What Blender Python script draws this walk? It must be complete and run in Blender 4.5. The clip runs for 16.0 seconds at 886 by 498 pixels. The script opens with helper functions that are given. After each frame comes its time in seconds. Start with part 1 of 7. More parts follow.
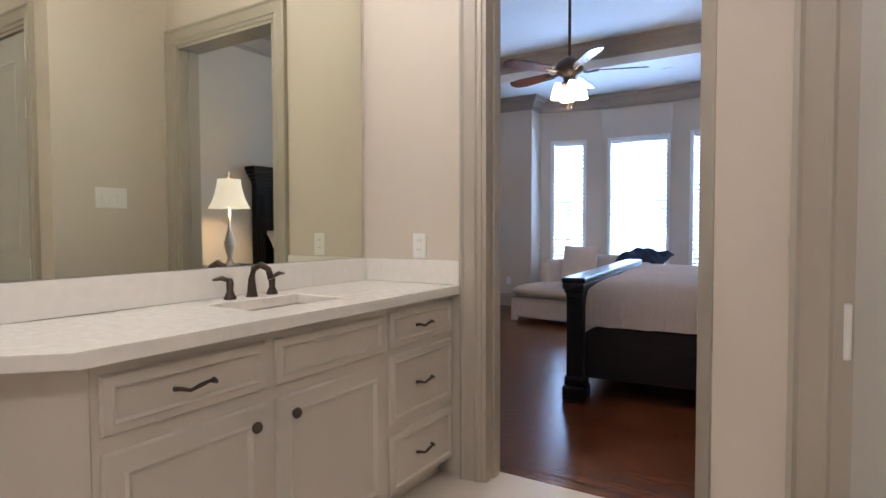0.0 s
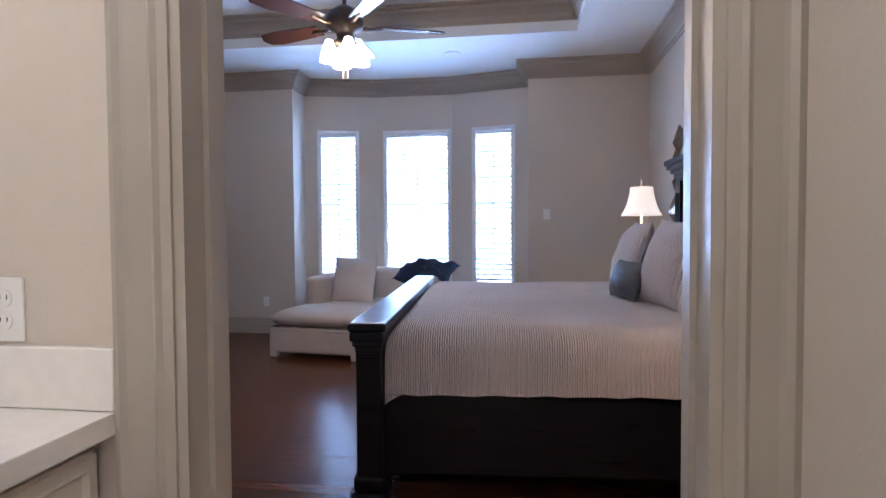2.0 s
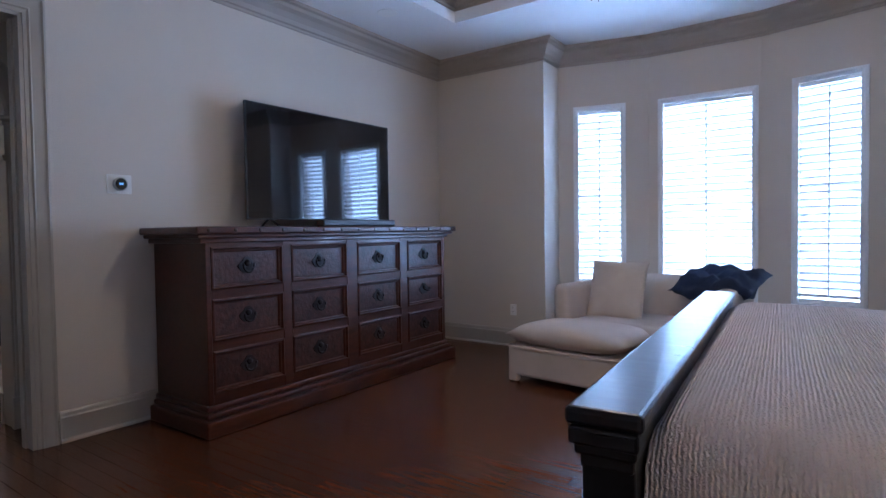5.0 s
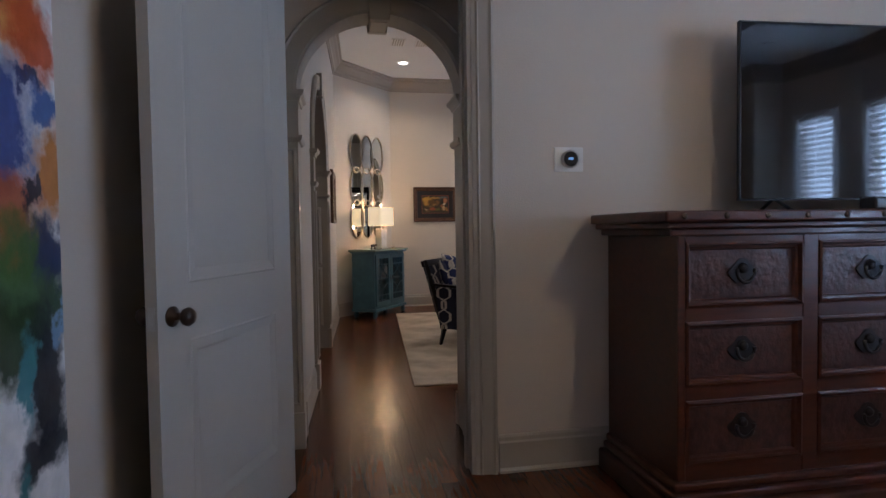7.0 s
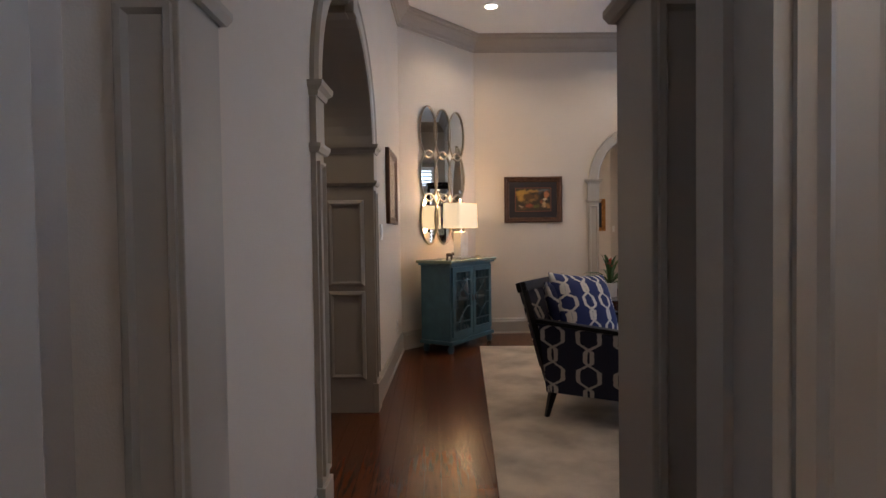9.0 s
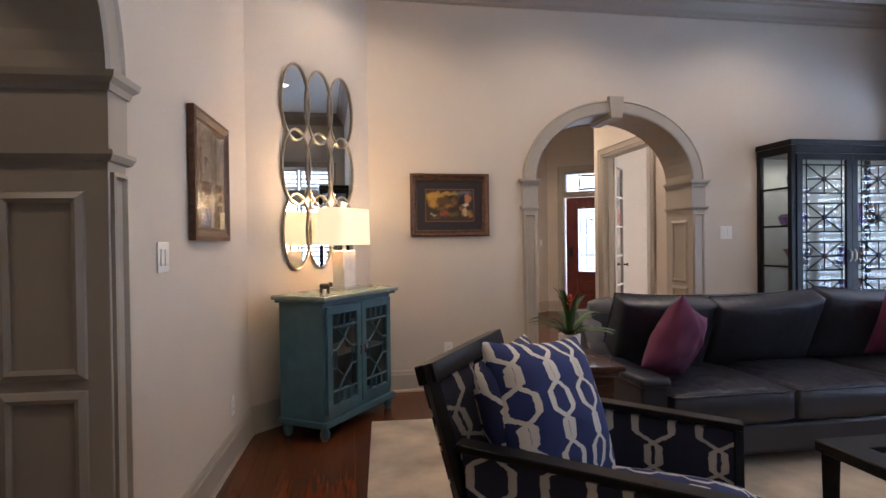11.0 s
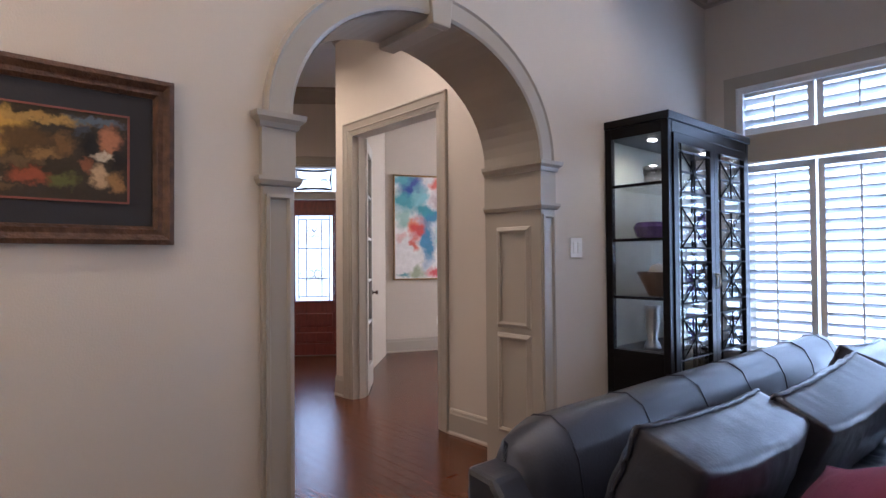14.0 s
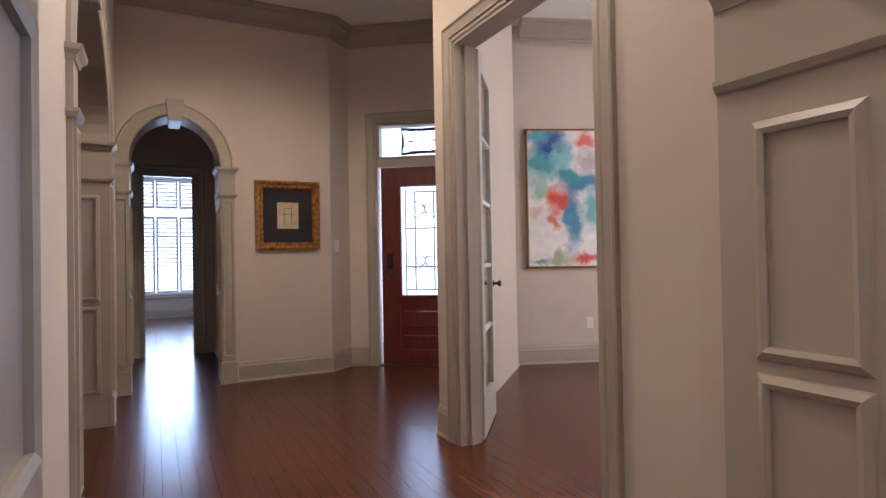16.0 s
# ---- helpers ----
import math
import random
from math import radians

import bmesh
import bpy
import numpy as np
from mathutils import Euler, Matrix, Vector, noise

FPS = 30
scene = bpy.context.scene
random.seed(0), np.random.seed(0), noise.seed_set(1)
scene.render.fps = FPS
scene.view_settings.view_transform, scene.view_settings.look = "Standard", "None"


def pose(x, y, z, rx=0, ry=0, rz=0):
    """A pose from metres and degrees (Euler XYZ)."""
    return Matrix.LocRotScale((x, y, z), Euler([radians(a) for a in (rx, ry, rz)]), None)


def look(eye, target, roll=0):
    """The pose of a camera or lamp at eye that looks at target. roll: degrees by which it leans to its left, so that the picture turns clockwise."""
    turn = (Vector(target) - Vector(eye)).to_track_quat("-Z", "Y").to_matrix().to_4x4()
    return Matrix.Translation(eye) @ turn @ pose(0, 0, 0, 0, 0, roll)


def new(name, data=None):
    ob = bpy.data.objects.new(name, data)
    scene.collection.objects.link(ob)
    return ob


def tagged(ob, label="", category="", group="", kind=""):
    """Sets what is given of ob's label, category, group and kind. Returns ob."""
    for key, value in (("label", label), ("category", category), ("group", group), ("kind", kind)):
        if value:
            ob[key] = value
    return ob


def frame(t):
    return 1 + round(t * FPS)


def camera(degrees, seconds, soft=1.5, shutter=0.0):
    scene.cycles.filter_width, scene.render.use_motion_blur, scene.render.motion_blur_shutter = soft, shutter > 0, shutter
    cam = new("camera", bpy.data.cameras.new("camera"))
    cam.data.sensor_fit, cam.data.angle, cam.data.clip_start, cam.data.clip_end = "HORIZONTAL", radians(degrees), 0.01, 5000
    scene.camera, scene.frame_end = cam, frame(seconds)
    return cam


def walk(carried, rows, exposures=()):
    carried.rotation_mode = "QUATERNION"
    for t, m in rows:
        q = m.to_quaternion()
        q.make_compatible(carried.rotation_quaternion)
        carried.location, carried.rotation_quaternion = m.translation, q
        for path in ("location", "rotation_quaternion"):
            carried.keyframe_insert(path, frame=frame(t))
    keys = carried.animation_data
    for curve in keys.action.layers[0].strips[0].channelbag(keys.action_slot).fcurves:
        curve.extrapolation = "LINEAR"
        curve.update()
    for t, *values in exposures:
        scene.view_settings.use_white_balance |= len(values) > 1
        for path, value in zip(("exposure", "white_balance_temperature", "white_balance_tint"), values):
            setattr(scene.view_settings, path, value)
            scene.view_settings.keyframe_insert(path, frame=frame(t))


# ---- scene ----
cam = camera(76.5, 16.0)
# seconds, eye x, y, z, then yaw, pitch and lean in degrees
ROWS = [
    (0, 0.000, 0.001, 1.164, 31.89, -2.12, -0.16),
    (0.5, -0.162, 0.272, 1.164, 23.32, -2.09, -0.20),
    (1, -0.338, 0.652, 1.192, 18.28, -2.01, -0.21),
    (1.5, -0.480, 0.984, 1.199, 13.37, -2.02, -0.24),
    (2, -0.579, 1.328, 1.223, 8.02, -1.95, -0.34),
    (2.5, -0.650, 1.641, 1.236, 6.05, -1.63, -0.37),
    (3, -0.689, 1.916, 1.250, 5.83, -1.46, -0.44),
    (3.2, -0.712, 2.023, 1.245, 5.70, -1.41, -0.59),
    (5.3, -0.905, 2.603, 1.193, 42.38, -1.79, -0.94),
    (5.5, -0.973, 2.682, 1.192, 47.03, -1.83, -1.01),
    (6, -1.209, 2.848, 1.205, 59.76, -1.97, -0.82),
    (6.5, -1.501, 3.022, 1.191, 70.16, -1.93, -0.78),
    (7, -1.914, 3.116, 1.190, 79.81, -1.96, -0.85),
    (7.5, -2.418, 3.145, 1.222, 84.31, -1.98, -0.72),
    (8, -2.965, 3.191, 1.242, 87.51, -2.02, -0.87),
    (8.2, -3.168, 3.194, 1.234, 88.51, -2.04, -0.79),
    (10.3, -5.217, 3.696, 1.190, 88.72, -1.09, -0.77),
    (10.5, -5.395, 3.695, 1.210, 86.67, -0.96, -0.76),
    (11, -5.865, 3.710, 1.260, 80.52, -0.54, -0.73),
    (11.5, -6.373, 3.716, 1.312, 72.92, 0.10, -0.83),
    (12, -6.838, 3.745, 1.328, 66.29, 0.75, -0.72),
    (12.5, -7.302, 3.795, 1.326, 59.13, 0.93, -0.56),
    (13, -7.761, 3.902, 1.299, 55.41, 1.03, -0.61),
    (13.5, -8.227, 4.073, 1.295, 51.98, 1.03, -0.41),
    (14, -8.623, 4.349, 1.267, 48.57, 1.01, -0.41),
    (14.5, -9.016, 4.620, 1.215, 47.57, 1.01, -0.35),
    (15, -9.365, 4.899, 1.190, 47.65, 0.73, -0.50),
    (15.5, -9.686, 5.213, 1.181, 53.86, 0.42, -0.87),
    (16, -10.060, 5.504, 1.131, 62.88, 0.67, -1.01),
]
EXPOSURES = [(0, 0.15, 5250, 13), (2, 0.2, 5050, 16), (3, 0.18, 4850, 17), (5.5, -0.12, 5100, 14), (6.5, -0.33, 5400, 14), (8, -0.42, 5900, 16), (10.5, 0.18, 5800, 16), (13, 0.18, 5450, 17), (14.5, 0.06, 5250, 18), (16, 0.08, 5600, 19)]
walk(cam, [(t, pose(x, y, z, 90 + pitch, 0, yaw) @ pose(0, 0, 0, 0, 0, lean)) for t, x, y, z, yaw, pitch, lean in ROWS], EXPOSURES)

# ---- world and daylight ----
world = bpy.data.worlds.new("world")
scene.world = world
world.use_nodes = True
wn = world.node_tree.nodes
sky = wn.new("ShaderNodeTexSky")
sky.sky_type, sky.sun_disc = "NISHITA", False
sky.sun_elevation, sky.sun_rotation = radians(42), radians(200)
wn["Background"].inputs["Strength"].default_value = 0.12
world.node_tree.links.new(sky.outputs[0], wn["Background"].inputs["Color"])
sun_data = bpy.data.lights.new("sun", "SUN")
sun_data.energy, sun_data.angle, sun_data.color = 2.5, radians(0.5), (1.0, 0.95, 0.88)
new("sun", sun_data).matrix_world = pose(0, 0, 12, 48, 0, 20)


def area_lamp(name, eye, target, w, h, power, color):
    data = bpy.data.lights.new(name, "AREA")
    data.shape, data.size, data.size_y, data.energy, data.color = "RECTANGLE", w, h, power, color
    ob = new(name, data)
    ob.matrix_world = look(eye, target)
    return ob


def point_lamp(name, at, power, color, radius=0.05):
    data = bpy.data.lights.new(name, "POINT")
    data.energy, data.color, data.shadow_soft_size = power, color, radius
    new(name, data).location = at


def spot_lamp(name, at, target, power, color, angle=95):
    data = bpy.data.lights.new(name, "SPOT")
    data.energy, data.color, data.shadow_soft_size = power, color, 0.05
    data.spot_size, data.spot_blend = radians(angle), 0.7
    new(name, data).matrix_world = look(at, target)


DAY = (0.52, 0.72, 1.0)
WARM = (1.0, 0.72, 0.42)
area_lamp("daylight_bay_centre", (-1.86, 8.45, 1.5), (-1.86, 3.0, 1.2), 0.8, 1.9, 112, DAY)
area_lamp("daylight_bay_west", (-2.92, 8.36, 1.5), (-2.2, 4.0, 1.2), 0.5, 1.9, 56, DAY)
area_lamp("daylight_bay_east", (-0.84, 8.36, 1.5), (-1.5, 4.0, 1.2), 0.5, 1.9, 56, DAY)
area_lamp("daylight_living", (-9.2, 9.40, 1.5), (-9.2, 4.0, 1.0), 2.2, 2.0, 84, DAY)
area_lamp("daylight_living_east", (-6.8, 9.40, 1.5), (-6.8, 4.0, 1.0), 2.2, 2.0, 42, DAY)
area_lamp("daylight_front_door", (-15.5, 8.1, 1.4), (-13.0, 6.2, 0.8), 0.6, 1.3, 9, DAY)
# no window is modelled in the study; this added fill brightens it
area_lamp("study_fill", (-12.0, 10.85, 1.8), (-13.0, 8.0, 1.0), 1.6, 1.6, 130, (1.0, 0.90, 0.77))
area_lamp("daylight_far_room", (-22.3, 5.9, 1.6), (-16.0, 5.7, 0.6), 1.2, 2.0, 60, DAY)
point_lamp("bath_lamp_glow", (-1.35, 1.2, 2.68), 30, (1.0, 0.84, 0.66), 0.15)
# added fill with no fixture, behind the first camera position
point_lamp("bath_fill_back", (0.2, -0.4, 2.75), 40, (1.0, 0.84, 0.66), 0.15)
point_lamp("fan_lamp_glow", (-1.75, 5.0, 2.28), 40, WARM, 0.1)
# the last two spots are added fill for the west wall
for spot in ((-9.75, 4.0), (-8.0, 4.2), (-8.4, 6.6), (-6.6, 5.2), (-9.75, 5.6), (-9.75, 7.3)):
    spot_lamp("downlight_and_fill_glow", (spot[0], spot[1], 3.50), (spot[0] - 0.12, spot[1] - 0.1, 0), 62, (1.0, 0.78, 0.52), 140)
# foyer fill: no lamp is known here, added to brighten walls and arch
spot_lamp("foyer_fill_glow", (-13.6, 6.1, 3.50), (-13.8, 6.1, 0), 240, (1.0, 0.75, 0.48), 150)
spot_lamp("foyer_fill_glow", (-11.8, 6.2, 3.50), (-11.8, 6.2, 0), 130, (1.0, 0.79, 0.57), 150)
# added fill without a fixture, lifts the dark clock hall
spot_lamp("clock_hall_fill", (-7.1, 2.2, 2.88), (-7.3, 2.2, 0), 16, (1.0, 0.76, 0.48), 130)

# ---- materials ----


def mat(name, color, rough=0.6, metal=0.0, scale=6.0, vary=0.06, bump=0.05, fine=120.0, stretch=(1, 1, 1), coat=0.0, random_tone=0.0):
    m = bpy.data.materials.new(name)
    m.use_nodes = True
    nt, b = m.node_tree, m.node_tree.nodes["Principled BSDF"]
    link = nt.links.new
    tc, mp = nt.nodes.new("ShaderNodeTexCoord"), nt.nodes.new("ShaderNodeMapping")
    mp.inputs["Scale"].default_value = stretch
    link(tc.outputs["Object"], mp.inputs["Vector"])
    n1, n2 = nt.nodes.new("ShaderNodeTexNoise"), nt.nodes.new("ShaderNodeTexNoise")
    n1.inputs["Scale"].default_value, n1.inputs["Detail"].default_value = scale, 4
    n2.inputs["Scale"].default_value, n2.inputs["Detail"].default_value = fine, 3
    link(mp.outputs[0], n1.inputs["Vector"])
    link(mp.outputs[0], n2.inputs["Vector"])
    ramp = nt.nodes.new("ShaderNodeValToRGB")
    lo, hi = [max(0, c * (1 - vary)) for c in color], [min(1, c * (1 + vary)) for c in color]
    ramp.color_ramp.elements[0].position, ramp.color_ramp.elements[1].position = 0.3, 0.7
    ramp.color_ramp.elements[0].color, ramp.color_ramp.elements[1].color = (*lo, 1), (*hi, 1)
    link(n1.outputs["Fac"], ramp.inputs[0])
    out = ramp.outputs[0]
    if random_tone:
        info, hsv, ma = nt.nodes.new("ShaderNodeObjectInfo"), nt.nodes.new("ShaderNodeHueSaturation"), nt.nodes.new("ShaderNodeMapRange")
        ma.inputs["To Min"].default_value, ma.inputs["To Max"].default_value = 1 - random_tone, 1 + random_tone
        link(info.outputs["Random"], ma.inputs[0])
        link(ma.outputs[0], hsv.inputs["Value"])
        link(out, hsv.inputs["Color"])
        out = hsv.outputs[0]
    link(out, b.inputs["Base Color"])
    mr = nt.nodes.new("ShaderNodeMapRange")
    mr.inputs["To Min"].default_value, mr.inputs["To Max"].default_value = max(0.02, rough - 0.06), min(1, rough + 0.06)
    link(n1.outputs["Fac"], mr.inputs[0])
    link(mr.outputs[0], b.inputs["Roughness"])
    b.inputs["Metallic"].default_value, b.inputs["Coat Weight"].default_value = metal, coat
    if bump:
        bp = nt.nodes.new("ShaderNodeBump")
        bp.inputs["Strength"].default_value, bp.inputs["Distance"].default_value = bump, 0.01
        link(n2.outputs["Fac"], bp.inputs["Height"])
        link(bp.outputs[0], b.inputs["Normal"])
    return m


def glow(name, color, strength):
    m = bpy.data.materials.new(name)
    m.use_nodes = True
    b = m.node_tree.nodes["Principled BSDF"]
    b.inputs["Base Color"].default_value = (*color, 1)
    b.inputs["Emission Color"].default_value, b.inputs["Emission Strength"].default_value = (*color, 1), strength
    return m


def glass(name, color=(1, 1, 1), rough=0.0, alpha=0.12):
    m = bpy.data.materials.new(name)
    m.use_nodes = True
    nt = m.node_tree
    nt.nodes.remove(nt.nodes["Principled BSDF"])
    tr, gl, mx, lw = (nt.nodes.new("ShaderNode" + k) for k in ("BsdfTransparent", "BsdfGlossy", "MixShader", "LayerWeight"))
    tr.inputs[0].default_value = (*color, 1)
    gl.inputs["Roughness"].default_value = rough
    lw.inputs["Blend"].default_value = 0.5
    pw, add = nt.nodes.new("ShaderNodeMath"), nt.nodes.new("ShaderNodeMath")
    pw.operation, add.operation = "POWER", "MULTIPLY_ADD"
    pw.inputs[1].default_value, add.inputs[1].default_value, add.inputs[2].default_value = 4.5, 0.85, 0.03 + alpha * 0.15
    nt.links.new(lw.outputs["Facing"], pw.inputs[0])
    nt.links.new(pw.outputs[0], add.inputs[0])
    nt.links.new(add.outputs[0], mx.inputs[0])
    nt.links.new(tr.outputs[0], mx.inputs[1])
    nt.links.new(gl.outputs[0], mx.inputs[2])
    nt.links.new(mx.outputs[0], nt.nodes["Material Output"].inputs[0])
    return m


def blotches(name, colors, scale, rough=0.5, sharp=True, dist=0.35, seed=0.0):
    """Paint in several colours, laid in large drifting patches with dragged edges."""
    m = bpy.data.materials.new(name)
    m.use_nodes = True
    nt, b = m.node_tree, m.node_tree.nodes["Principled BSDF"]
    tc, mp, n, ad, vo, sp, r = (nt.nodes.new("ShaderNode" + k) for k in ("TexCoord", "Mapping", "TexNoise", "VectorMath", "TexVoronoi", "SeparateColor", "ValToRGB"))
    mp.inputs["Location"].default_value = (seed, seed * 0.7, seed * 1.3)
    n.inputs["Scale"].default_value, n.inputs["Detail"].default_value = scale * 1.1, 5
    ad.operation = "MULTIPLY_ADD"
    ad.inputs[1].default_value = (dist, dist, dist * 1.6)
    vo.feature, vo.inputs["Scale"].default_value = "SMOOTH_F1", scale
    vo.inputs["Smoothness"].default_value = 0.12 if sharp else 0.5
    r.color_ramp.interpolation = "LINEAR"
    e = r.color_ramp.elements
    while len(e) < len(colors):
        e.new(0.5)
    for k, c in enumerate(colors):
        e[k].position, e[k].color = (k + 0.5) / len(colors), (*c, 1)
    link = nt.links.new
    link(tc.outputs["Object"], mp.inputs[0])
    link(mp.outputs[0], n.inputs["Vector"])
    link(n.outputs["Color"], ad.inputs[0])
    link(mp.outputs[0], ad.inputs[2])
    link(ad.outputs[0], vo.inputs["Vector"])
    link(vo.outputs["Color"], sp.inputs[0])
    link(sp.outputs[0], r.inputs[0])
    link(r.outputs[0], b.inputs["Base Color"])
    b.inputs["Roughness"].default_value = rough
    bp = nt.nodes.new("ShaderNodeBump")
    bp.inputs["Strength"].default_value, bp.inputs["Distance"].default_value = 0.2, 0.01
    link(n.outputs["Fac"], bp.inputs["Height"])
    link(bp.outputs[0], b.inputs["Normal"])
    return m


def painted(name, ground, strokes, drag=0.12, fine=9.0, soft=0.35, rough=0.45):
    """A canvas: loose dabs (x, z, half width, half height, colour) on a ground, with dragged edges."""
    m = bpy.data.materials.new(name)
    m.use_nodes = True
    nt, b = m.node_tree, m.node_tree.nodes["Principled BSDF"]
    link = nt.links.new
    tc, n1, n2, ad = (nt.nodes.new("ShaderNode" + k) for k in ("TexCoord", "TexNoise", "TexNoise", "VectorMath"))
    n1.inputs["Scale"].default_value, n1.inputs["Detail"].default_value, n1.inputs["Roughness"].default_value = fine, 6, 0.62
    n2.inputs["Scale"].default_value, n2.inputs["Detail"].default_value = fine * 2.6, 4
    ad.operation = "MULTIPLY_ADD"
    ad.inputs[1].default_value = (drag, drag, drag)
    link(tc.outputs["Object"], n1.inputs["Vector"])
    link(tc.outputs["Object"], n2.inputs["Vector"])
    link(n1.outputs["Color"], ad.inputs[0])
    link(tc.outputs["Object"], ad.inputs[2])
    last = None
    for x, z, rx, rz, col in strokes:
        su, ml, ln, mr, mx = (nt.nodes.new("ShaderNode" + k) for k in ("VectorMath", "VectorMath", "VectorMath", "MapRange", "MixRGB"))
        su.operation, ml.operation, ln.operation = "SUBTRACT", "MULTIPLY", "LENGTH"
        su.inputs[1].default_value = (x + drag / 2, 0, z + drag / 2)
        ml.inputs[1].default_value = (1 / rx, 0, 1 / rz)
        mr.inputs["From Min"].default_value, mr.inputs["From Max"].default_value = 1.0 - soft, 1.0 + soft
        mr.inputs["To Min"].default_value, mr.inputs["To Max"].default_value = 0.95, 0.0
        link(ad.outputs[0], su.inputs[0])
        link(su.outputs[0], ml.inputs[0])
        link(ml.outputs[0], ln.inputs[0])
        link(ln.outputs["Value"], mr.inputs["Value"])
        link(mr.outputs[0], mx.inputs[0])
        if last is None:
            mx.inputs[1].default_value = (*ground, 1)
        else:
            link(last.outputs[0], mx.inputs[1])
        mx.inputs[2].default_value = (*col, 1)
        last = mx
    va, fx = nt.nodes.new("ShaderNodeMapRange"), nt.nodes.new("ShaderNodeHueSaturation")
    va.inputs["From Min"].default_value, va.inputs["From Max"].default_value = 0.3, 0.7
    va.inputs["To Min"].default_value, va.inputs["To Max"].default_value = 0.90, 1.08
    link(n2.outputs["Fac"], va.inputs["Value"])
    link(va.outputs[0], fx.inputs["Value"])
    link(last.outputs[0], fx.inputs["Color"])
    link(fx.outputs[0], b.inputs["Base Color"])
    b.inputs["Roughness"].default_value = rough
    bp = nt.nodes.new("ShaderNodeBump")
    bp.inputs["Strength"].default_value, bp.inputs["Distance"].default_value = 0.2, 0.006
    link(n2.outputs["Fac"], bp.inputs["Height"])
    link(bp.outputs[0], b.inputs["Normal"])
    return m


PAINT = mat("wall_paint", (0.60, 0.535, 0.458), 0.75, scale=1.2, vary=0.03, bump=0.12, fine=160)
BATH_PAINT = mat("bath_wall_paint", (0.60, 0.53, 0.45), 0.75, scale=1.2, vary=0.03, bump=0.12, fine=160)
TRIM = mat("trim_paint", (0.40, 0.358, 0.298), 0.38, scale=3, vary=0.03, bump=0.03, fine=60)
CROWN = mat("crown_paint", (0.36, 0.31, 0.26), 0.45, scale=3, vary=0.03, bump=0.03)
CEIL = mat("ceiling_paint", (0.78, 0.78, 0.78), 0.8, scale=1.5, vary=0.02, bump=0.12, fine=180)
DOORP = mat("door_paint", (0.48, 0.46, 0.42), 0.35, scale=2, vary=0.03, bump=0.03, fine=60)
VANITY = mat("vanity_paint", (0.56, 0.51, 0.44), 0.4, scale=3, vary=0.03, bump=0.03, fine=60)
QUARTZ = mat("white_quartz", (0.80, 0.77, 0.72), 0.22, scale=30, vary=0.03, bump=0.0)
CERAMIC = mat("white_ceramic", (0.85, 0.84, 0.82), 0.12, scale=3, vary=0.01, bump=0.0)
TILE = mat("bath_tile", (0.66, 0.60, 0.52), 0.3, scale=4, vary=0.05, bump=0.03)
BRONZE = mat("aged_bronze", (0.09, 0.065, 0.05), 0.35, 0.8, scale=20, vary=0.2, bump=0.05)
STEEL = mat("brushed_steel", (0.55, 0.54, 0.52), 0.3, 1.0, scale=30, vary=0.05, bump=0.03)
CHAMPAGNE = mat("champagne_metal", (0.42, 0.36, 0.27), 0.32, 1.0, scale=12, vary=0.12, bump=0.04)
WHITE = mat("white_plastic", (0.78, 0.77, 0.74), 0.35, scale=5, vary=0.01, bump=0.0)
SHUTTER = mat("shutter_paint", (0.78, 0.79, 0.80), 0.4, scale=4, vary=0.02, bump=0.02)
BLACKWOOD = mat("ebonised_wood", (0.006, 0.005, 0.006), 0.30, scale=5, vary=0.3, bump=0.05, fine=50, stretch=(1, 8, 8))
BLACKWOOD.node_tree.nodes["Principled BSDF"].inputs["Specular IOR Level"].default_value = 0.22
REDWOOD = mat("dresser_wood", (0.062, 0.0160, 0.0065), 0.33, scale=5, vary=0.35, bump=0.12, fine=45, stretch=(5, 1, 8), coat=0.2)
CARVED = mat("tooled_leather", (0.062, 0.026, 0.021), 0.34, scale=26, vary=0.45, bump=0.35, fine=42)
FLOORWOOD = mat("oak_floor", (0.086, 0.0265, 0.0098), 0.24, scale=4, vary=0.14, bump=0.015, fine=70, stretch=(1.2, 12, 1), random_tone=0.13)
FLOORBASE = mat("oak_floor_far", (0.092, 0.0285, 0.0105), 0.23, scale=4, vary=0.14, bump=0.015, fine=60, stretch=(1.2, 12, 1))
for wood in (FLOORWOOD, FLOORBASE):
    wood.node_tree.nodes["Principled BSDF"].inputs["Specular IOR Level"].default_value = 0.40
JOINT = mat("floor_joint", (0.035, 0.015, 0.008), 0.6, bump=0.0)
LINEN = mat("cream_linen", (0.56, 0.48, 0.42), 0.85, scale=6, vary=0.05, bump=0.25, fine=420)
PILLOWC = mat("cream_cotton", (0.60, 0.52, 0.46), 0.85, scale=6, vary=0.05, bump=0.25, fine=300)
MAUVE = mat("mauve_taupe_cotton", (0.115, 0.078, 0.078), 0.8, scale=6, vary=0.08, bump=0.25, fine=260)
SLATE = mat("slate_satin", (0.065, 0.068, 0.078), 0.5, scale=8, vary=0.15, bump=0.15)
NAVYTHROW = mat("navy_knit", (0.015, 0.025, 0.06), 0.9, scale=12, vary=0.2, bump=0.5, fine=120)
TVBLACK = mat("tv_screen", (0.006, 0.006, 0.008), 0.04, scale=3, vary=0.05, bump=0.0, coat=0.5)
IRON = mat("dark_iron", (0.018, 0.016, 0.016), 0.5, 0.3, scale=20, vary=0.2, bump=0.1)
BLACKPL = mat("black_plastic", (0.012, 0.012, 0.013), 0.35, scale=5, vary=0.1, bump=0.02)
LEATHER = mat("dark_brown_leather", (0.024, 0.025, 0.037), 0.36, scale=4, vary=0.25, bump=0.10, fine=130, coat=0.18)
PLUM = mat("plum_cotton", (0.125, 0.022, 0.066), 0.85, scale=10, vary=0.14, bump=0.2, fine=240)
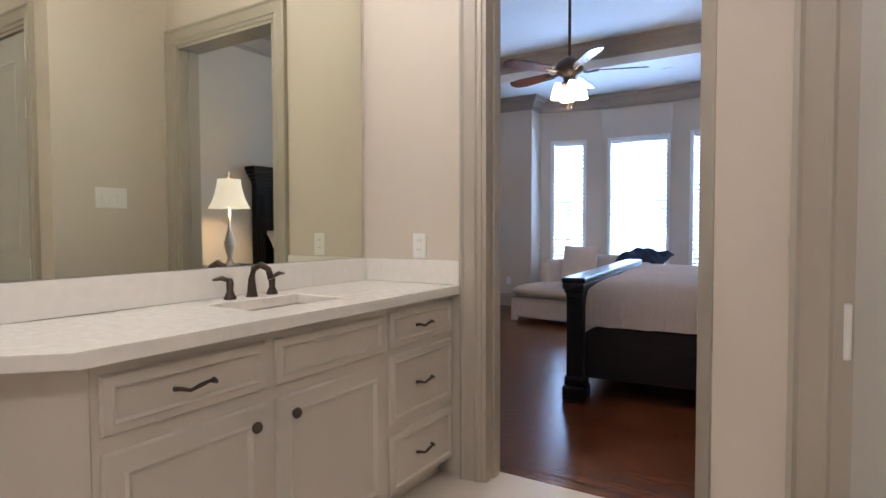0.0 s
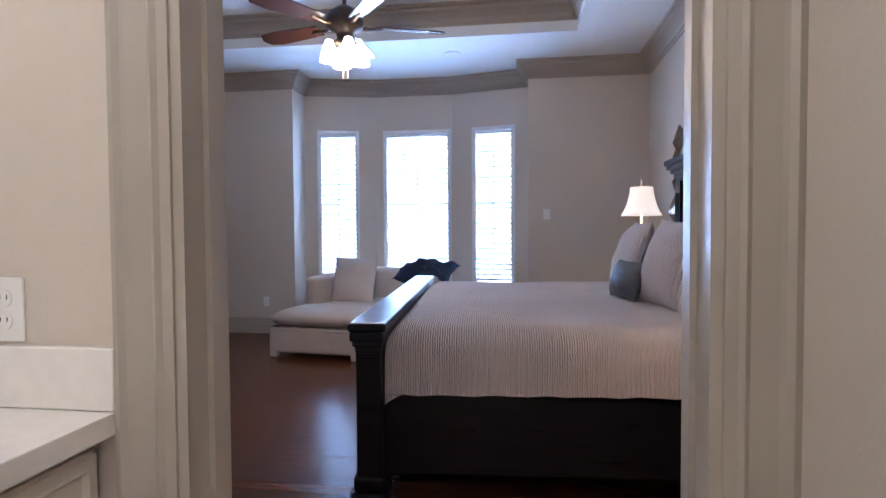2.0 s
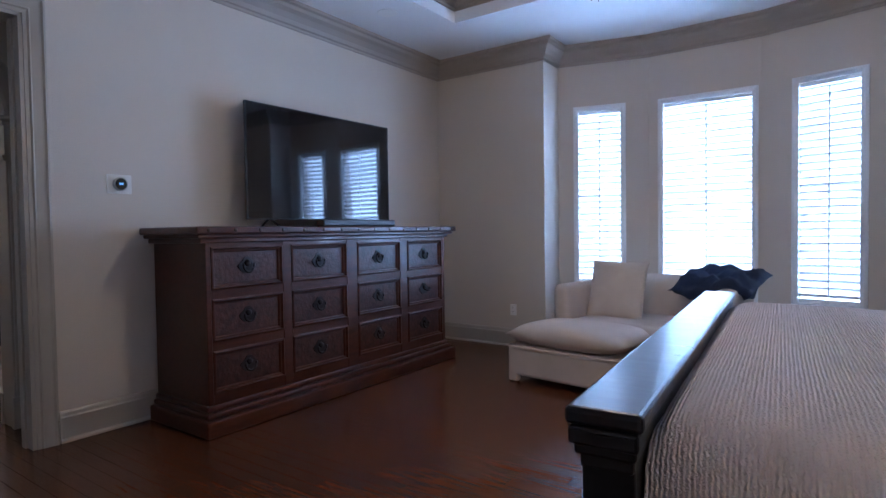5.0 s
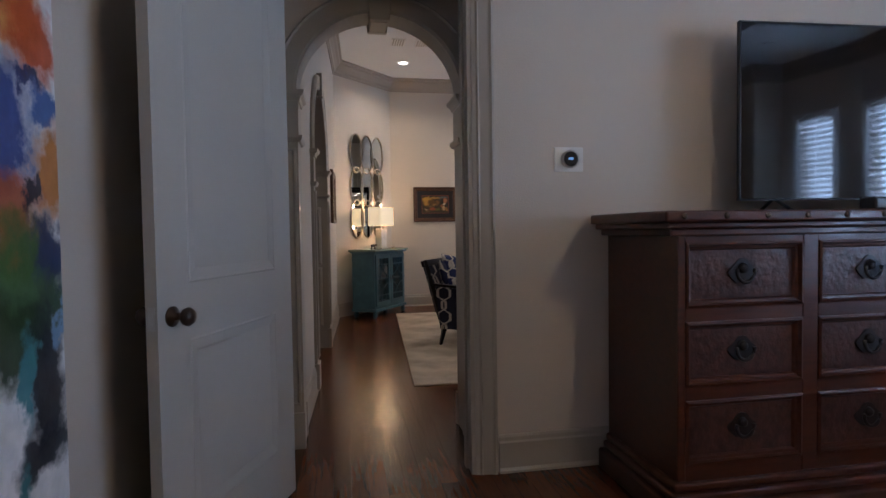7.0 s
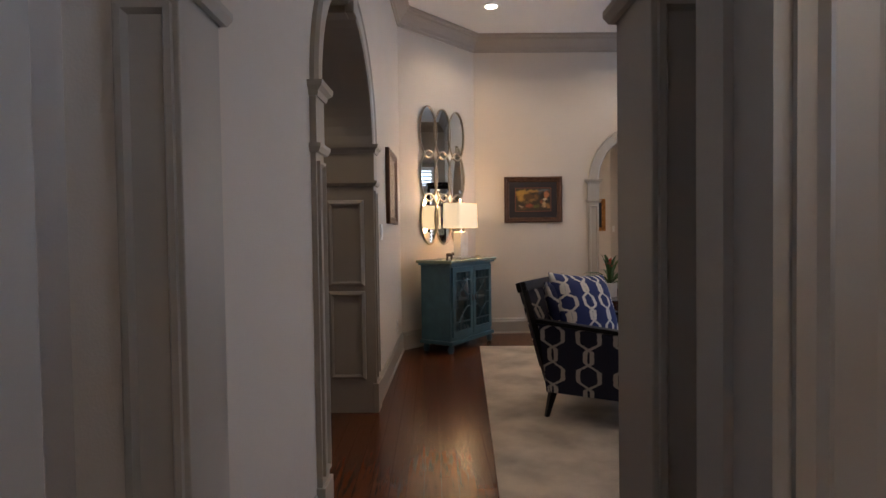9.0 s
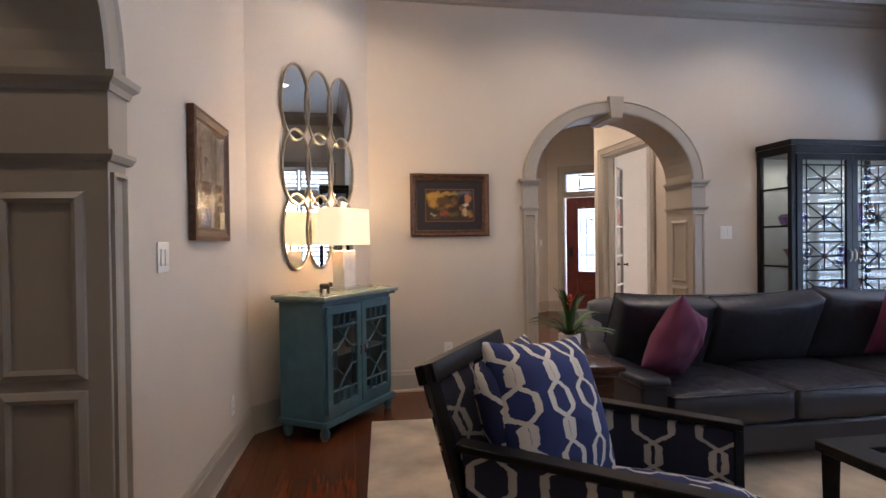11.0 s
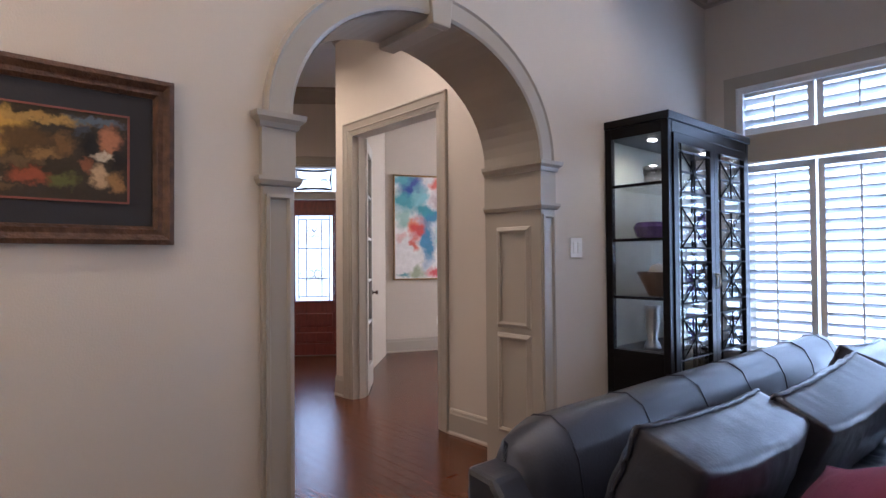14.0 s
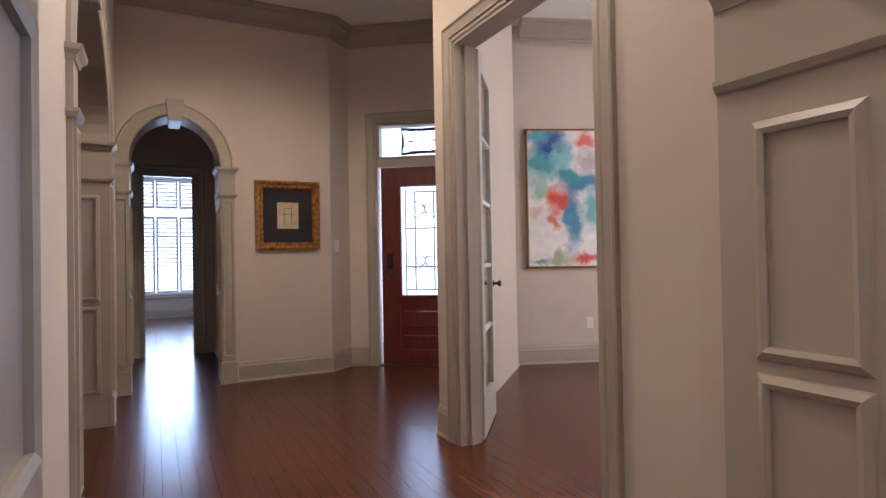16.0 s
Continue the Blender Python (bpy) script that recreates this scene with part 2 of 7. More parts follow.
TEAL = mat("teal_paint", (0.048, 0.118, 0.150), 0.42, scale=9, vary=0.16, bump=0.08, fine=40)
TEALTOP = mat("distressed_teal_top", (0.22, 0.27, 0.22), 0.25, scale=14, vary=0.2, bump=0.05)
RUG = mat("ivory_rug", (0.46, 0.39, 0.31), 0.95, scale=3.2, vary=0.30, bump=0.6, fine=260)
MAHOG = mat("mahogany", (0.060, 0.022, 0.013), 0.25, scale=5, vary=0.3, bump=0.04, fine=50, stretch=(2, 9, 9), coat=0.4)
FRONTDOOR = mat("stained_front_door", (0.13, 0.025, 0.018), 0.35, scale=5, vary=0.25, bump=0.06, fine=50, stretch=(8, 8, 1.2), coat=0.2)
GOLD = mat("antique_gold_leaf", (0.36, 0.17, 0.05), 0.36, 0.85, scale=30, vary=0.5, bump=0.8, fine=55)
PICFRAME = mat("bronze_picture_frame", (0.085, 0.040, 0.022), 0.45, 0.3, scale=34, vary=0.4, bump=0.6, fine=70)
THINGOLD = mat("thin_gold_frame", (0.42, 0.26, 0.10), 0.35, 0.7, scale=20, vary=0.15, bump=0.05)
MATBOARD = mat("charcoal_mat_board", (0.028, 0.026, 0.030), 0.9, scale=20, vary=0.06, bump=0.05)
REDLINE = mat("red_fillet", (0.20, 0.06, 0.04), 0.6)
PAPER = mat("aged_paper", (0.52, 0.44, 0.32), 0.85, scale=18, vary=0.14, bump=0.05)
POT = mat("white_glazed_pot", (0.72, 0.68, 0.62), 0.45, scale=12, vary=0.04, bump=0.08)
SOIL = mat("potting_soil", (0.03, 0.02, 0.014), 0.95, scale=40, vary=0.3, bump=0.8)
LEAF = mat("green_leaf", (0.038, 0.088, 0.020), 0.42, scale=14, vary=0.3, bump=0.08, stretch=(1, 1, 1))
FLOWER = mat("red_bract", (0.55, 0.040, 0.022), 0.5, scale=14, vary=0.2)
ALABASTER = mat("alabaster", (0.74, 0.72, 0.68), 0.25, scale=9, vary=0.12, bump=0.02)
MIRROR = mat("mirror_silver", (0.86, 0.88, 0.84), 0.02, 1.0, scale=2, vary=0.005, bump=0.0)
MIRROR.node_tree.nodes["Principled BSDF"].inputs["Roughness"].default_value = 0.01
for lk in list(MIRROR.node_tree.links):
    if lk.to_socket.name == "Roughness":
        MIRROR.node_tree.links.remove(lk)
VANITYGLASS = MIRROR.copy()
VANITYGLASS.name = "aged_vanity_mirror"
for el, tone in zip(VANITYGLASS.node_tree.nodes["Color Ramp"].color_ramp.elements, ((0.74, 0.755, 0.63, 1), (0.75, 0.765, 0.64, 1))):
    el.color = tone
GLASS = glass("clear_glass")
LEADGLASS = glass("bevelled_glass", (0.92, 0.95, 0.97), 0.06, 0.16)
LEAD = mat("leaded_came", (0.012, 0.012, 0.013), 0.6, 0.0)
SHADE = glow("lit_cream_shade", (1.0, 0.78, 0.46), 0.72)
SHADE2 = glow("lit_ivory_shade", (1.0, 0.80, 0.56), 0.72)
BULB = glow("fan_bulb_glass", (1.0, 0.86, 0.62), 9.0)
CAN = glow("downlight_lens", (1.0, 0.86, 0.66), 8.0)
# the outside glow, dimmed to hold down glare at the front door
DOORLIGHT = glow("dimmed_door_daylight", (0.90, 0.94, 1.0), 1.7)
OUTSIDE = glow("bright_overcast_outside", (0.84, 0.92, 1.0), 3.0)
CURIOLAMP = glow("cabinet_lamp_lens", (1.0, 0.93, 0.8), 12.0)
PALEGREEN = mat("pale_cabinet_lining", (0.42, 0.42, 0.34), 0.6, scale=5, vary=0.08)
AMETHYST = mat("amethyst_glass", (0.12, 0.07, 0.22), 0.15, scale=20, vary=0.4, bump=0.2)
COPPER = mat("copper_bowl", (0.11, 0.055, 0.032), 0.35, 0.5, scale=12, vary=0.3)
ORANGEBAND = mat("stone_brick", (0.34, 0.29, 0.24), 0.85, scale=12, vary=0.3, bump=0.4)

# ---- building helpers ----


def solid(name, bm, material, smooth=False, bevel=0.0):
    bmesh.ops.recalc_face_normals(bm, faces=bm.faces)
    me = bpy.data.meshes.new(name)
    bm.to_mesh(me)
    bm.free()
    me.materials.append(material)
    if smooth:
        me.shade_smooth()
    ob = new(name, me)
    if bevel:
        md = ob.modifiers.new("bevel", "BEVEL")
        md.width, md.segments, md.limit_method, md.angle_limit = bevel, 2, "ANGLE", radians(40)
    return ob


def part(name, bm, material, parent, label="", smooth=False, bevel=0.0):
    ob = solid(name, bm, material, smooth, bevel)
    ob.parent = parent
    if label:
        ob["label"] = label
    return ob


def thing(name, m, label, category, group="", kind=""):
    ob = new(name)
    ob.matrix_basis = m
    ob.empty_display_size = 0.1
    return tagged(ob, label, category, group, kind)


def box(x0, y0, z0, x1, y1, z1, bm=None):
    bm = bm or bmesh.new()
    v = [bm.verts.new(p) for p in ((x0, y0, z0), (x1, y0, z0), (x1, y1, z0), (x0, y1, z0), (x0, y0, z1), (x1, y0, z1), (x1, y1, z1), (x0, y1, z1))]
    for f in ((3, 2, 1, 0), (4, 5, 6, 7), (0, 1, 5, 4), (1, 2, 6, 5), (2, 3, 7, 6), (3, 0, 4, 7)):
        bm.faces.new([v[k] for k in f])
    return bm


def moved(bm, m):
    bmesh.ops.transform(bm, matrix=m, verts=bm.verts)
    return bm


def tube(path, radius, sides=8, bm=None, closed=False):
    """A round bar along points; radius a number or one for each point."""
    bm = bm or bmesh.new()
    pts = [Vector(p) for p in path]
    n, rings = len(pts), []
    for i, p in enumerate(pts):
        a, b = (pts[i - 1], pts[(i + 1) % n]) if closed else (pts[max(i - 1, 0)], pts[min(i + 1, n - 1)])
        t = (b - a).normalized()
        s = t.cross(Vector((0, 0, 1)) if abs(t.z) < 0.95 else Vector((0, 1, 0))).normalized()
        u = s.cross(t)
        r = radius if isinstance(radius, (int, float)) else radius[i]
        rings.append([bm.verts.new(p + (s * math.cos(k * math.tau / sides) + u * math.sin(k * math.tau / sides)) * r) for k in range(sides)])
    for i in range(n if closed else n - 1):
        a, b = rings[i], rings[(i + 1) % n]
        for k in range(sides):
            bm.faces.new((a[k], a[(k + 1) % sides], b[(k + 1) % sides], b[k]))
    if not closed:
        bm.faces.new(rings[0][::-1])
        bm.faces.new(rings[-1])
    return bm


def turned(profile, at=(0, 0, 0), sides=20, bm=None, sx=1.0, sy=1.0):
    """A turned solid from (radius, height) pairs."""
    bm = bm or bmesh.new()
    rings = [[bm.verts.new((at[0] + r * sx * math.cos(k * math.tau / sides), at[1] + r * sy * math.sin(k * math.tau / sides), at[2] + z)) for k in range(sides)] for r, z in profile]
    for a, b in zip(rings, rings[1:]):
        for k in range(sides):
            bm.faces.new((a[k], a[(k + 1) % sides], b[(k + 1) % sides], b[k]))
    bm.faces.new(rings[0][::-1])
    bm.faces.new(rings[-1])
    return bm


def sweep(profile, path, normal, closed=False, bm=None):
    """A moulding: profile pairs (out, up) carried along a flat path with mitred corners. out is to the path's right, seen with normal upwards."""
    bm = bm or bmesh.new()
    nrm, pts, rings = Vector(normal).normalized(), [Vector(p) for p in path], []
    n = len(pts)
    for i, p in enumerate(pts):
        prev = pts[i - 1] if closed or i else None
        nxt = pts[(i + 1) % n] if closed or i < n - 1 else None
        d1 = (p - prev).normalized() if prev is not None else None
        d2 = (nxt - p).normalized() if nxt is not None else None
        d1, d2 = d1 or d2, d2 or d1
        o1, o2 = d1.cross(nrm), d2.cross(nrm)
        o = (o1 + o2)
        o = o / max(o.dot(o1), 0.2) if o.length > 1e-6 else o1
        rings.append([bm.verts.new(p + o * a + nrm * b) for a, b in profile])
    m = len(profile)
    for i in range(n if closed else n - 1):
        a, b = rings[i], rings[(i + 1) % n]
        for k in range(m):
            bm.faces.new((a[k], a[(k + 1) % m], b[(k + 1) % m], b[k]))
    if not closed:
        bm.faces.new(rings[0][::-1])
        bm.faces.new(rings[-1])
    return bm


def cushion(w, d, h, puff=0.25, n=10, seed=0, bm=None, wrinkle=0.0):
    """A soft block on z = 0 with rounded, swelling faces."""
    bm = bm or bmesh.new()
    grid = {}
    def vert(i, j, top):
        edge = i in (0, n) or j in (0, n)
        key = (i, j, 0 if edge else top)
        if key not in grid:
            u, v = i / n * 2 - 1, j / n * 2 - 1
            swell = ((1 - abs(u) ** 3.2) * (1 - abs(v) ** 3.2)) ** 0.45 if not edge else 0.0
            pin = 1 - puff * 0.25 * (1 - abs(v) ** 2) * abs(u) ** 6
            pin2 = 1 - puff * 0.25 * (1 - abs(u) ** 2) * abs(v) ** 6
            dz = noise.noise(Vector((u * 3 + seed, v * 3, top + seed))) * wrinkle
            grid[key] = bm.verts.new((u * w / 2 * pin, v * d / 2 * pin2, h / 2 + (top * h / 2 + dz) * swell))
        return grid[key]
    for top in (1, -1):
        for i in range(n):
            for j in range(n):
                q = [vert(i, j, top), vert(i + 1, j, top), vert(i + 1, j + 1, top), vert(i, j + 1, top)]
                bm.faces.new(q if top > 0 else q[::-1])
    return bm


def knife_cushion(w, d, h, seed=0, crease=0.012, ears=0.07, n=22):
    """A knife-edged cushion centred on the origin: pointed corners, hollow edges and soft creases."""
    bm = bmesh.new()
    grid = {}

    def vert(i, j, top):
        edge = i in (0, n) or j in (0, n)
        key = (i, j, 0 if edge else top)
        if key not in grid:
            u, v = math.sin((i / n - 0.5) * math.pi), math.sin((j / n - 0.5) * math.pi)
            full = max(0.0, (1 - u * u) * (1 - v * v)) ** 0.55
            x, y = u * w / 2 * (1 - ears * (1 - v * v) * abs(u)), v * d / 2 * (1 - ears * (1 - u * u) * abs(v))
            c = noise.noise(Vector((u * 2.2 + seed, v * 2.2, top * 3.0))) + 0.5 * abs(noise.noise(Vector((u * 5 + seed, v * 3, top * 2.0 + 7))))
            grid[key] = bm.verts.new((x, y, top * (h / 2 * full + crease * c * (0.25 + full)) if not edge else crease * 0.5 * c))
        return grid[key]
    for top in (1, -1):
        for i in range(n):
            for j in range(n):
                q = [vert(i, j, top), vert(i + 1, j, top), vert(i + 1, j + 1, top), vert(i, j + 1, top)]
                bm.faces.new(q if top > 0 else q[::-1])
    return bm


def boxed_cushion(w, d, h, seed=0, sag=0.0, n=52):
    """A boxed leather cushion centred on the origin, w deep, d long: flat sides, a crowned face and pleats drawn in from the seams."""
    bm = bmesh.new()
    grid = {}

    def place(i, j, top):
        u, v = i / n * 2 - 1, j / n * 2 - 1
        e = max(abs(u), abs(v))
        crown = (1 - u ** 4) * (1 - v ** 4)
        pleat = (math.sin(u * 21 + 4 * noise.noise(Vector((u * 3, v * 2, seed)))) * max(0, abs(v) - 0.55) + math.sin(v * 23 + 5 * noise.noise(Vector((u * 2, v * 3, seed + 4)))) * max(0, abs(u) - 0.55)) * 0.004
        fold = (1 - abs(noise.noise(Vector((u * 2.6 + v * 2.3 + seed, v * 1.5 - u * 0.7, seed * 0.7))))) ** 13 + 0.7 * (1 - abs(noise.noise(Vector((u * 1.4 + seed, v * 5.2, seed + 3.0))))) ** 15
        slack = (0.016 * noise.noise(Vector((u * 1.7 + seed, v * 1.7, seed * 0.3))) - 0.009 * fold * (0.35 + e)) * (1 - e ** 7)
        r = 1 - 0.035 * max(0, e - 0.9) / 0.1
        return Vector((u * w / 2 * r, v * d / 2 * r, top * (h * 0.36 + h * 0.16 * crown - 0.012 * max(0, e - 0.93) / 0.07) + (pleat + slack) * (1 if top > 0 else 0.3) - sag * (u + 1) * 0.5 * (1 - v * v)))
    for top in (1, -1):
        for i in range(n + 1):
            for j in range(n + 1):
                grid[i, j, top] = bm.verts.new(place(i, j, top))
        for i in range(n):
            for j in range(n):
                q = [grid[i, j, top], grid[i + 1, j, top], grid[i + 1, j + 1, top], grid[i, j + 1, top]]
                bm.faces.new(q if top > 0 else q[::-1])
    rim = [(i, 0) for i in range(n)] + [(n, j) for j in range(n)] + [(i, n) for i in range(n, 0, -1)] + [(0, j) for j in range(n, 0, -1)]
    for a, b in zip(rim, rim[1:] + rim[:1]):
        bm.faces.new((grid[(*a, 1)], grid[(*a, -1)], grid[(*b, -1)], grid[(*b, 1)]))
    seam = [grid[(*a, 1)].co * 1.004 for a in rim]
    return bm, seam


def rounded(x0, y0, z0, x1, y1, z1, r, seg=3, bm=None):
    b2 = box(x0, y0, z0, x1, y1, z1)
    bmesh.ops.bevel(b2, geom=b2.edges[:], offset=r, segments=seg, affect="EDGES", profile=0.5)
    if bm is None:
        return b2
    me = bpy.data.meshes.new("tmp")
    b2.to_mesh(me)
    b2.free()
    bm.from_mesh(me)
    bpy.data.meshes.remove(me)
    return bm


def wall(name, p0, p1, thick, z1, material, label, openings=(), z0=0.0):
    """A wall from p0 to p1 with its face on that line and its thickness to the left. openings: (start, end, bottom, top, rise of the arch)."""
    bm = bmesh.new()
    a, b = Vector((*p0, 0)), Vector((*p1, 0))
    length = (b - a).length
    s = 0.0
    for o0, o1, ob, ot, rise in sorted(openings):
        if o0 > s:
            box(s, 0, z0, o0, thick, z1, bm)
        if ob > z0:
            box(o0, 0, z0, o1, thick, ob, bm)
        if rise:
            n = 28
            c, h = (o0 + o1) / 2, (o1 - o0) / 2
            for k in range(n):
                u0, u1 = -math.cos(math.pi * k / n), -math.cos(math.pi * (k + 1) / n)
                f0, f1 = (ot + rise * math.sqrt(max(0, 1 - u * u)) for u in (u0, u1))
                v = [bm.verts.new((c + h * u, y, z)) for y in (0, thick) for u, z in ((u0, f0), (u1, f1), (u1, z1), (u0, z1))]
                for f in ((0, 1, 2, 3), (7, 6, 5, 4), (0, 4, 5, 1), (3, 2, 6, 7)):
                    bm.faces.new([v[q] for q in f])
        elif ot < z1:
            box(o0, 0, ot, o1, thick, z1, bm)
        s = o1
    if s < length:
        box(s, 0, z0, length, thick, z1, bm)
    ang = math.atan2(b.y - a.y, b.x - a.x)
    moved(bm, Matrix.Translation(a) @ Matrix.Rotation(ang, 4, "Z"))
    bmesh.ops.remove_doubles(bm, verts=bm.verts, dist=0.0005)
    return tagged(solid(name, bm, material), label, "wall", kind="structure")


CROWN_PROFILE = [(0, 0), (0.012, 0), (0.016, 0.02), (0.03, 0.028), (0.04, 0.06), (0.07, 0.10), (0.10, 0.125), (0.105, 0.15), (0.13, 0.16), (0.13, 0.188), (0, 0.188)]
BASE_PROFILE = [(0, 0), (0.026, 0), (0.026, 0.012), (0.016, 0.024), (0.016, 0.145), (0.011, 0.155), (0.009, 0.172), (0.004, 0.182), (0, 0.185)]
CASE_PROFILE = [(0, 0), (0, 0.026), (-0.012, 0.030), (-0.022, 0.022), (-0.030, 0.020), (-0.070, 0.016), (-0.078, 0.020), (-0.086, 0.012), (-0.105, 0.010), (-0.105, 0)]


def crown(name, path, z):
    return tagged(solid(name, sweep([(a, b) for a, b in CROWN_PROFILE], [(x, y, z) for x, y in path], (0, 0, 1)), CROWN), "taupe painted crown moulding below the ceiling", "trim", kind="structure")


def baseboard(path):
    return tagged(solid("baseboard", sweep(BASE_PROFILE, [(x, y, 0) for x, y in path], (0, 0, 1)), TRIM), "taupe painted tall baseboard along the wall", "trim", kind="structure")


def casing(p0, p1, top, normal):
    """A door casing round the opening from p0 to p1 (its feet), on the face with that normal."""
    path = [(*p0, 0), (*p0, top), (*p1, top), (*p1, 0)]
    # the moulding lies outside the opening
    a, b = Vector((*p0, 0)), Vector((*p1, 0))
    side = Vector((0, 0, 1)).cross(Vector(normal)).dot(b - a)
    prof = [(0.105 + x, y) for x, y in CASE_PROFILE]
    if side > 0:
        prof = [(-x, y) for x, y in prof]
    return tagged(solid("trim", sweep(prof, path, normal), TRIM), "taupe painted moulded casing round the opening", "trim", kind="structure")

# ---- the setting ----
PLASTER = "beige painted plaster wall"
H_BED, H_LIV, H_BATH = 3.07, 3.51, 3.0
wall("wall_bath_mirror", (-1.87, -1.6), (-1.87, 2.25), 0.12, H_BATH, BATH_PAINT, PLASTER)
wall("wall_bath_bedroom", (-4.54, 2.25), (0.92, 2.25), 0.14, 3.4, PAINT, PLASTER, [(3.35, 4.27, 0, 2.36, 0)])
wall("wall_bath_short", (-0.165, 2.25), (-0.165, 1.54), 0.14, H_BATH, BATH_PAINT, PLASTER)
wall("wall_bath_closet", (-0.025, 1.54), (2.2, 1.54), 0.14, H_BATH, BATH_PAINT, PLASTER, [(0.125, 0.885, 0, 2.36, 0)])
wall("wall_bath_east", (2.2, 1.54), (2.2, -1.6), 0.12, H_BATH, BATH_PAINT, PLASTER)
wall("wall_bath_south", (2.2, -1.6), (-1.87, -1.6), 0.12, H_BATH, BATH_PAINT, PLASTER)
wall("wall_bedroom_east", (0.78, 8.1), (0.78, 2.39), 0.14, 3.4, PAINT, PLASTER)
wall("wall_bedroom_north_west", (-4.54, 7.673), (-3.25, 7.673), 0.352, 3.4, PAINT, PLASTER)
wall("wall_bedroom_north_east", (-0.51, 7.673), (0.78, 7.673), 0.352, 3.4, PAINT, PLASTER)
wall("wall_bay_west", (-3.25, 8.025), (-2.39, 8.24), 0.12, 3.4, PAINT, PLASTER, [(0.155, 0.67, 0.5, 2.46, 0)])
wall("wall_bay_centre", (-2.39, 8.24), (-1.42, 8.24), 0.12, 3.4, PAINT, PLASTER, [(0.09, 0.95, 0.5, 2.46, 0)])
wall("wall_bay_east", (-1.42, 8.24), (-0.51, 8.025), 0.12, 3.4, PAINT, PLASTER, [(0.247, 0.783, 0.5, 2.46, 0)])
wall("wall_bedroom_west", (-4.54, 1.9), (-4.54, 8.02), 0.16, 3.4, PAINT, PLASTER, [(0.94, 1.835, 0, 2.44, 0)])
wall("wall_vestibule_south", (-4.70, 2.66), (-5.08, 2.66), 0.1, 2.9, PAINT, PLASTER)
wall("wall_vestibule_north", (-5.08, 3.98), (-4.70, 3.98), 0.1, 2.9, PAINT, PLASTER)
wall("wall_living_east", (-5.24, 9.26), (-5.24, 1.1), 0.16, 3.6, PAINT, PLASTER, [(5.46, 6.37, 0, 1.95, 0.44)])
wall("wall_living_south", (-5.24, 2.86), (-9.77, 3.04), 0.38, 3.6, PAINT, PLASTER, [(1.07, 2.51, 0, 1.80, 0.62)])
wall("wall_living_corner", (-9.77, 3.04), (-10.65, 3.88), 0.12, 3.6, PAINT, PLASTER)
wall("wall_living_west", (-10.65, 3.88), (-10.65, 9.26), 0.41, 3.6, PAINT, PLASTER, [(1.47, 2.98, 0, 1.82, 0.60)])
wall("wall_living_north", (-10.65, 9.06), (-5.24, 9.06), 0.2, 3.6, PAINT, PLASTER, [(0.24, 2.38, 0.42, 2.60, 0), (2.72, 4.86, 0.42, 2.60, 0)])
wall("wall_clock_hall", (-5.24, 1.2), (-8.1, 1.2), 0.1, 3.0, PAINT, PLASTER)
wall("wall_clock_hall_end", (-7.99, 1.2), (-7.99, 2.62), 0.1, 3.0, PAINT, PLASTER)
wall("wall_foyer_study", (-13.274, 7.106), (-11.06, 7.106), 0.14, 3.6, PAINT, PLASTER, [(0.264, 1.484, 0, 2.41, 0)])
wall("wall_foyer_diagonal", (-14.80, 8.62), (-13.274, 7.106), 0.12, 3.6, PAINT, PLASTER)
wall("wall_front_door", (-15.75, 7.32), (-14.80, 8.62), 0.16, 3.6, PAINT, PLASTER, [(0.30, 1.28, 0, 2.52, 0)])
wall("wall_foyer_nib", (-15.54, 7.06), (-15.75, 7.32), 0.12, 3.6, PAINT, PLASTER)
wall("wall_foyer_west", (-15.54, 5.21), (-15.54, 7.06), 0.30, 3.6, PAINT, PLASTER, [(0.095, 0.825, 0, 1.97, 0.43)])
wall("wall_foyer_south", (-11.06, 5.21), (-15.54, 5.21), 0.36, 3.6, PAINT, PLASTER, [(1.64, 3.50, 0, 1.95, 0.62)])
wall("wall_dining_back", (-11.06, 3.3), (-15.9, 3.3), 0.1, 3.6, PAINT, PLASTER)
wall("wall_dining_side", (-15.84, 3.3), (-15.84, 4.85), 0.1, 3.6, PAINT, PLASTER)
wall("wall_dining_east", (-11.06, 4.85), (-11.06, 3.3), 0.1, 3.6, PAINT, PLASTER)
wall("wall_study_west", (-15.00, 8.66), (-14.05, 10.9), 0.12, 3.6, PAINT, PLASTER)
wall("wall_study_north", (-14.2, 10.9), (-11.06, 10.9), 0.12, 3.6, PAINT, PLASTER)
wall("wall_study_east", (-11.06, 10.9), (-11.06, 9.26), 0.12, 3.6, PAINT, PLASTER)
wall("wall_corridor_south", (-15.84, 5.2), (-17.5, 5.2), 0.1, 3.0, PAINT, PLASTER)
wall("wall_corridor_north", (-17.5, 6.16), (-15.84, 6.16), 0.1, 3.0, PAINT, PLASTER)
wall("wall_corridor_end", (-17.5, 4.0), (-17.5, 8.0), 0.12, 3.0, PAINT, PLASTER, [(1.36, 1.94, 0, 2.15, 0)])
wall("wall_far_room", (-22.4, 4.0), (-22.4, 8.0), 0.12, 3.2, PAINT, PLASTER, [(1.1, 2.75, 0.45, 2.75, 0)])
wall("wall_far_room_south", (-17.62, 4.0), (-22.4, 4.0), 0.1, 3.2, PAINT, PLASTER)
wall("wall_far_room_north", (-22.4, 8.0), (-17.62, 8.0), 0.1, 3.2, PAINT, PLASTER)


def slab(name, x0, y0, x1, y1, z0, z1, material, label, category):
    return tagged(solid(name, box(x0, y0, z0, x1, y1, z1), material), label, category, kind="structure")


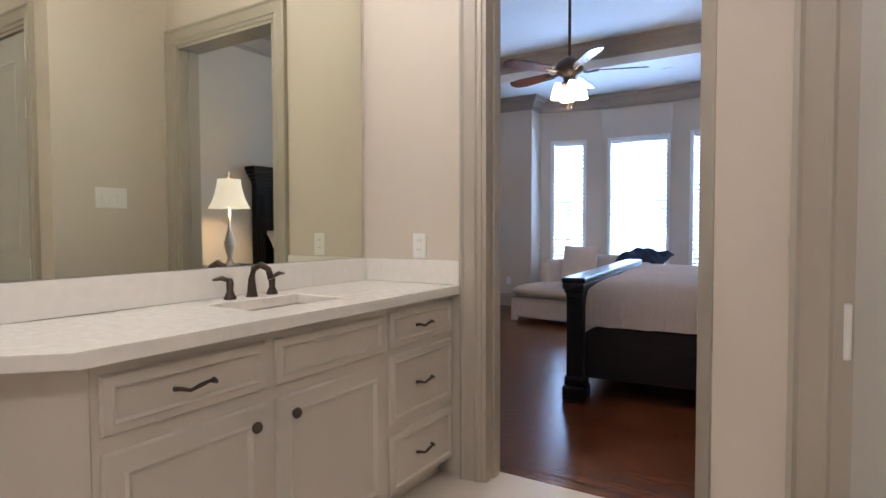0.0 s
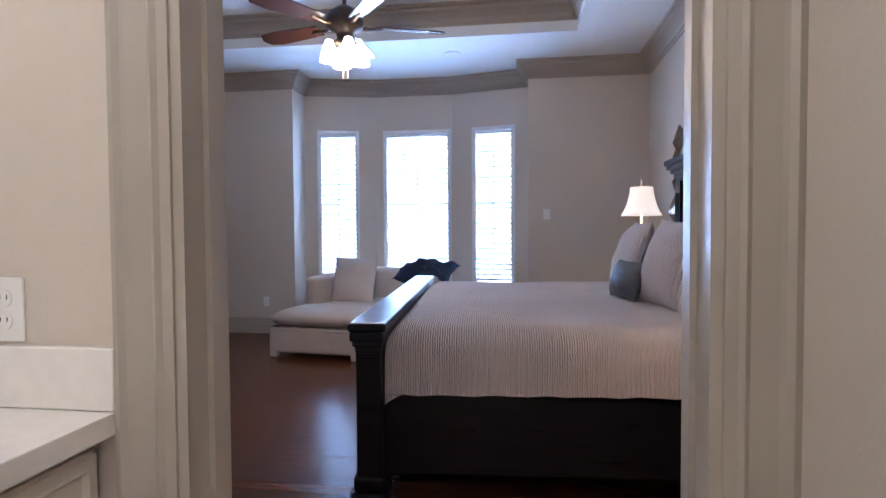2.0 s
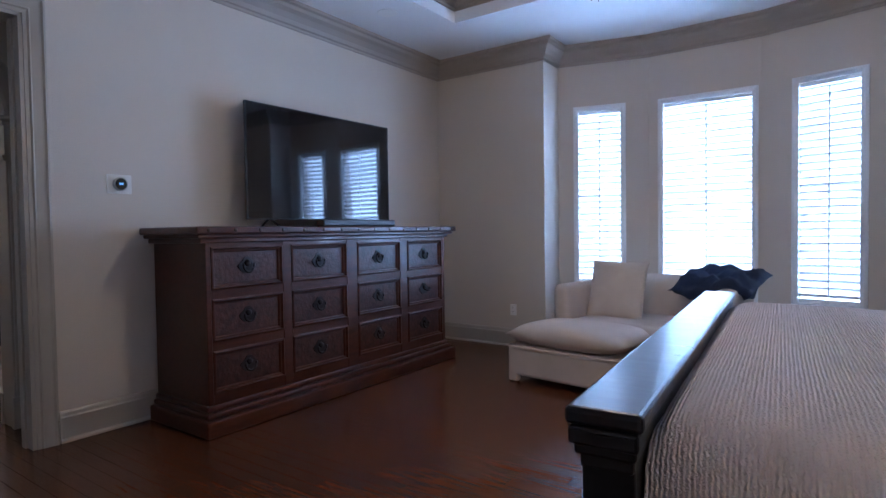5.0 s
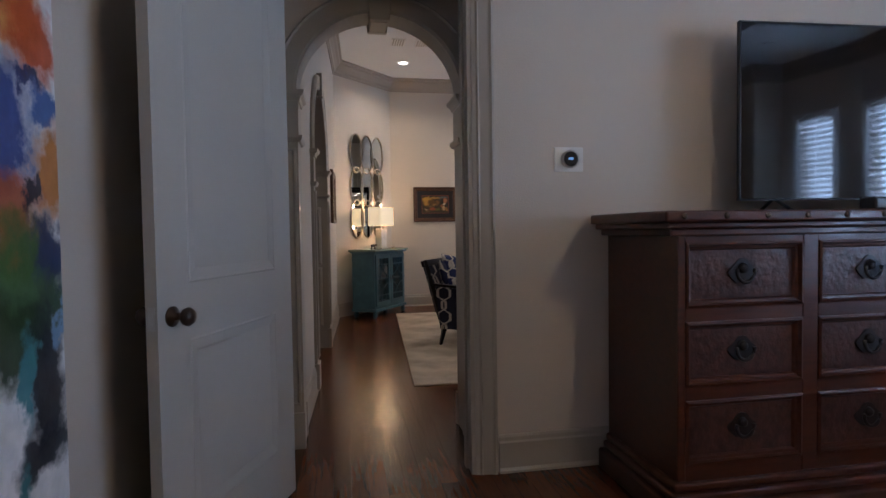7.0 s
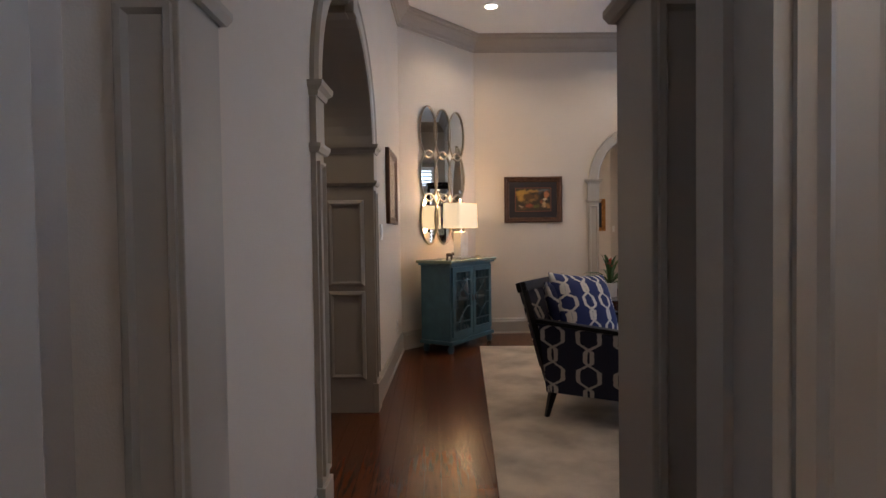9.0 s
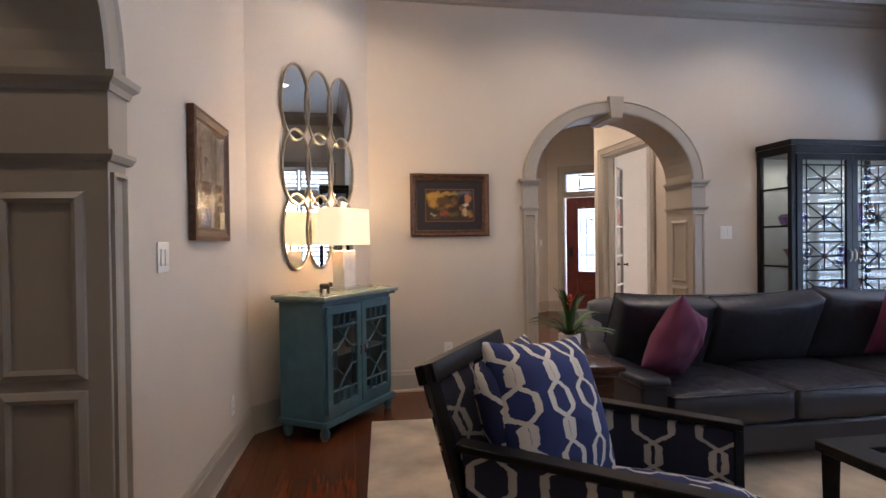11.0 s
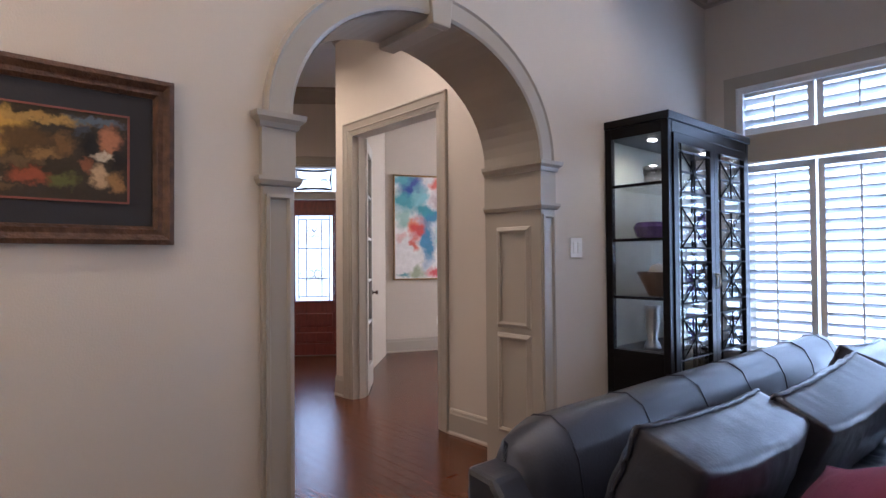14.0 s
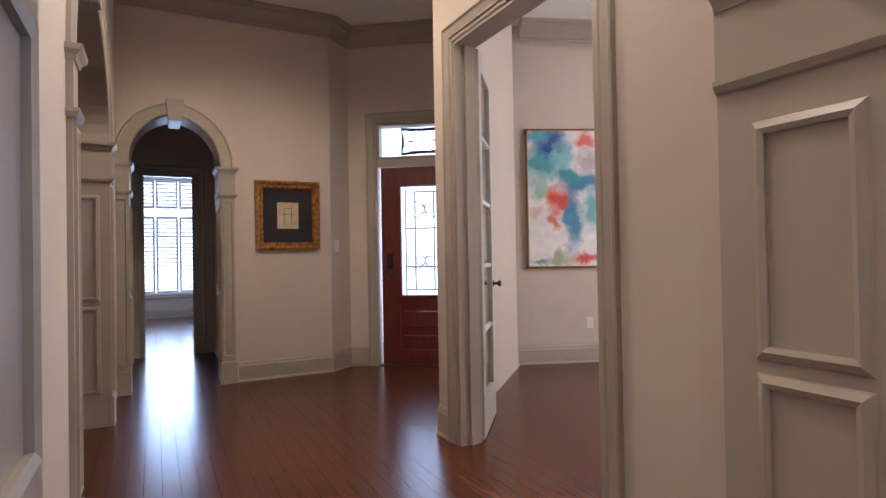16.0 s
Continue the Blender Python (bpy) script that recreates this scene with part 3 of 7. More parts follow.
slab("ceiling", -1.99, -1.72, 2.32, 2.25, H_BATH, H_BATH + 0.1, CEIL, "white painted bathroom ceiling", "ceiling")
# bedroom ceiling with a raised tray
TX0, TX1, TY0, TY1, TZ = -3.68, -0.064, 3.40, 6.75, 3.36
cb = box(-4.7, 2.39, H_BED, TX0, 8.4, H_BED + 0.1)
box(TX1, 2.39, H_BED, 0.92, 8.4, H_BED + 0.1, cb)
box(TX0, 2.39, H_BED, TX1, TY0, H_BED + 0.1, cb)
box(TX0, TY1, H_BED, TX1, 8.4, H_BED + 0.1, cb)
box(TX0 - 0.05, TY0 - 0.05, TZ, TX1 + 0.05, TY1 + 0.05, TZ + 0.1, cb)
for f in ((TX0 - 0.05, TY0 - 0.05, TX0, TY1 + 0.05), (TX1, TY0 - 0.05, TX1 + 0.05, TY1 + 0.05), (TX0, TY0 - 0.05, TX1, TY0), (TX0, TY1, TX1, TY1 + 0.05)):
    box(f[0], f[1], H_BED + 0.1, f[2], f[3], TZ, cb)
tagged(solid("ceiling", cb, CEIL), "white bedroom ceiling with a raised tray", "ceiling", kind="structure")
slab("ceiling", -5.08, 2.56, -4.70, 4.08, 2.9, 3.0, PAINT, "painted vestibule ceiling", "ceiling")
slab("ceiling", -10.9, 2.6, -5.08, 9.26, H_LIV, H_LIV + 0.12, CEIL, "white living room ceiling", "ceiling")
slab("ceiling", -8.2, 1.1, -5.08, 2.44, 2.9, 3.0, PAINT, "painted hall ceiling", "ceiling")
slab("ceiling", -16.2, 3.2, -10.9, 11.1, H_LIV, H_LIV + 0.12, CEIL, "white foyer and study ceiling", "ceiling")
slab("ceiling", -17.6, 5.1, -15.84, 6.3, 2.85, 2.95, PAINT, "painted corridor ceiling", "ceiling")
slab("ceiling", -22.6, 3.9, -17.5, 8.1, 3.0, 3.1, CEIL, "white far room ceiling", "ceiling")

crown("trim_bedroom", [(-4.54, 2.39), (-4.54, 7.673), (-3.25, 7.673), (-3.25, 8.025), (-2.39, 8.24), (-1.42, 8.24), (-0.51, 8.025), (-0.51, 7.673), (0.78, 7.673), (0.78, 2.39), (-4.54, 2.39)], H_BED - 0.188)
crown("trim_tray", [(TX0, TY0), (TX0, TY1), (TX1, TY1), (TX1, TY0), (TX0, TY0)], TZ - 0.188)
crown("trim_living", [(-5.24, 2.86), (-9.77, 3.04), (-10.65, 3.88), (-10.65, 9.06), (-5.24, 9.06), (-5.24, 2.86)], H_LIV - 0.188)
crown("trim_foyer", [(-11.06, 5.21), (-15.54, 5.21), (-15.54, 7.06), (-15.75, 7.32), (-14.80, 8.62), (-13.274, 7.106), (-11.06, 7.106), (-11.06, 5.21)], H_LIV - 0.188)
crown("trim_study", [(-14.80, 8.85), (-14.05, 10.9), (-11.06, 10.9), (-11.06, 7.25), (-13.2, 7.25)], H_LIV - 0.188)

for run in ([(-4.54, 3.85), (-4.54, 7.673), (-3.25, 7.673), (-3.25, 8.025), (-2.39, 8.24), (-1.42, 8.24), (-0.51, 8.025), (-0.51, 7.673), (0.78, 7.673), (0.78, 2.39), (-0.16, 2.39)],
            [(-1.30, 2.39), (-4.54, 2.39), (-4.54, 2.72)],
            [(-5.36, 2.865), (-6.16, 2.897)], [(-7.90, 2.966), (-9.77, 3.04), (-10.65, 3.88), (-10.65, 5.20)], [(-10.65, 7.03), (-10.65, 9.06), (-5.24, 9.06), (-5.24, 4.0)],
            [(-13.274, 7.106), (-13.12, 7.106)], [(-11.06, 7.106), (-11.68, 7.106)][::-1], [(-15.54, 6.18), (-15.54, 7.06), (-15.75, 7.32), (-15.64, 7.47)], [(-15.54, 5.21), (-15.54, 5.22)],
            [(-14.96, 8.40), (-14.80, 8.62), (-13.274, 7.106)], [(-13.30, 7.25), (-14.85, 8.79), (-14.05, 10.9), (-11.06, 10.9)],
            [(-5.24, 1.2), (-7.99, 1.2), (-7.99, 2.52)], [(-0.165, 2.25), (-0.165, 1.54), (0.0, 1.54)], [(-22.4, 4.0), (-22.4, 8.0)], [(-15.86, 5.2), (-17.5, 5.2)], [(-17.5, 6.16), (-15.84, 6.16)]):
    baseboard(run)

# door linings and casings
def lining(name, p0, p1, thick_vec, top):
    a, b, t = Vector((*p0, 0)), Vector((*p1, 0)), Vector((*thick_vec, 0))
    u, th, w = (b - a).normalized(), t.length, (b - a).length
    bm = box(-0.001, -0.003, 0, 0.02, th + 0.003, top)
    box(w - 0.02, -0.003, 0, w + 0.001, th + 0.003, top, bm)
    box(0, -0.003, top - 0.02, w, th + 0.003, top + 0.001, bm)
    box(0.02, th * 0.45, 0, 0.032, th * 0.75, top - 0.02, bm)
    box(w - 0.032, th * 0.45, 0, w - 0.02, th * 0.75, top - 0.02, bm)
    y = Vector((-u.y, u.x, 0))
    m = Matrix.Translation(a) @ Matrix(((u.x, y.x, 0, 0), (u.y, y.y, 0, 0), (0, 0, 1, 0), (0, 0, 0, 1)))
    if y.dot(t) < 0:
        moved(bm, Matrix.Scale(-1, 4, (0, 1, 0)))
    moved(bm, m)
    return tagged(solid(name, bm, TRIM), "taupe painted door lining with a stop", "door frame", kind="structure")


lining("trim", (-1.19, 2.25), (-0.27, 2.25), (0, 0.14), 2.36)
casing((-1.19, 2.25), (-0.27, 2.25), 2.36, (0, -1, 0))
casing((-1.19, 2.39), (-0.27, 2.39), 2.36, (0, 1, 0))
lining("trim", (0.10, 1.54), (0.86, 1.54), (0, 0.14), 2.36)
casing((0.10, 1.54), (0.86, 1.54), 2.36, (0, -1, 0))
lining("trim", (-4.54, 2.84), (-4.54, 3.735), (-0.16, 0), 2.44)
casing((-4.54, 2.84), (-4.54, 3.735), 2.44, (1, 0, 0))
casing((-4.70, 2.84), (-4.70, 3.735), 2.44, (-1, 0, 0))
lining("trim", (-13.01, 7.106), (-11.79, 7.106), (0, 0.14), 2.41)
casing((-13.01, 7.106), (-11.79, 7.106), 2.41, (0, -1, 0))
casing((-13.01, 7.246), (-11.79, 7.246), 2.41, (0, 1, 0))
lining("trim", (-17.5, 5.36), (-17.5, 5.94), (-0.12, 0), 2.15)
casing((-17.5, 5.36), (-17.5, 5.94), 2.15, (1, 0, 0))
fdir = Vector((0.95, 1.30)).normalized()
def on_front(s, out=0.0):
    return (-15.75 + fdir.x * s + fdir.y * out, 7.32 + fdir.y * s - fdir.x * out)
casing(on_front(0.30), on_front(1.28), 2.52, (fdir.y, -fdir.x, 0))


# arches: pilasters with panels, imposts, ring and keystone, in a frame with x along the wall, y out of the wall's face, z up
def arch(name, m, x0, x1, spring, rise, depth, label, panels=True, inside=True):
    top = thing(name, m, label, "archway", kind="structure")
    w, imp = 0.124, 0.255
    ring = []
    c, hw = (x0 + x1) / 2, (x1 - x0) / 2
    for k in range(33):
        a = math.pi * (1 - k / 32)
        ring.append((c + hw * math.cos(a), 0, spring + rise * math.sin(a)))
    prof = [(0.0, -0.002), (0.0, 0.018), (0.015, 0.026), (0.094, 0.026), (0.106, 0.034), (0.118, 0.018), (0.118, -0.002)]
    part("ring", sweep([(a, b) for a, b in prof], ring, (0, 1, 0)), TRIM, top)
    k0 = box(c - 0.055, -0.002, spring + rise - 0.045, c + 0.055, 0.045, spring + rise + 0.15)
    for v in k0.verts:
        if v.co.z > spring + rise:
            v.co.x = c + (v.co.x - c) * 1.35
    if inside:
        box(c - 0.05, -depth, spring + rise - 0.045, c + 0.05, -0.002, spring + rise + 0.004, k0)
    part("keystone", k0, TRIM, top, bevel=0.006)
    # soffit lining
    sof = bmesh.new()
    for k in range(32):
        (xa, _, za), (xb, _, zb) = ring[k], ring[k + 1]
        v = [sof.verts.new(p) for p in ((xa, 0.004, za), (xb, 0.004, zb), (xb, -depth - 0.004, zb), (xa, -depth - 0.004, za))]
        sof.faces.new(v)
        v2 = [sof.verts.new((c + (q.co.x - c) * 0.992, q.co.y, spring + (q.co.z - spring) * 0.992)) for q in v]
        sof.faces.new(v2[::-1])
    if inside:
        part("soffit", sof, TRIM, top)
    else:
        sof.free()
    for side, xe in ((-1, x0), (1, x1)):
        lo, hi = (xe - w, xe + 0.004) if side < 0 else (xe - 0.004, xe + w)
        pil = box(lo, -0.002, 0, hi, 0.022, spring - imp)
        box(lo - 0.01, -0.002, 0, hi + (0.006 if side < 0 else 0.01), 0.036, 0.2, pil)
        part("pilaster", pil, TRIM, top, bevel=0.003)
        flute = sweep([(0, 0), (0, 0.012), (-0.012, 0.014), (-0.02, 0.0)], [(lo + 0.012, 0.022, 0.24), (lo + 0.012, 0.022, spring - imp - 0.05), (hi - 0.012, 0.022, spring - imp - 0.05), (hi - 0.012, 0.022, 0.24)], (0, 1, 0), closed=True)
        part("panel_moulding", flute, TRIM, top)
        cap = box(lo - 0.004, -depth - 0.006 if inside else 0.008, spring - imp, hi + 0.004, 0.026, spring)
        part("impost_block", cap, TRIM, top)
        inner = x0 if side < 0 else x1
        for z, prof2 in ((spring - 0.055, [(0, 0), (0.008, 0.0), (0.014, 0.02), (0.030, 0.035), (0.034, 0.055), (0, 0.055)]), (spring - imp - 0.02, [(0, 0), (0.010, 0.004), (0.020, 0.022), (0.020, 0.036), (0, 0.036)])):
            if side < 0:
                path = [(lo - 0.004, 0.0, z), (lo - 0.004, 0.026, z), (hi + 0.004, 0.026, z), (hi + 0.004, -depth, z)]
            else:
                path = [(lo - 0.004, -depth, z), (lo - 0.004, 0.026, z), (hi + 0.004, 0.026, z), (hi + 0.004, 0.0, z)]
            path = path[::-1]
            part("impost_moulding", sweep(prof2, path, (0, 0, 1)), TRIM, top)
        jx = inner + (0.004 if side < 0 else -0.004)
        rev = box(min(jx, inner), -depth - 0.004, 0, max(jx, inner), 0.004, spring - imp)
        if inside:
            part("reveal", rev, TRIM, top)
        else:
            rev.free()
        if panels:
            n = Vector((1 if side < 0 else -1, 0, 0))
            y0, y1 = -depth * 0.69, -depth * 0.21
            for za, zb in ((0.26, 0.79), (0.89, spring - imp - 0.145)):
                loop = [(jx, y0, za), (jx, y0, zb), (jx, y1, zb), (jx, y1, za)]
                if side > 0:
                    loop = loop[::-1]
                part("panel_moulding", sweep([(0, 0), (0.002, 0.012), (-0.012, 0.018), (-0.03, 0.008), (-0.034, 0)], loop, n, closed=True), TRIM, top)
    return top


ARCHL = "taupe painted arch with panelled pilasters and a keystone"
arch("arch_living_foyer", Matrix.Translation((-10.65, 0, 0)) @ Matrix(((0, 1, 0, 0), (1, 0, 0, 0), (0, 0, 1, 0), (0, 0, 0, 1))), 5.35, 6.86, 1.82, 0.60, 0.41, ARCHL)
arch("arch_bedroom_hall", Matrix.Translation((-5.08, 0, 0)) @ Matrix(((0, 1, 0, 0), (1, 0, 0, 0), (0, 0, 1, 0), (0, 0, 0, 1))), 2.89, 3.80, 1.95, 0.44, 0.16, ARCHL, False)
arch("arch_hall_living", Matrix.Translation((-5.24, 0, 0)) @ pose(0, 0, 0, 0, 0, 90), 2.89, 3.80, 1.95, 0.44, 0.0, ARCHL, False, False)
sdir = Vector((-4.53, 0.18)).normalized()
arch("arch_clock_hall", Matrix(((sdir.x, -sdir.y * -1, 0, -5.24), (sdir.y, -sdir.x, 0, 2.86), (0, 0, 1, 0), (0, 0, 0, 1))), 1.07, 2.51, 1.80, 0.62, 0.38, ARCHL)
arch("arch_foyer_corridor", Matrix.Translation((-15.54, 5.21, 0)) @ Matrix(((0, 1, 0, 0), (1, 0, 0, 0), (0, 0, 1, 0), (0, 0, 0, 1))), 0.095, 0.825, 1.97, 0.43, 0.30, ARCHL)
arch("arch_foyer_dining", Matrix.Translation((-11.06, 5.21, 0)) @ Matrix(((-1, 0, 0, 0), (0, 1, 0, 0), (0, 0, 1, 0), (0, 0, 0, 1))), 1.64, 3.50, 1.95, 0.62, 0.36, ARCHL)


# ---- windows with plantation shutters; x along the wall, y out into the room, z up ----
def shutter_window(name, m, w, z0, z1, columns, rows, label, tilt=38, pitch_z=0.062, frame_w=0.05):
    top = thing(name, m, label, "window", kind="structure")
    fr = sweep([(0.0, -0.06), (0.0, 0.02), (-0.02, 0.026), (-frame_w, 0.018), (-frame_w, -0.06)], [(0, 0, z0), (0, 0, z1), (w, 0, z1), (w, 0, z0)], (0, 1, 0), closed=True)
    part("window_frame", fr, SHUTTER, top)
    part("window_sill", rounded(-0.07, -0.02, z0 - 0.07, w + 0.07, 0.05, z0 - 0.035, 0.008, 2), TRIM, top)
    part("pane", box(0.0, -0.085, z0, w, -0.08, z1), GLASS, top).visible_shadow = False
    mun = box(0, -0.078, (z0 + z1) / 2 - 0.012, w, -0.07, (z0 + z1) / 2 + 0.012)
    part("muntin", mun, SHUTTER, top)
    slat_me = None
    for za, zb in rows:
        for c in range(columns):
            xa, xb = w * c / columns + 0.008, w * (c + 1) / columns - 0.008
            st = 0.042
            leaf = box(xa, -0.045, za, xa + st, -0.018, zb)
            box(xb - st, -0.045, za, xb, -0.018, zb, leaf)
            box(xa + st, -0.045, za, xb - st, -0.018, za + 0.055, leaf)
            box(xa + st, -0.045, zb - 0.055, xb - st, -0.018, zb, leaf)
            sh = part("shutter", leaf, SHUTTER, top)
            rod = part("tilt_rod", box((xa + xb) / 2 - 0.006, -0.012, za + 0.08, (xa + xb) / 2 + 0.006, -0.003, zb - 0.08), SHUTTER, sh)
            n = max(1, round((zb - za - 0.11) / pitch_z))
            sw = xb - xa - 2 * st
            b = bmesh.new()
            for k in range(8):
                a = k * math.tau / 8
                for xx in (-sw / 2, sw / 2):
                    b.verts.new((xx, 0.034 * math.cos(a), 0.006 * math.sin(a)))
            b.verts.ensure_lookup_table()
            for k in range(8):
                q = (k + 1) % 8
                b.faces.new((b.verts[2 * k], b.verts[2 * k + 1], b.verts[2 * q + 1], b.verts[2 * q]))
            b.faces.new([b.verts[2 * k] for k in range(8)])
            b.faces.new([b.verts[2 * k + 1] for k in range(7, -1, -1)])
            first = None
            for k in range(n):
                zz = za + 0.055 + (zb - za - 0.11) * (k + 0.5) / n
                if first is None:
                    first = part("slat", b, SHUTTER, sh)
                    o = first
                else:
                    o = new("slat", first.data)
                    o.parent = sh
                o.matrix_basis = pose((xa + xb) / 2, -0.0315, zz, tilt + random.uniform(-1.5, 1.5), 0, 0)
    return top


def on_wall(p, heading):
    """Frame on a wall's face: x along the heading, y out of the face to the heading's right, z up."""
    u = Vector((*heading, 0)).normalized()
    return Matrix(((u.x, u.y, 0, p[0]), (u.y, -u.x, 0, p[1]), (0, 0, 1, 0), (0, 0, 0, 1)))


SHL = "white plantation shutters with tilted slats in a bright window"
a14 = Vector((0.86, 0.215)).normalized()
a346 = Vector((0.91, -0.215)).normalized()
shutter_window("window_1", on_wall((-3.25 + a14.x * 0.155, 8.025 + a14.y * 0.155), a14), 0.515, 0.5, 2.46, 1, [(0.53, 2.43)], SHL, tilt=29)
shutter_window("window_2", on_wall((-2.30, 8.24), (1, 0)), 0.86, 0.5, 2.46, 1, [(0.53, 2.43)], SHL, tilt=29)
shutter_window("window_3", on_wall((-1.42 + a346.x * 0.247, 8.24 + a346.y * 0.247), a346), 0.536, 0.5, 2.46, 1, [(0.53, 2.43)], SHL, tilt=29)
shutter_window("window_4", on_wall((-10.41, 9.06), (1, 0)), 2.14, 0.42, 2.60, 4, [(0.46, 1.98), (2.22, 2.58)], SHL, tilt=34, pitch_z=0.075)
shutter_window("window_6", on_wall((-7.93, 9.06), (1, 0)), 2.14, 0.42, 2.60, 4, [(0.46, 1.98), (2.22, 2.58)], SHL, tilt=34, pitch_z=0.075)
shutter_window("window_5", on_wall((-22.4, 5.1), (0, 1)), 1.65, 0.45, 2.75, 4, [(0.48, 2.0), (2.15, 2.72)], SHL, tilt=20, pitch_z=0.075)
for xa, xb in ((-10.41, -8.27), (-7.93, -5.79)):
    tagged(solid("trim", sweep([(0, 0), (0, 0.02), (-0.09, 0.024), (-0.1, 0)], [(xa, 9.06, 0.42), (xa, 9.06, 2.60), (xb, 9.06, 2.60), (xb, 9.06, 0.42)], (0, -1, 0), closed=True), TRIM), "taupe painted window casing", "trim", kind="structure")
    tagged(solid("trim", box(xa, 9.0, 1.99, xb, 9.07, 2.21), TRIM, bevel=0.006), "taupe painted bar between shutters and transom", "trim", kind="structure")
for bx in ((-6, 11.6, 4.0, 11.62, -1.0, 6.0), (-13.5, 13.6, -4.0, 13.62, -1.0, 6.0)):
    tagged(solid("backdrop", box(*bx[:2], bx[4], *bx[2:4], bx[5]), OUTSIDE), "bright overcast daylight outside the windows", "backdrop", kind="structure")
tagged(solid("backdrop", box(-26.0, 2.0, -1, -25.98, 10, 6), OUTSIDE), "bright overcast daylight outside the windows", "backdrop", kind="structure")
fb = box(-2.2, 1.6, -1, 3.6, 1.62, 6)
moved(fb, Matrix.Translation((-15.75, 7.32, 0)) @ Matrix.Rotation(math.atan2(fdir.y, fdir.x), 4, "Z"))
tagged(solid("backdrop", fb, DOORLIGHT), "bright overcast daylight outside the front door", "backdrop", kind="structure")
slab("ground", -300, -300, 300, 300, -0.5, -0.3, mat("lawn_ground", (0.06, 0.09, 0.03), 0.9, scale=2, vary=0.3), "green lawn ground round the house", "ground")
slab("floor", -1.99, -1.72, 2.32, 2.39, -0.3, 0.0, TILE, "pale tiled bathroom floor", "floor")
slab("floor_wood", -23, 2.39, 1.0, 11.2, -0.3, -0.012, JOINT, "dark joints under the hardwood floor", "floor")
slab("floor_hall", -8.2, 1.1, -4.7, 2.39, -0.3, -0.012, JOINT, "dark joints under the hardwood floor", "floor")

# ---- bathroom ----
def pull(parent, m, w=0.115):
    b = tube([(-w / 2, 0, 0), (-w / 2 + 0.006, -0.02, 0.002), (-w / 4, -0.026, -0.006), (0, -0.024, 0.0), (w / 4, -0.026, 0.006), (w / 2 - 0.006, -0.02, -0.002), (w / 2, 0, 0)], [0.007, 0.006, 0.005, 0.0065, 0.005, 0.006, 0.007], 8)
    return part("handle", moved(b, m), BRONZE, parent, "aged bronze wavy pull", smooth=True)


def front(parent, name, y0, y1, z0, z1, frame_w, handle):
    """A moulded front on the vanity face, which looks to +x."""
    x = -1.35
    b = box(x, y0 + 0.002, z0 + 0.002, x + 0.006, y1 - 0.002, z1 - 0.002)
    sweep([(0, 0), (0, 0.004), (-0.005, 0.011), (-frame_w * 0.7, 0.012), (-frame_w * 0.8, 0.017), (-frame_w, 0.0065), (-frame_w, 0)], [(x, y1, z0), (x, y1, z1), (x, y0, z1), (x, y0, z0)], (1, 0, 0), closed=True, bm=b)
    b2 = part(name, b, VANITY, parent)
    c = ((y0 + y1) / 2, (z0 + z1) / 2)
    if handle == "pull":
        pull(b2, Matrix.Translation((x + 0.010, c[0], c[1])) @ pose(0, 0, 0, 0, 0, 90))
    elif handle:
        k = turned([(0.006, 0), (0.006, 0.012), (0.016, 0.016), (0.018, 0.024), (0.012, 0.032), (0.002, 0.034)], sides=14)
        part("knob", moved(k, Matrix.Translation((x + 0.011, handle[0], handle[1])) @ pose(0, 0, 0, 0, 90, 0)), BRONZE, b2, "round aged bronze knob", smooth=True)
    return b2


van = thing("vanity_cabinet", pose(0, 0, 0), "greige painted bathroom vanity with moulded fronts", "cabinet")
vb = box(-1.866, 0.65, 0.09, -1.352, 2.246, 0.858)
box(-1.866, 0.7, 0, -1.42, 2.246, 0.09, vb)
part("body", vb, VANITY, van)
vd = bmesh.new()
vv = [vd.verts.new(p) for p in ((-1.352, 0.648, 0.05), (-1.352, 0.648, 0.858), (-1.80, 0.20, 0.858), (-1.80, 0.20, 0.05), (-1.866, 0.20, 0.05), (-1.866, 0.20, 0.858), (-1.866, 0.648, 0.05), (-1.866, 0.648, 0.858))]
for f in ((0, 1, 2, 3), (3, 2, 5, 4), (0, 3, 4, 6), (1, 7, 5, 2), (6, 4, 5, 7)):
    vd.faces.new([vv[k] for k in f])
part("angled_end", vd, VANITY, van)
front(van, "drawer", 0.668, 1.145, 0.680, 0.826, 0.036, "pull")
front(van, "drawer", 1.182, 1.724, 0.680, 0.826, 0.036, None)
front(van, "door", 0.668, 1.145, 0.09, 0.640, 0.070, (1.09, 0.583))
front(van, "door", 1.182, 1.724, 0.09, 0.640, 0.070, (1.245, 0.583))
for z0, z1 in ((0.685, 0.832), (0.375, 0.655), (0.092, 0.338)):
    front(van, "drawer", 1.757, 2.236, z0, z1, 0.036, "pull")

top = thing("countertop", pose(0, 0, 0), "white quartz countertop with backsplash on the vanity", "countertop")
cb = bmesh.new()
SX0, SX1, SY0, SY1 = -1.71, -1.45, 1.21, 1.62
outline = [(-1.868, 0.14), (-1.78, 0.14), (-1.30, 0.60), (-1.30, 2.248), (-1.868, 2.248)]
for zz in (0.860, 0.900):
    lo = [cb.verts.new((x, y, zz)) for x, y in outline]
    hole = [cb.verts.new((x, y, zz)) for x, y in ((SX0, SY0), (SX1, SY0), (SX1, SY1), (SX0, SY1))]
    for q in ((lo[0], lo[1], hole[0]), (lo[1], lo[2], hole[1], hole[0]), (lo[2], lo[3], hole[2], hole[1]), (lo[3], lo[4], hole[3], hole[2]), (lo[4], lo[0], hole[0], hole[3])):
        cb.faces.new(q)
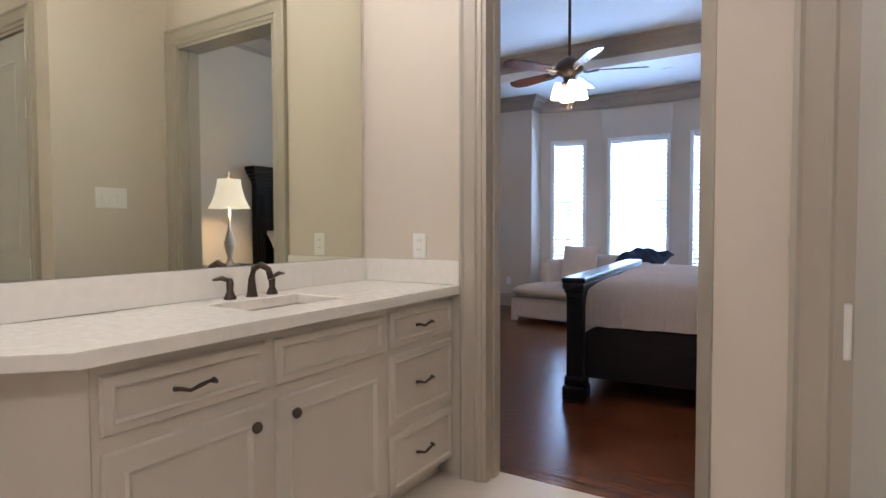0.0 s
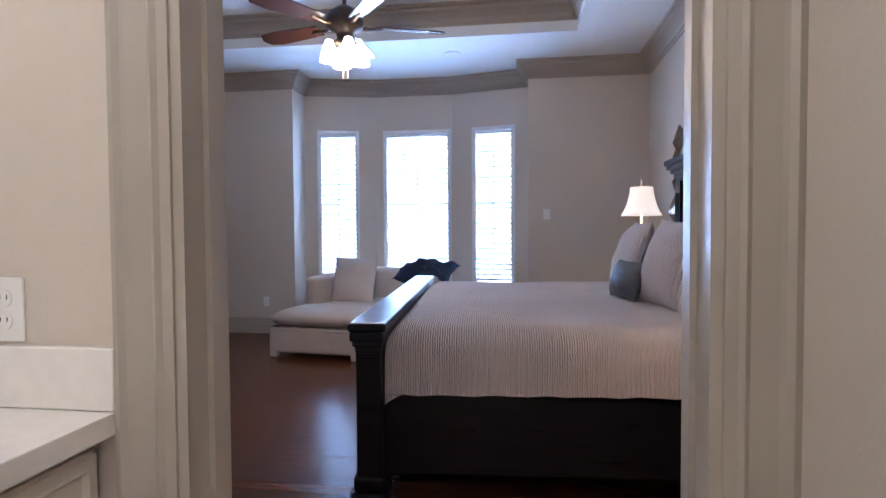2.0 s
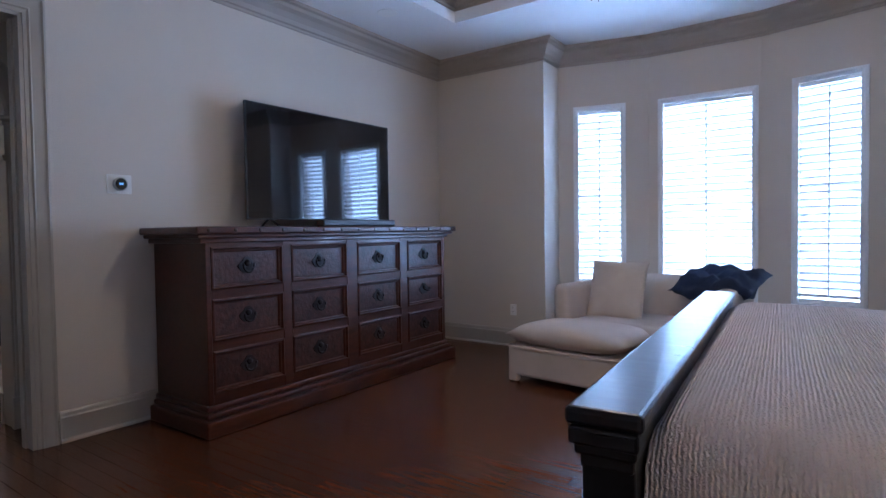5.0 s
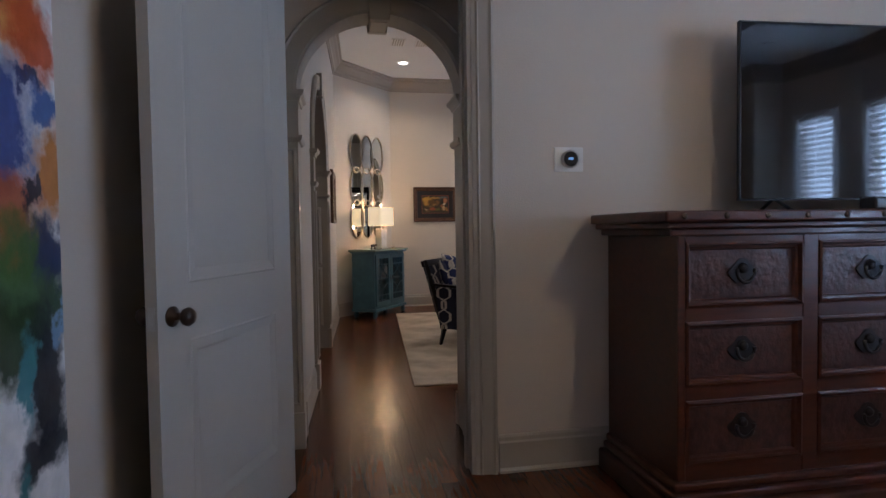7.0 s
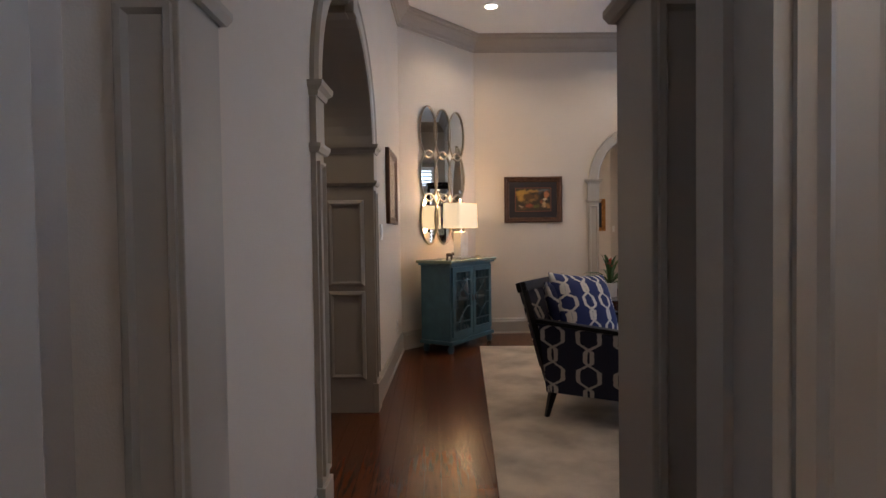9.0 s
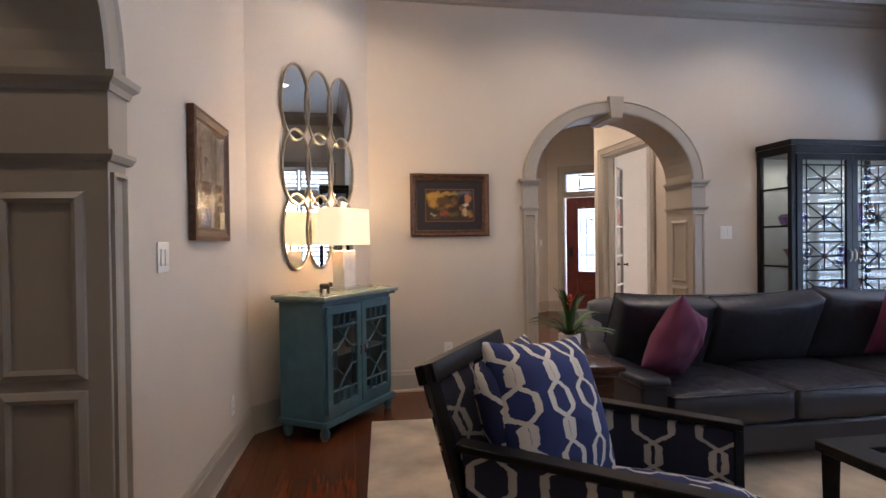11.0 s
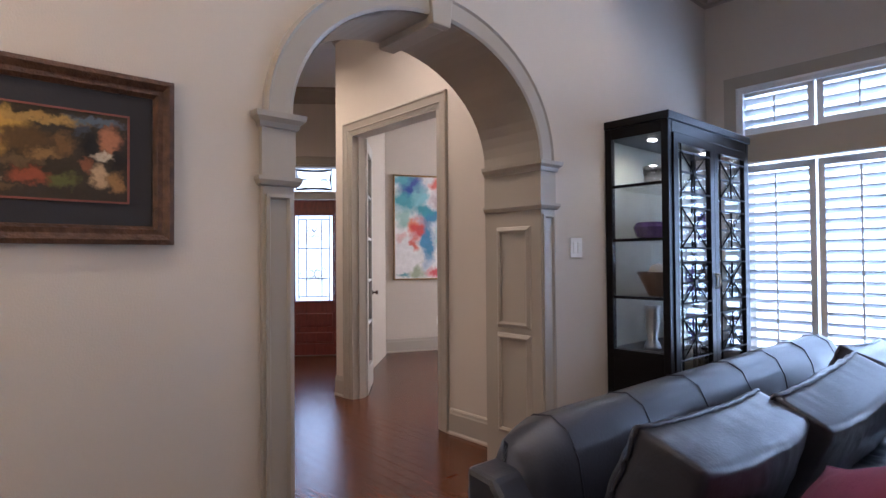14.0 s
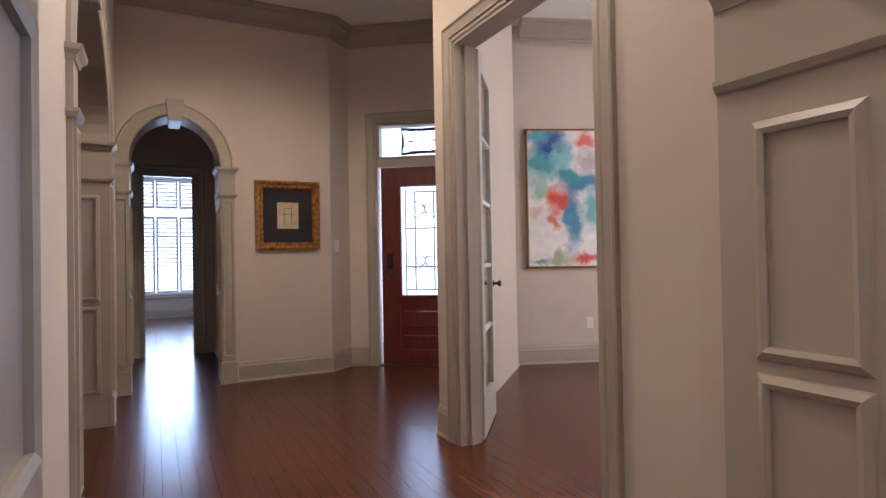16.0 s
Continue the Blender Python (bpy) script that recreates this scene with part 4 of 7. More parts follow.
cb.verts.ensure_lookup_table()
for k in range(5):
    cb.faces.new((cb.verts[k], cb.verts[(k + 1) % 5], cb.verts[9 + (k + 1) % 5], cb.verts[9 + k]))
for k in range(4):
    cb.faces.new((cb.verts[5 + k], cb.verts[5 + (k + 1) % 4], cb.verts[14 + (k + 1) % 4], cb.verts[14 + k]))
part("slab", cb, QUARTZ, top, bevel=0.004)
part("backsplash", box(-1.868, 0.14, 0.901, -1.848, 2.248, 1.015), QUARTZ, top, bevel=0.003)
part("backsplash", box(-1.847, 2.228, 0.901, -1.30, 2.248, 1.015), QUARTZ, top, bevel=0.003)
sk = thing("sink", pose(0, 0, 0), "white ceramic undermount sink set in the countertop", "sink")
bb = bmesh.new()
rings = []
for f, z in ((1.0, 0.859), (0.97, 0.79), (0.88, 0.74), (0.5, 0.73)):
    rings.append([bb.verts.new(((SX0 + SX1) / 2 + (SX1 - SX0) / 2 * f * 1.04 * sx, (SY0 + SY1) / 2 + (SY1 - SY0) / 2 * f * 1.04 * sy, z)) for sx, sy in ((-1, -1), (1, -1), (1, 1), (-1, 1))])
for a, b in zip(rings, rings[1:]):
    for k in range(4):
        bb.faces.new((a[k], b[k], b[(k + 1) % 4], a[(k + 1) % 4]))
bb.faces.new(rings[-1])
part("basin", bb, CERAMIC, sk, bevel=0.02)
fa = thing("faucet", pose(-1.785, 1.46, 0.900), "oil-rubbed bronze two-handle faucet on the countertop", "faucet")
part("spout", tube([(0, 0, 0), (0, 0, 0.02), (0, 0, 0.07), (0.015, 0, 0.11), (0.055, 0, 0.125), (0.095, 0, 0.11), (0.11, 0, 0.075)], [0.024, 0.018, 0.013, 0.013, 0.013, 0.012, 0.013], 12), BRONZE, fa, smooth=True)
for s in (-1, 1):
    h = turned([(0.024, 0), (0.02, 0.012), (0.012, 0.03), (0.014, 0.06), (0.010, 0.075), (0.004, 0.08)], (0, s * 0.1, 0), 14)
    tube([(0, s * 0.1, 0.068), (0.0, s * 0.135, 0.082), (-0.005, s * 0.17, 0.078)], [0.008, 0.009, 0.004], 8, h)
    part("lever_handle", h, BRONZE, fa, smooth=True)

mi = thing("wall_mirror", pose(0, 0, 0), "large framed vanity mirror above the backsplash", "mirror")
part("mirror_glass", box(-1.867, -0.9, 1.018, -1.860, 2.215, 2.62), VANITYGLASS, mi)
part("frame", sweep([(0, 0), (0, 0.014), (0.02, 0.02), (0.04, 0.012), (0.04, 0)], [(-1.868, 2.19, 1.040), (-1.868, -0.9, 1.040), (-1.868, -0.9, 2.62), (-1.868, 2.19, 2.62)], (-1, 0, 0), closed=True), TRIM, mi)
# this bar is out of view; its form is assumed from the warm light
vl = thing("vanity_light", pose(-1.87, 1.2, 2.80), "assumed bronze vanity light bar out of view above the mirror", "lamp")
part("bar", rounded(0.002, -0.4, -0.04, 0.04, 0.4, 0.04, 0.01), BRONZE, vl)
for yy in (-0.28, 0, 0.28):
    part("shade", turned([(0.03, 0.06), (0.045, 0.0), (0.06, -0.08)], (0.1, yy, 0), 16), SHADE2, vl, smooth=True)


def plate(name, m, w, h, label, kind_of, gang=1, sockets=False):
    """A wall plate in a frame with y out of the wall."""
    t = thing(name, m, label, kind_of)
    part("plate", rounded(-w / 2, 0, -h / 2, w / 2, 0.006, h / 2, 0.0025, 2), WHITE, t)
    for g in range(gang):
        cx = (g - (gang - 1) / 2) * 0.046
        if sockets:
            for zz in (-0.021, 0.021):
                s = part("socket", turned([(0.0165, 0.005), (0.0165, 0.0085), (0.015, 0.009)], sides=16), WHITE, t)
                s.matrix_basis = pose(cx, 0, zz, -90, 0, 0)
                sl = box(cx - 0.008, 0.0085, zz - 0.002, cx - 0.006, 0.0095, zz + 0.007)
                box(cx + 0.006, 0.0085, zz - 0.002, cx + 0.008, 0.0095, zz + 0.007, sl)
                part("slot", sl, BLACKPL, t)
        else:
            part("rocker", rounded(cx - 0.016, 0.005, -0.033, cx + 0.016, 0.0105, 0.033, 0.002, 1), WHITE, t)
    return t


OUT, SWT = "white duplex outlet plate on the wall", "white light switch plate on the wall"
plate("outlet", on_wall((-1.53, 2.2495), (1, 0)), 0.075, 0.12, OUT, "outlet", 1, True)
plate("light_switch", on_wall((-0.1655, 1.86), (0, -1)), 0.19, 0.125, "white triple light switch plate on the wall", "switch", 3)
plate("outlet", on_wall((-3.61, 7.6725), (1, 0)), 0.072, 0.115, OUT, "outlet", 1, True)
plate("light_switch", on_wall((-0.308, 7.6725), (1, 0)), 0.075, 0.12, SWT, "switch")
plate("light_switch", on_wall((-10.65, 7.215), (0, 1)), 0.12, 0.12, SWT, "switch", 2).location.z = 1.33
plate("outlet", on_wall((-10.65, 4.545), (0, 1)), 0.072, 0.115, OUT, "outlet", 1, True).location.z = 0.35
plate("light_switch", on_wall((-8.24, 2.981), sdir), 0.12, 0.12, SWT, "switch", 2).location.z = 1.22
plate("outlet", on_wall((-9.3, 3.0225), sdir), 0.072, 0.115, OUT, "outlet", 1, True).location.z = 0.33
plate("light_switch", on_wall((-7.99, 2.16), (0, 1)), 0.075, 0.12, SWT, "switch").location.z = 1.24
plate("outlet", on_wall((-14.62, 9.557), (0.95, 2.24)), 0.072, 0.115, OUT, "outlet", 1, True).location.z = 0.40
plate("light_switch", on_wall((-15.60, 7.135), (-0.21, 0.26)), 0.075, 0.12, SWT, "switch").location.z = 1.25
for nm, zz in (("outlet", 1.08), ("light_switch", 1.355), ("outlet.001", 0.38), ("light_switch.001", 1.39)):
    bpy.data.objects[nm].location.z = zz


def panel_door(name, m, w, h, label, material, knob_side=None, kind=""):
    """A two-panel door leaf: x from its hinge, y its thickness (0 to 0.04), z up."""
    d = thing(name, m, label, "door", kind=kind)
    e = 0.15
    part("leaf", box(0, 0.006, 0.01, w, 0.034, h), material, d)
    for y, n in ((0.006, (0, -1, 0)), (0.034, (0, 1, 0))):
        ya, yb = (y - 0.006, y) if n[1] < 0 else (y, y + 0.006)
        for za, zb in ((0.25, 0.85), (1.03, h - 0.15)):
            loop = [(e, y, za), (e, y, zb), (w - e, y, zb), (w - e, y, za)]
            if n[1] < 0:
                loop = loop[::-1]
            part("panel_moulding", sweep([(0.0, 0), (0.0, 0.006), (-0.006, 0.0085), (-0.014, 0.006), (-0.046, 0.0006), (-0.046, 0)], loop, n, closed=True), material, d)
        for x0, x1 in ((0, e), (w - e, w)):
            part("stile", box(x0, ya, 0.01, x1, yb, h), material, d)
        for z0, z1 in ((0.01, 0.25), (0.85, 1.03), (h - 0.15, h)):
            part("rail", box(e, ya, z0, w - e, yb, z1), material, d)
    if knob_side:
        for s in (-1, 1):
            k = turned([(0.032, 0), (0.032, 0.006), (0.012, 0.012), (0.011, 0.035), (0.026, 0.045), (0.03, 0.058), (0.022, 0.07), (0.004, 0.073)], sides=18)
            part("knob", moved(k, Matrix.Translation((w - 0.065, 0.04 if s > 0 else 0.0, 0.935)) @ pose(0, 0, 0, -90 * s, 0, 0)), BRONZE, d, "dark bronze round knob", smooth=True)
        part("latch_plate", box(w, 0.008, 0.90, w + 0.002, 0.032, 0.97), STEEL, d)
    for zz in ((0.25, h * 0.5, h - 0.25) if knob_side else (0.20, 0.93, 1.88)):
        part("hinge", tube([(-0.005, -0.010, zz + q) for q in (-0.064, -0.06, 0.06, 0.064)], [0.005, 0.009, 0.009, 0.005], 10), STEEL if knob_side else WHITE, d)
    return d


panel_door("door_closet", pose(0.112, 1.548, 0), 0.736, 2.33, "closed beige panelled closet door", DOORP)
panel_door("door_bedroom", pose(-4.535, 2.885, 0, 0, 0, -20.5) @ pose(0, -0.04, 0), 0.892, 2.41, "open off-white panelled bedroom door with bronze knob", DOORP, True)

# ---- bedroom ----
# bed, turned a little against the room; x from foot to head, y across
bed = thing("bed", pose(-1.31, 4.82, 0, 0, 0, 4.2), "black-stained king bed with panelled headboard and footboard", "bed")
W2 = 1.2
fbm = box(-0.05, -W2 + 0.12, 0.14, 0.03, W2 - 0.12, 0.72)
part("footboard_panel", fbm, BLACKWOOD, bed)
for k in range(4):
    ya, yb = -1.0 + k * 0.51, -1.0 + k * 0.51 + 0.47
    part("panel_moulding", sweep([(0, 0), (0, 0.012), (-0.02, 0.02), (-0.05, 0.004), (-0.05, 0)], [(-0.05, ya, 0.25), (-0.05, yb, 0.25), (-0.05, yb, 0.64), (-0.05, ya, 0.64)][::-1], (-1, 0, 0), closed=True), BLACKWOOD, bed)
capb = rounded(-0.085, -W2 - 0.03, 0.795, 0.075, W2 + 0.03, 0.835, 0.012)
part("footboard_cap", capb, BLACKWOOD, bed, "glossy black bevelled cap")
for zz, dd in ((0.775, 0.06), (0.75, 0.045), (0.72, 0.03)):
    part("cornice_moulding", rounded(-0.045 - dd * 0.55, -W2 + 0.03 - dd, zz - 0.02, 0.035 + dd * 0.5, W2 - 0.03 + dd, zz + 0.021, 0.008, 2), BLACKWOOD, bed)
for s in (-1, 1):
    y = s * (W2 - 0.07)
    part("post", box(-0.06, y - 0.06, 0.16, 0.05, y + 0.06, 0.73), BLACKWOOD, bed, bevel=0.006)
    foot = rounded(-0.085, y - 0.085, 0, 0.075, y + 0.085, 0.10, 0.015)
    rounded(-0.075, y - 0.075, 0.10, 0.065, y + 0.075, 0.17, 0.02, bm=foot)
    part("foot", foot, BLACKWOOD, bed)
    part("side_rail", box(0.05, s * 1.09 - 0.025, 0.15, 1.95, s * 1.09 + 0.025, 0.50), BLACKWOOD, bed, bevel=0.006)
# headboard, flat to the wall: its front at x = 0, y across
hm = bed.matrix_basis.inverted() @ pose(0.60, 4.86, 0, 0, 0, 2)
hx, W2 = 0.12, 1.17


def head_part(name, bm, label="", smooth=False):
    return part(name, moved(bm, hm), BLACKWOOD, bed, label, smooth=smooth)


head_part("headboard_panel", box(hx, -W2 + 0.1, 0.3, hx + 0.03, W2 - 0.1, 1.62))
for ya, yb in ((-0.94, -0.60), (-0.518, -0.062), (0.02, 0.485), (0.562, 0.905)):
    head_part("raised_panel", sweep([(0, 0), (0, 0.022), (-0.012, 0.030), (-0.034, 0.006), (-0.042, 0.006), (-0.072, 0.022), (-0.085, 0.024), (-0.085, 0)], [(hx, ya, 0.75), (hx, yb, 0.75), (hx, yb, 1.53), (hx, ya, 1.53)][::-1], (-1, 0, 0), closed=True))
    head_part("panel_field", box(hx - 0.0235, ya + 0.084, 0.834, hx, yb - 0.084, 1.446))
for s in (-1, 1):
    y = s * (W2 - 0.06)
    head_part("post", box(hx - 0.05, y - 0.06, 0, hx + 0.03, y + 0.06, 1.60))
    for k in range(3):
        head_part("flute", tube([(hx - 0.052, y - 0.03 + k * 0.03, 0.8), (hx - 0.052, y - 0.03 + k * 0.03, 1.5)], 0.009, 8))
for k, (zz, dd) in enumerate(((1.612, 0.015), (1.645, 0.03), (1.678, 0.05), (1.712, 0.075), (1.745, 0.09))):
    head_part("cornice_moulding", rounded(hx - 0.03 - dd, -W2 + 0.01 - dd, zz - 0.022, hx + 0.03, W2 - 0.01 + dd, zz + 0.022, 0.009, 2))
ma = thing("mattress", bed.matrix_basis.copy(), "mattress on the bed under the coverlet", "mattress")
part("core", rounded(0.08, -1.06, 0.36, 1.9, 1.06, 0.72, 0.06), PILLOWC, ma)
cv = thing("coverlet", bed.matrix_basis.copy(), "pale crinkled cotton coverlet spread over the bed", "bedding")
cm = bmesh.new()
NU, NV = 70, 96
gv = []
for j in range(NV + 1):
    s = j / NV * 2 - 1
    row = []
    arc = s * 1.365
    fl = 1.02
    if abs(arc) < fl:
        y, z = arc, 0.80
    else:
        over = abs(arc) - fl
        r = 0.10
        if over < r * math.pi / 2:
            a = over / r
            y, z = (fl + r * math.sin(a)), 0.80 - r * (1 - math.cos(a))
        else:
            y, z = fl + r + 0.006, 0.80 - r - (over - r * math.pi / 2)
        y = math.copysign(y, arc)
    for i in range(NU + 1):
        x = 0.055 + 1.86 * i / NU
        n1 = noise.noise(Vector((x * 2.2, arc * 2.0, 3.1))) * 0.012
        cr = math.sin(arc * 190 + 3 * noise.noise(Vector((x * 3, arc * 2, 0)))) * 0.0018
        dip = -0.05 * max(0, 1 - i / 4) ** 2
        side = abs(arc) > fl + 0.1
        row.append(cm.verts.new((x, y + (math.copysign(abs(n1) * 1.2 + 0.006, arc) if side else 0), z + (n1 * 0.4 if side else n1) + cr + dip)))
    gv.append(row)
for j in range(NV):
    for i in range(NU):
        cm.faces.new((gv[j][i], gv[j][i + 1], gv[j + 1][i + 1], gv[j + 1][i]))
COVER = mat("crinkled_coverlet", (0.76, 0.655, 0.62), 0.85, scale=3, vary=0.05, bump=0.15, fine=300)
nt = COVER.node_tree
wv, tc2, bp2 = nt.nodes.new("ShaderNodeTexWave"), nt.nodes.new("ShaderNodeTexCoord"), nt.nodes.new("ShaderNodeBump")
wv.bands_direction = "X"
wv.inputs["Scale"].default_value, wv.inputs["Distortion"].default_value, wv.inputs["Detail"].default_value, wv.inputs["Detail Scale"].default_value = 30, 3.5, 2, 3
bp2.inputs["Strength"].default_value, bp2.inputs["Distance"].default_value = 1.0, 0.014
nt.links.new(tc2.outputs["Object"], wv.inputs[0])
nt.links.new(wv.outputs["Fac"], bp2.inputs["Height"])
nt.links.new(bp2.outputs[0], nt.nodes["Principled BSDF"].inputs["Normal"])
part("cloth", cm, COVER, cv, smooth=True)
for s in (-1, 1):
    part("hem", tube([(0.06 + 1.85 * k / 24, s * (1.135 + 0.004 * math.sin(k * 1.7)), 0.512 + 0.004 * math.sin(k * 2.3)) for k in range(25)], 0.006, 6), COVER, cv, smooth=True)


RIBBED = COVER.copy()
RIBBED.name = "ribbed_cotton"
RIBBED.node_tree.nodes["Wave Texture"].bands_direction = "Y"
RIBBED.node_tree.nodes["Wave Texture"].inputs["Scale"].default_value = 24


def pillow(at, size, rot, material, label, seed=0):
    p = thing("pillow", bed.matrix_basis @ Matrix.Translation(at) @ Euler([radians(a) for a in rot]).to_matrix().to_4x4(), label, "pillow", "pillows on the bed")
    part("cover", knife_cushion(size[0], size[1], size[2] * 1.15, seed, 0.014), material, p, smooth=True)
    for sx in (-1, 1):
        part("seam", tube([(sx * size[0] / 2 * (1.002 - 0.07 * (1 - v * v)), v * size[1] / 2, 0) for v in [k / 6 - 1 for k in range(13)]], 0.004, 6), material, p, smooth=True)

for y, sd in ((-0.74, 1), (0.45, 2)):
    pillow((1.84, y, 0.96), (0.44, 0.84, 0.2), (0, -56, 0), PILLOWC, "cream pillow leaning on the headboard", sd)
    pillow((1.68, y + 0.08, 0.965), (0.44, 0.66, 0.20), (0, -56, 4), MAUVE, "mauve-brown pillow with tied flanges", sd + 3)
pillow((1.52, -0.36, 1.03), (0.50, 0.50, 0.19), (0, -74, 8), RIBBED, "cream ribbed square cushion", 5)
pillow((1.46, 0.22, 1.03), (0.50, 0.50, 0.18), (0, -72, -4), RIBBED, "cream ribbed square cushion", 6)
pillow((1.36, -0.06, 0.915), (0.23, 0.36, 0.13), (0, -74, 10), SLATE, "small slate grey cushion", 8)


def nightstand(m, label):
    n = thing("nightstand", m, label, "nightstand", "nightstands beside the bed")
    part("body", box(-0.22, -0.27, 0.10, 0.22, 0.27, 0.78), BLACKWOOD, n, bevel=0.006)
    part("tabletop", rounded(-0.25, -0.30, 0.80, 0.23, 0.30, 0.84, 0.012), BLACKWOOD, n)
    part("cornice_moulding", rounded(-0.235, -0.285, 0.765, 0.225, 0.285, 0.802, 0.01, 2), BLACKWOOD, n)
    for zz in (0.16, 0.47):
        d = part("drawer", rounded(-0.24, -0.24, zz, -0.218, 0.24, zz + 0.27, 0.008, 2), BLACKWOOD, n)
        part("knob", moved(turned([(0.006, 0), (0.012, 0.02), (0.002, 0.028)], sides=12), Matrix.Translation((-0.24, 0, zz + 0.135)) @ pose(0, 0, 0, 0, -90, 0)), STEEL, d)
    for sx in (-1, 1):
        for sy in (-1, 1):
            part("foot", rounded(sx * 0.19 - 0.03, sy * 0.24 - 0.03, 0, sx * 0.19 + 0.03, sy * 0.24 + 0.03, 0.10, 0.01), BLACKWOOD, n)
    return n


def table_lamp(m):
    l = thing("table_lamp", m, "lit silver table lamp with an ivory bell shade", "lamp", "bedside lamps")
    part("base", turned([(0.075, 0), (0.075, 0.015), (0.03, 0.03), (0.02, 0.08), (0.04, 0.14), (0.05, 0.2), (0.03, 0.27), (0.012, 0.33), (0.01, 0.56)], sides=20), STEEL, l, smooth=True)
    sh = bmesh.new()
    prof = ((0.175, 0.50), (0.15, 0.54), (0.125, 0.60), (0.105, 0.68), (0.095, 0.75))
    rings = [[sh.verts.new((r * math.cos(k * math.tau / 24), r * math.sin(k * math.tau / 24), z)) for k in range(24)] for r, z in prof]
    for a, b in zip(rings, rings[1:]):
        for k in range(24):
            sh.faces.new((a[k], a[(k + 1) % 24], b[(k + 1) % 24], b[k]))
    so = part("shade", sh, SHADE2, l, "lit ivory fabric shade", smooth=True)
    md = so.modifiers.new("thick", "SOLIDIFY")
    md.thickness = 0.003
    part("finial", turned([(0.004, 0.74), (0.012, 0.77), (0.008, 0.79), (0.014, 0.81), (0.002, 0.835)], sides=12), STEEL, l)
    return l


NS = "black-stained nightstand with two drawers beside the bed"
nightstand(pose(0.50, 6.48, 0, 0, 0, 3), NS)
nightstand(pose(0.52, 3.17, 0, 0, 0, 3), NS)
table_lamp(pose(0.47, 6.52, 0.84))
table_lamp(pose(0.42, 3.16, 0.84))
point_lamp("bedside_glow_far", (0.47, 6.52, 1.45), 6, WARM, 0.06)
point_lamp("bedside_glow_near", (0.42, 3.16, 1.45), 20, WARM, 0.06)
ANTIQUE = mat("antique_mirror", (0.34, 0.30, 0.23), 0.14, 1.0, scale=7, vary=0.35, bump=0.0)
for yy in (6.54, 2.84):
    fm = thing("faceted_wall_mirror", pose(0.775, yy, 1.50), "tall wall decoration of faceted mirror pieces on the wall", "mirror", "faceted mirrors by the bed")
    for k in range(6):
        zc = -0.5 + k * 0.2
        b = bmesh.new()
        dy, hw, hh = (0.06, -0.05)[k % 2], 0.15, 0.13
        rim = [(0.0, dy + hw * math.cos(a), zc + hh * math.sin(a)) for a in [math.tau * (i + 0.5) / 6 for i in range(6)]]
        lo = [b.verts.new(p) for p in rim]
        hub = b.verts.new((-0.055 - 0.012 * (k % 2), dy + random.uniform(-0.05, 0.05), zc + random.uniform(-0.04, 0.04)))
        b.faces.new(lo[::-1])
        for i in range(6):
            b.faces.new((lo[i], lo[(i + 1) % 6], hub))
        part("facet", b, ANTIQUE, fm)

# dresser: x depth (front at 0.60), y along
dr = thing("dresser", pose(-4.50, 4.36, 0), "reddish-brown wooden dresser with twelve tooled leather drawers", "dresser")
DL, DH = 2.56, 1.25
part("body", box(0, 0.05, 0.10, 0.555, DL - 0.05, 1.17), REDWOOD, dr)
part("plinth", rounded(0, -0.01, 0, 0.665, DL + 0.01, 0.10, 0.012), REDWOOD, dr)
part("plinth_moulding", rounded(0, 0.015, 0.10, 0.625, DL - 0.015, 0.135, 0.012), REDWOOD, dr)
part("plinth_moulding", rounded(0, 0.03, 0.135, 0.60, DL - 0.03, 0.17, 0.012), REDWOOD, dr)
part("top", rounded(-0.0, -0.045, 1.205, 0.66, DL + 0.045, DH, 0.01), REDWOOD, dr, "dark leather-edged dresser top")
part("cornice_moulding", rounded(0, -0.02, 1.18, 0.63, DL + 0.02, 1.206, 0.008), REDWOOD, dr)
part("cornice_moulding", rounded(0, 0.01, 1.15, 0.60, DL - 0.01, 1.182, 0.008), REDWOOD, dr)
stud = None
for k in range(15):
    b = turned([(0.013, 0), (0.010, 0.006), (0.003, 0.009)], sides=10)
    if stud is None:
        stud = part("nailhead", b, BRONZE, dr)
        o = stud
    else:
        b.free()
        o = new("nailhead", stud.data)
        o.parent = dr
    o.matrix_basis = pose(0.66, 0.03 + k * (DL - 0.06) / 14, 1.228, 0, 90, 0)
COLUMNS = ((0.085, 0.615), (0.690, 1.220), (1.335, 1.855), (1.955, 2.465))
ROWS_Z = ((0.235, 0.495), (0.550, 0.810), (0.865, 1.125))
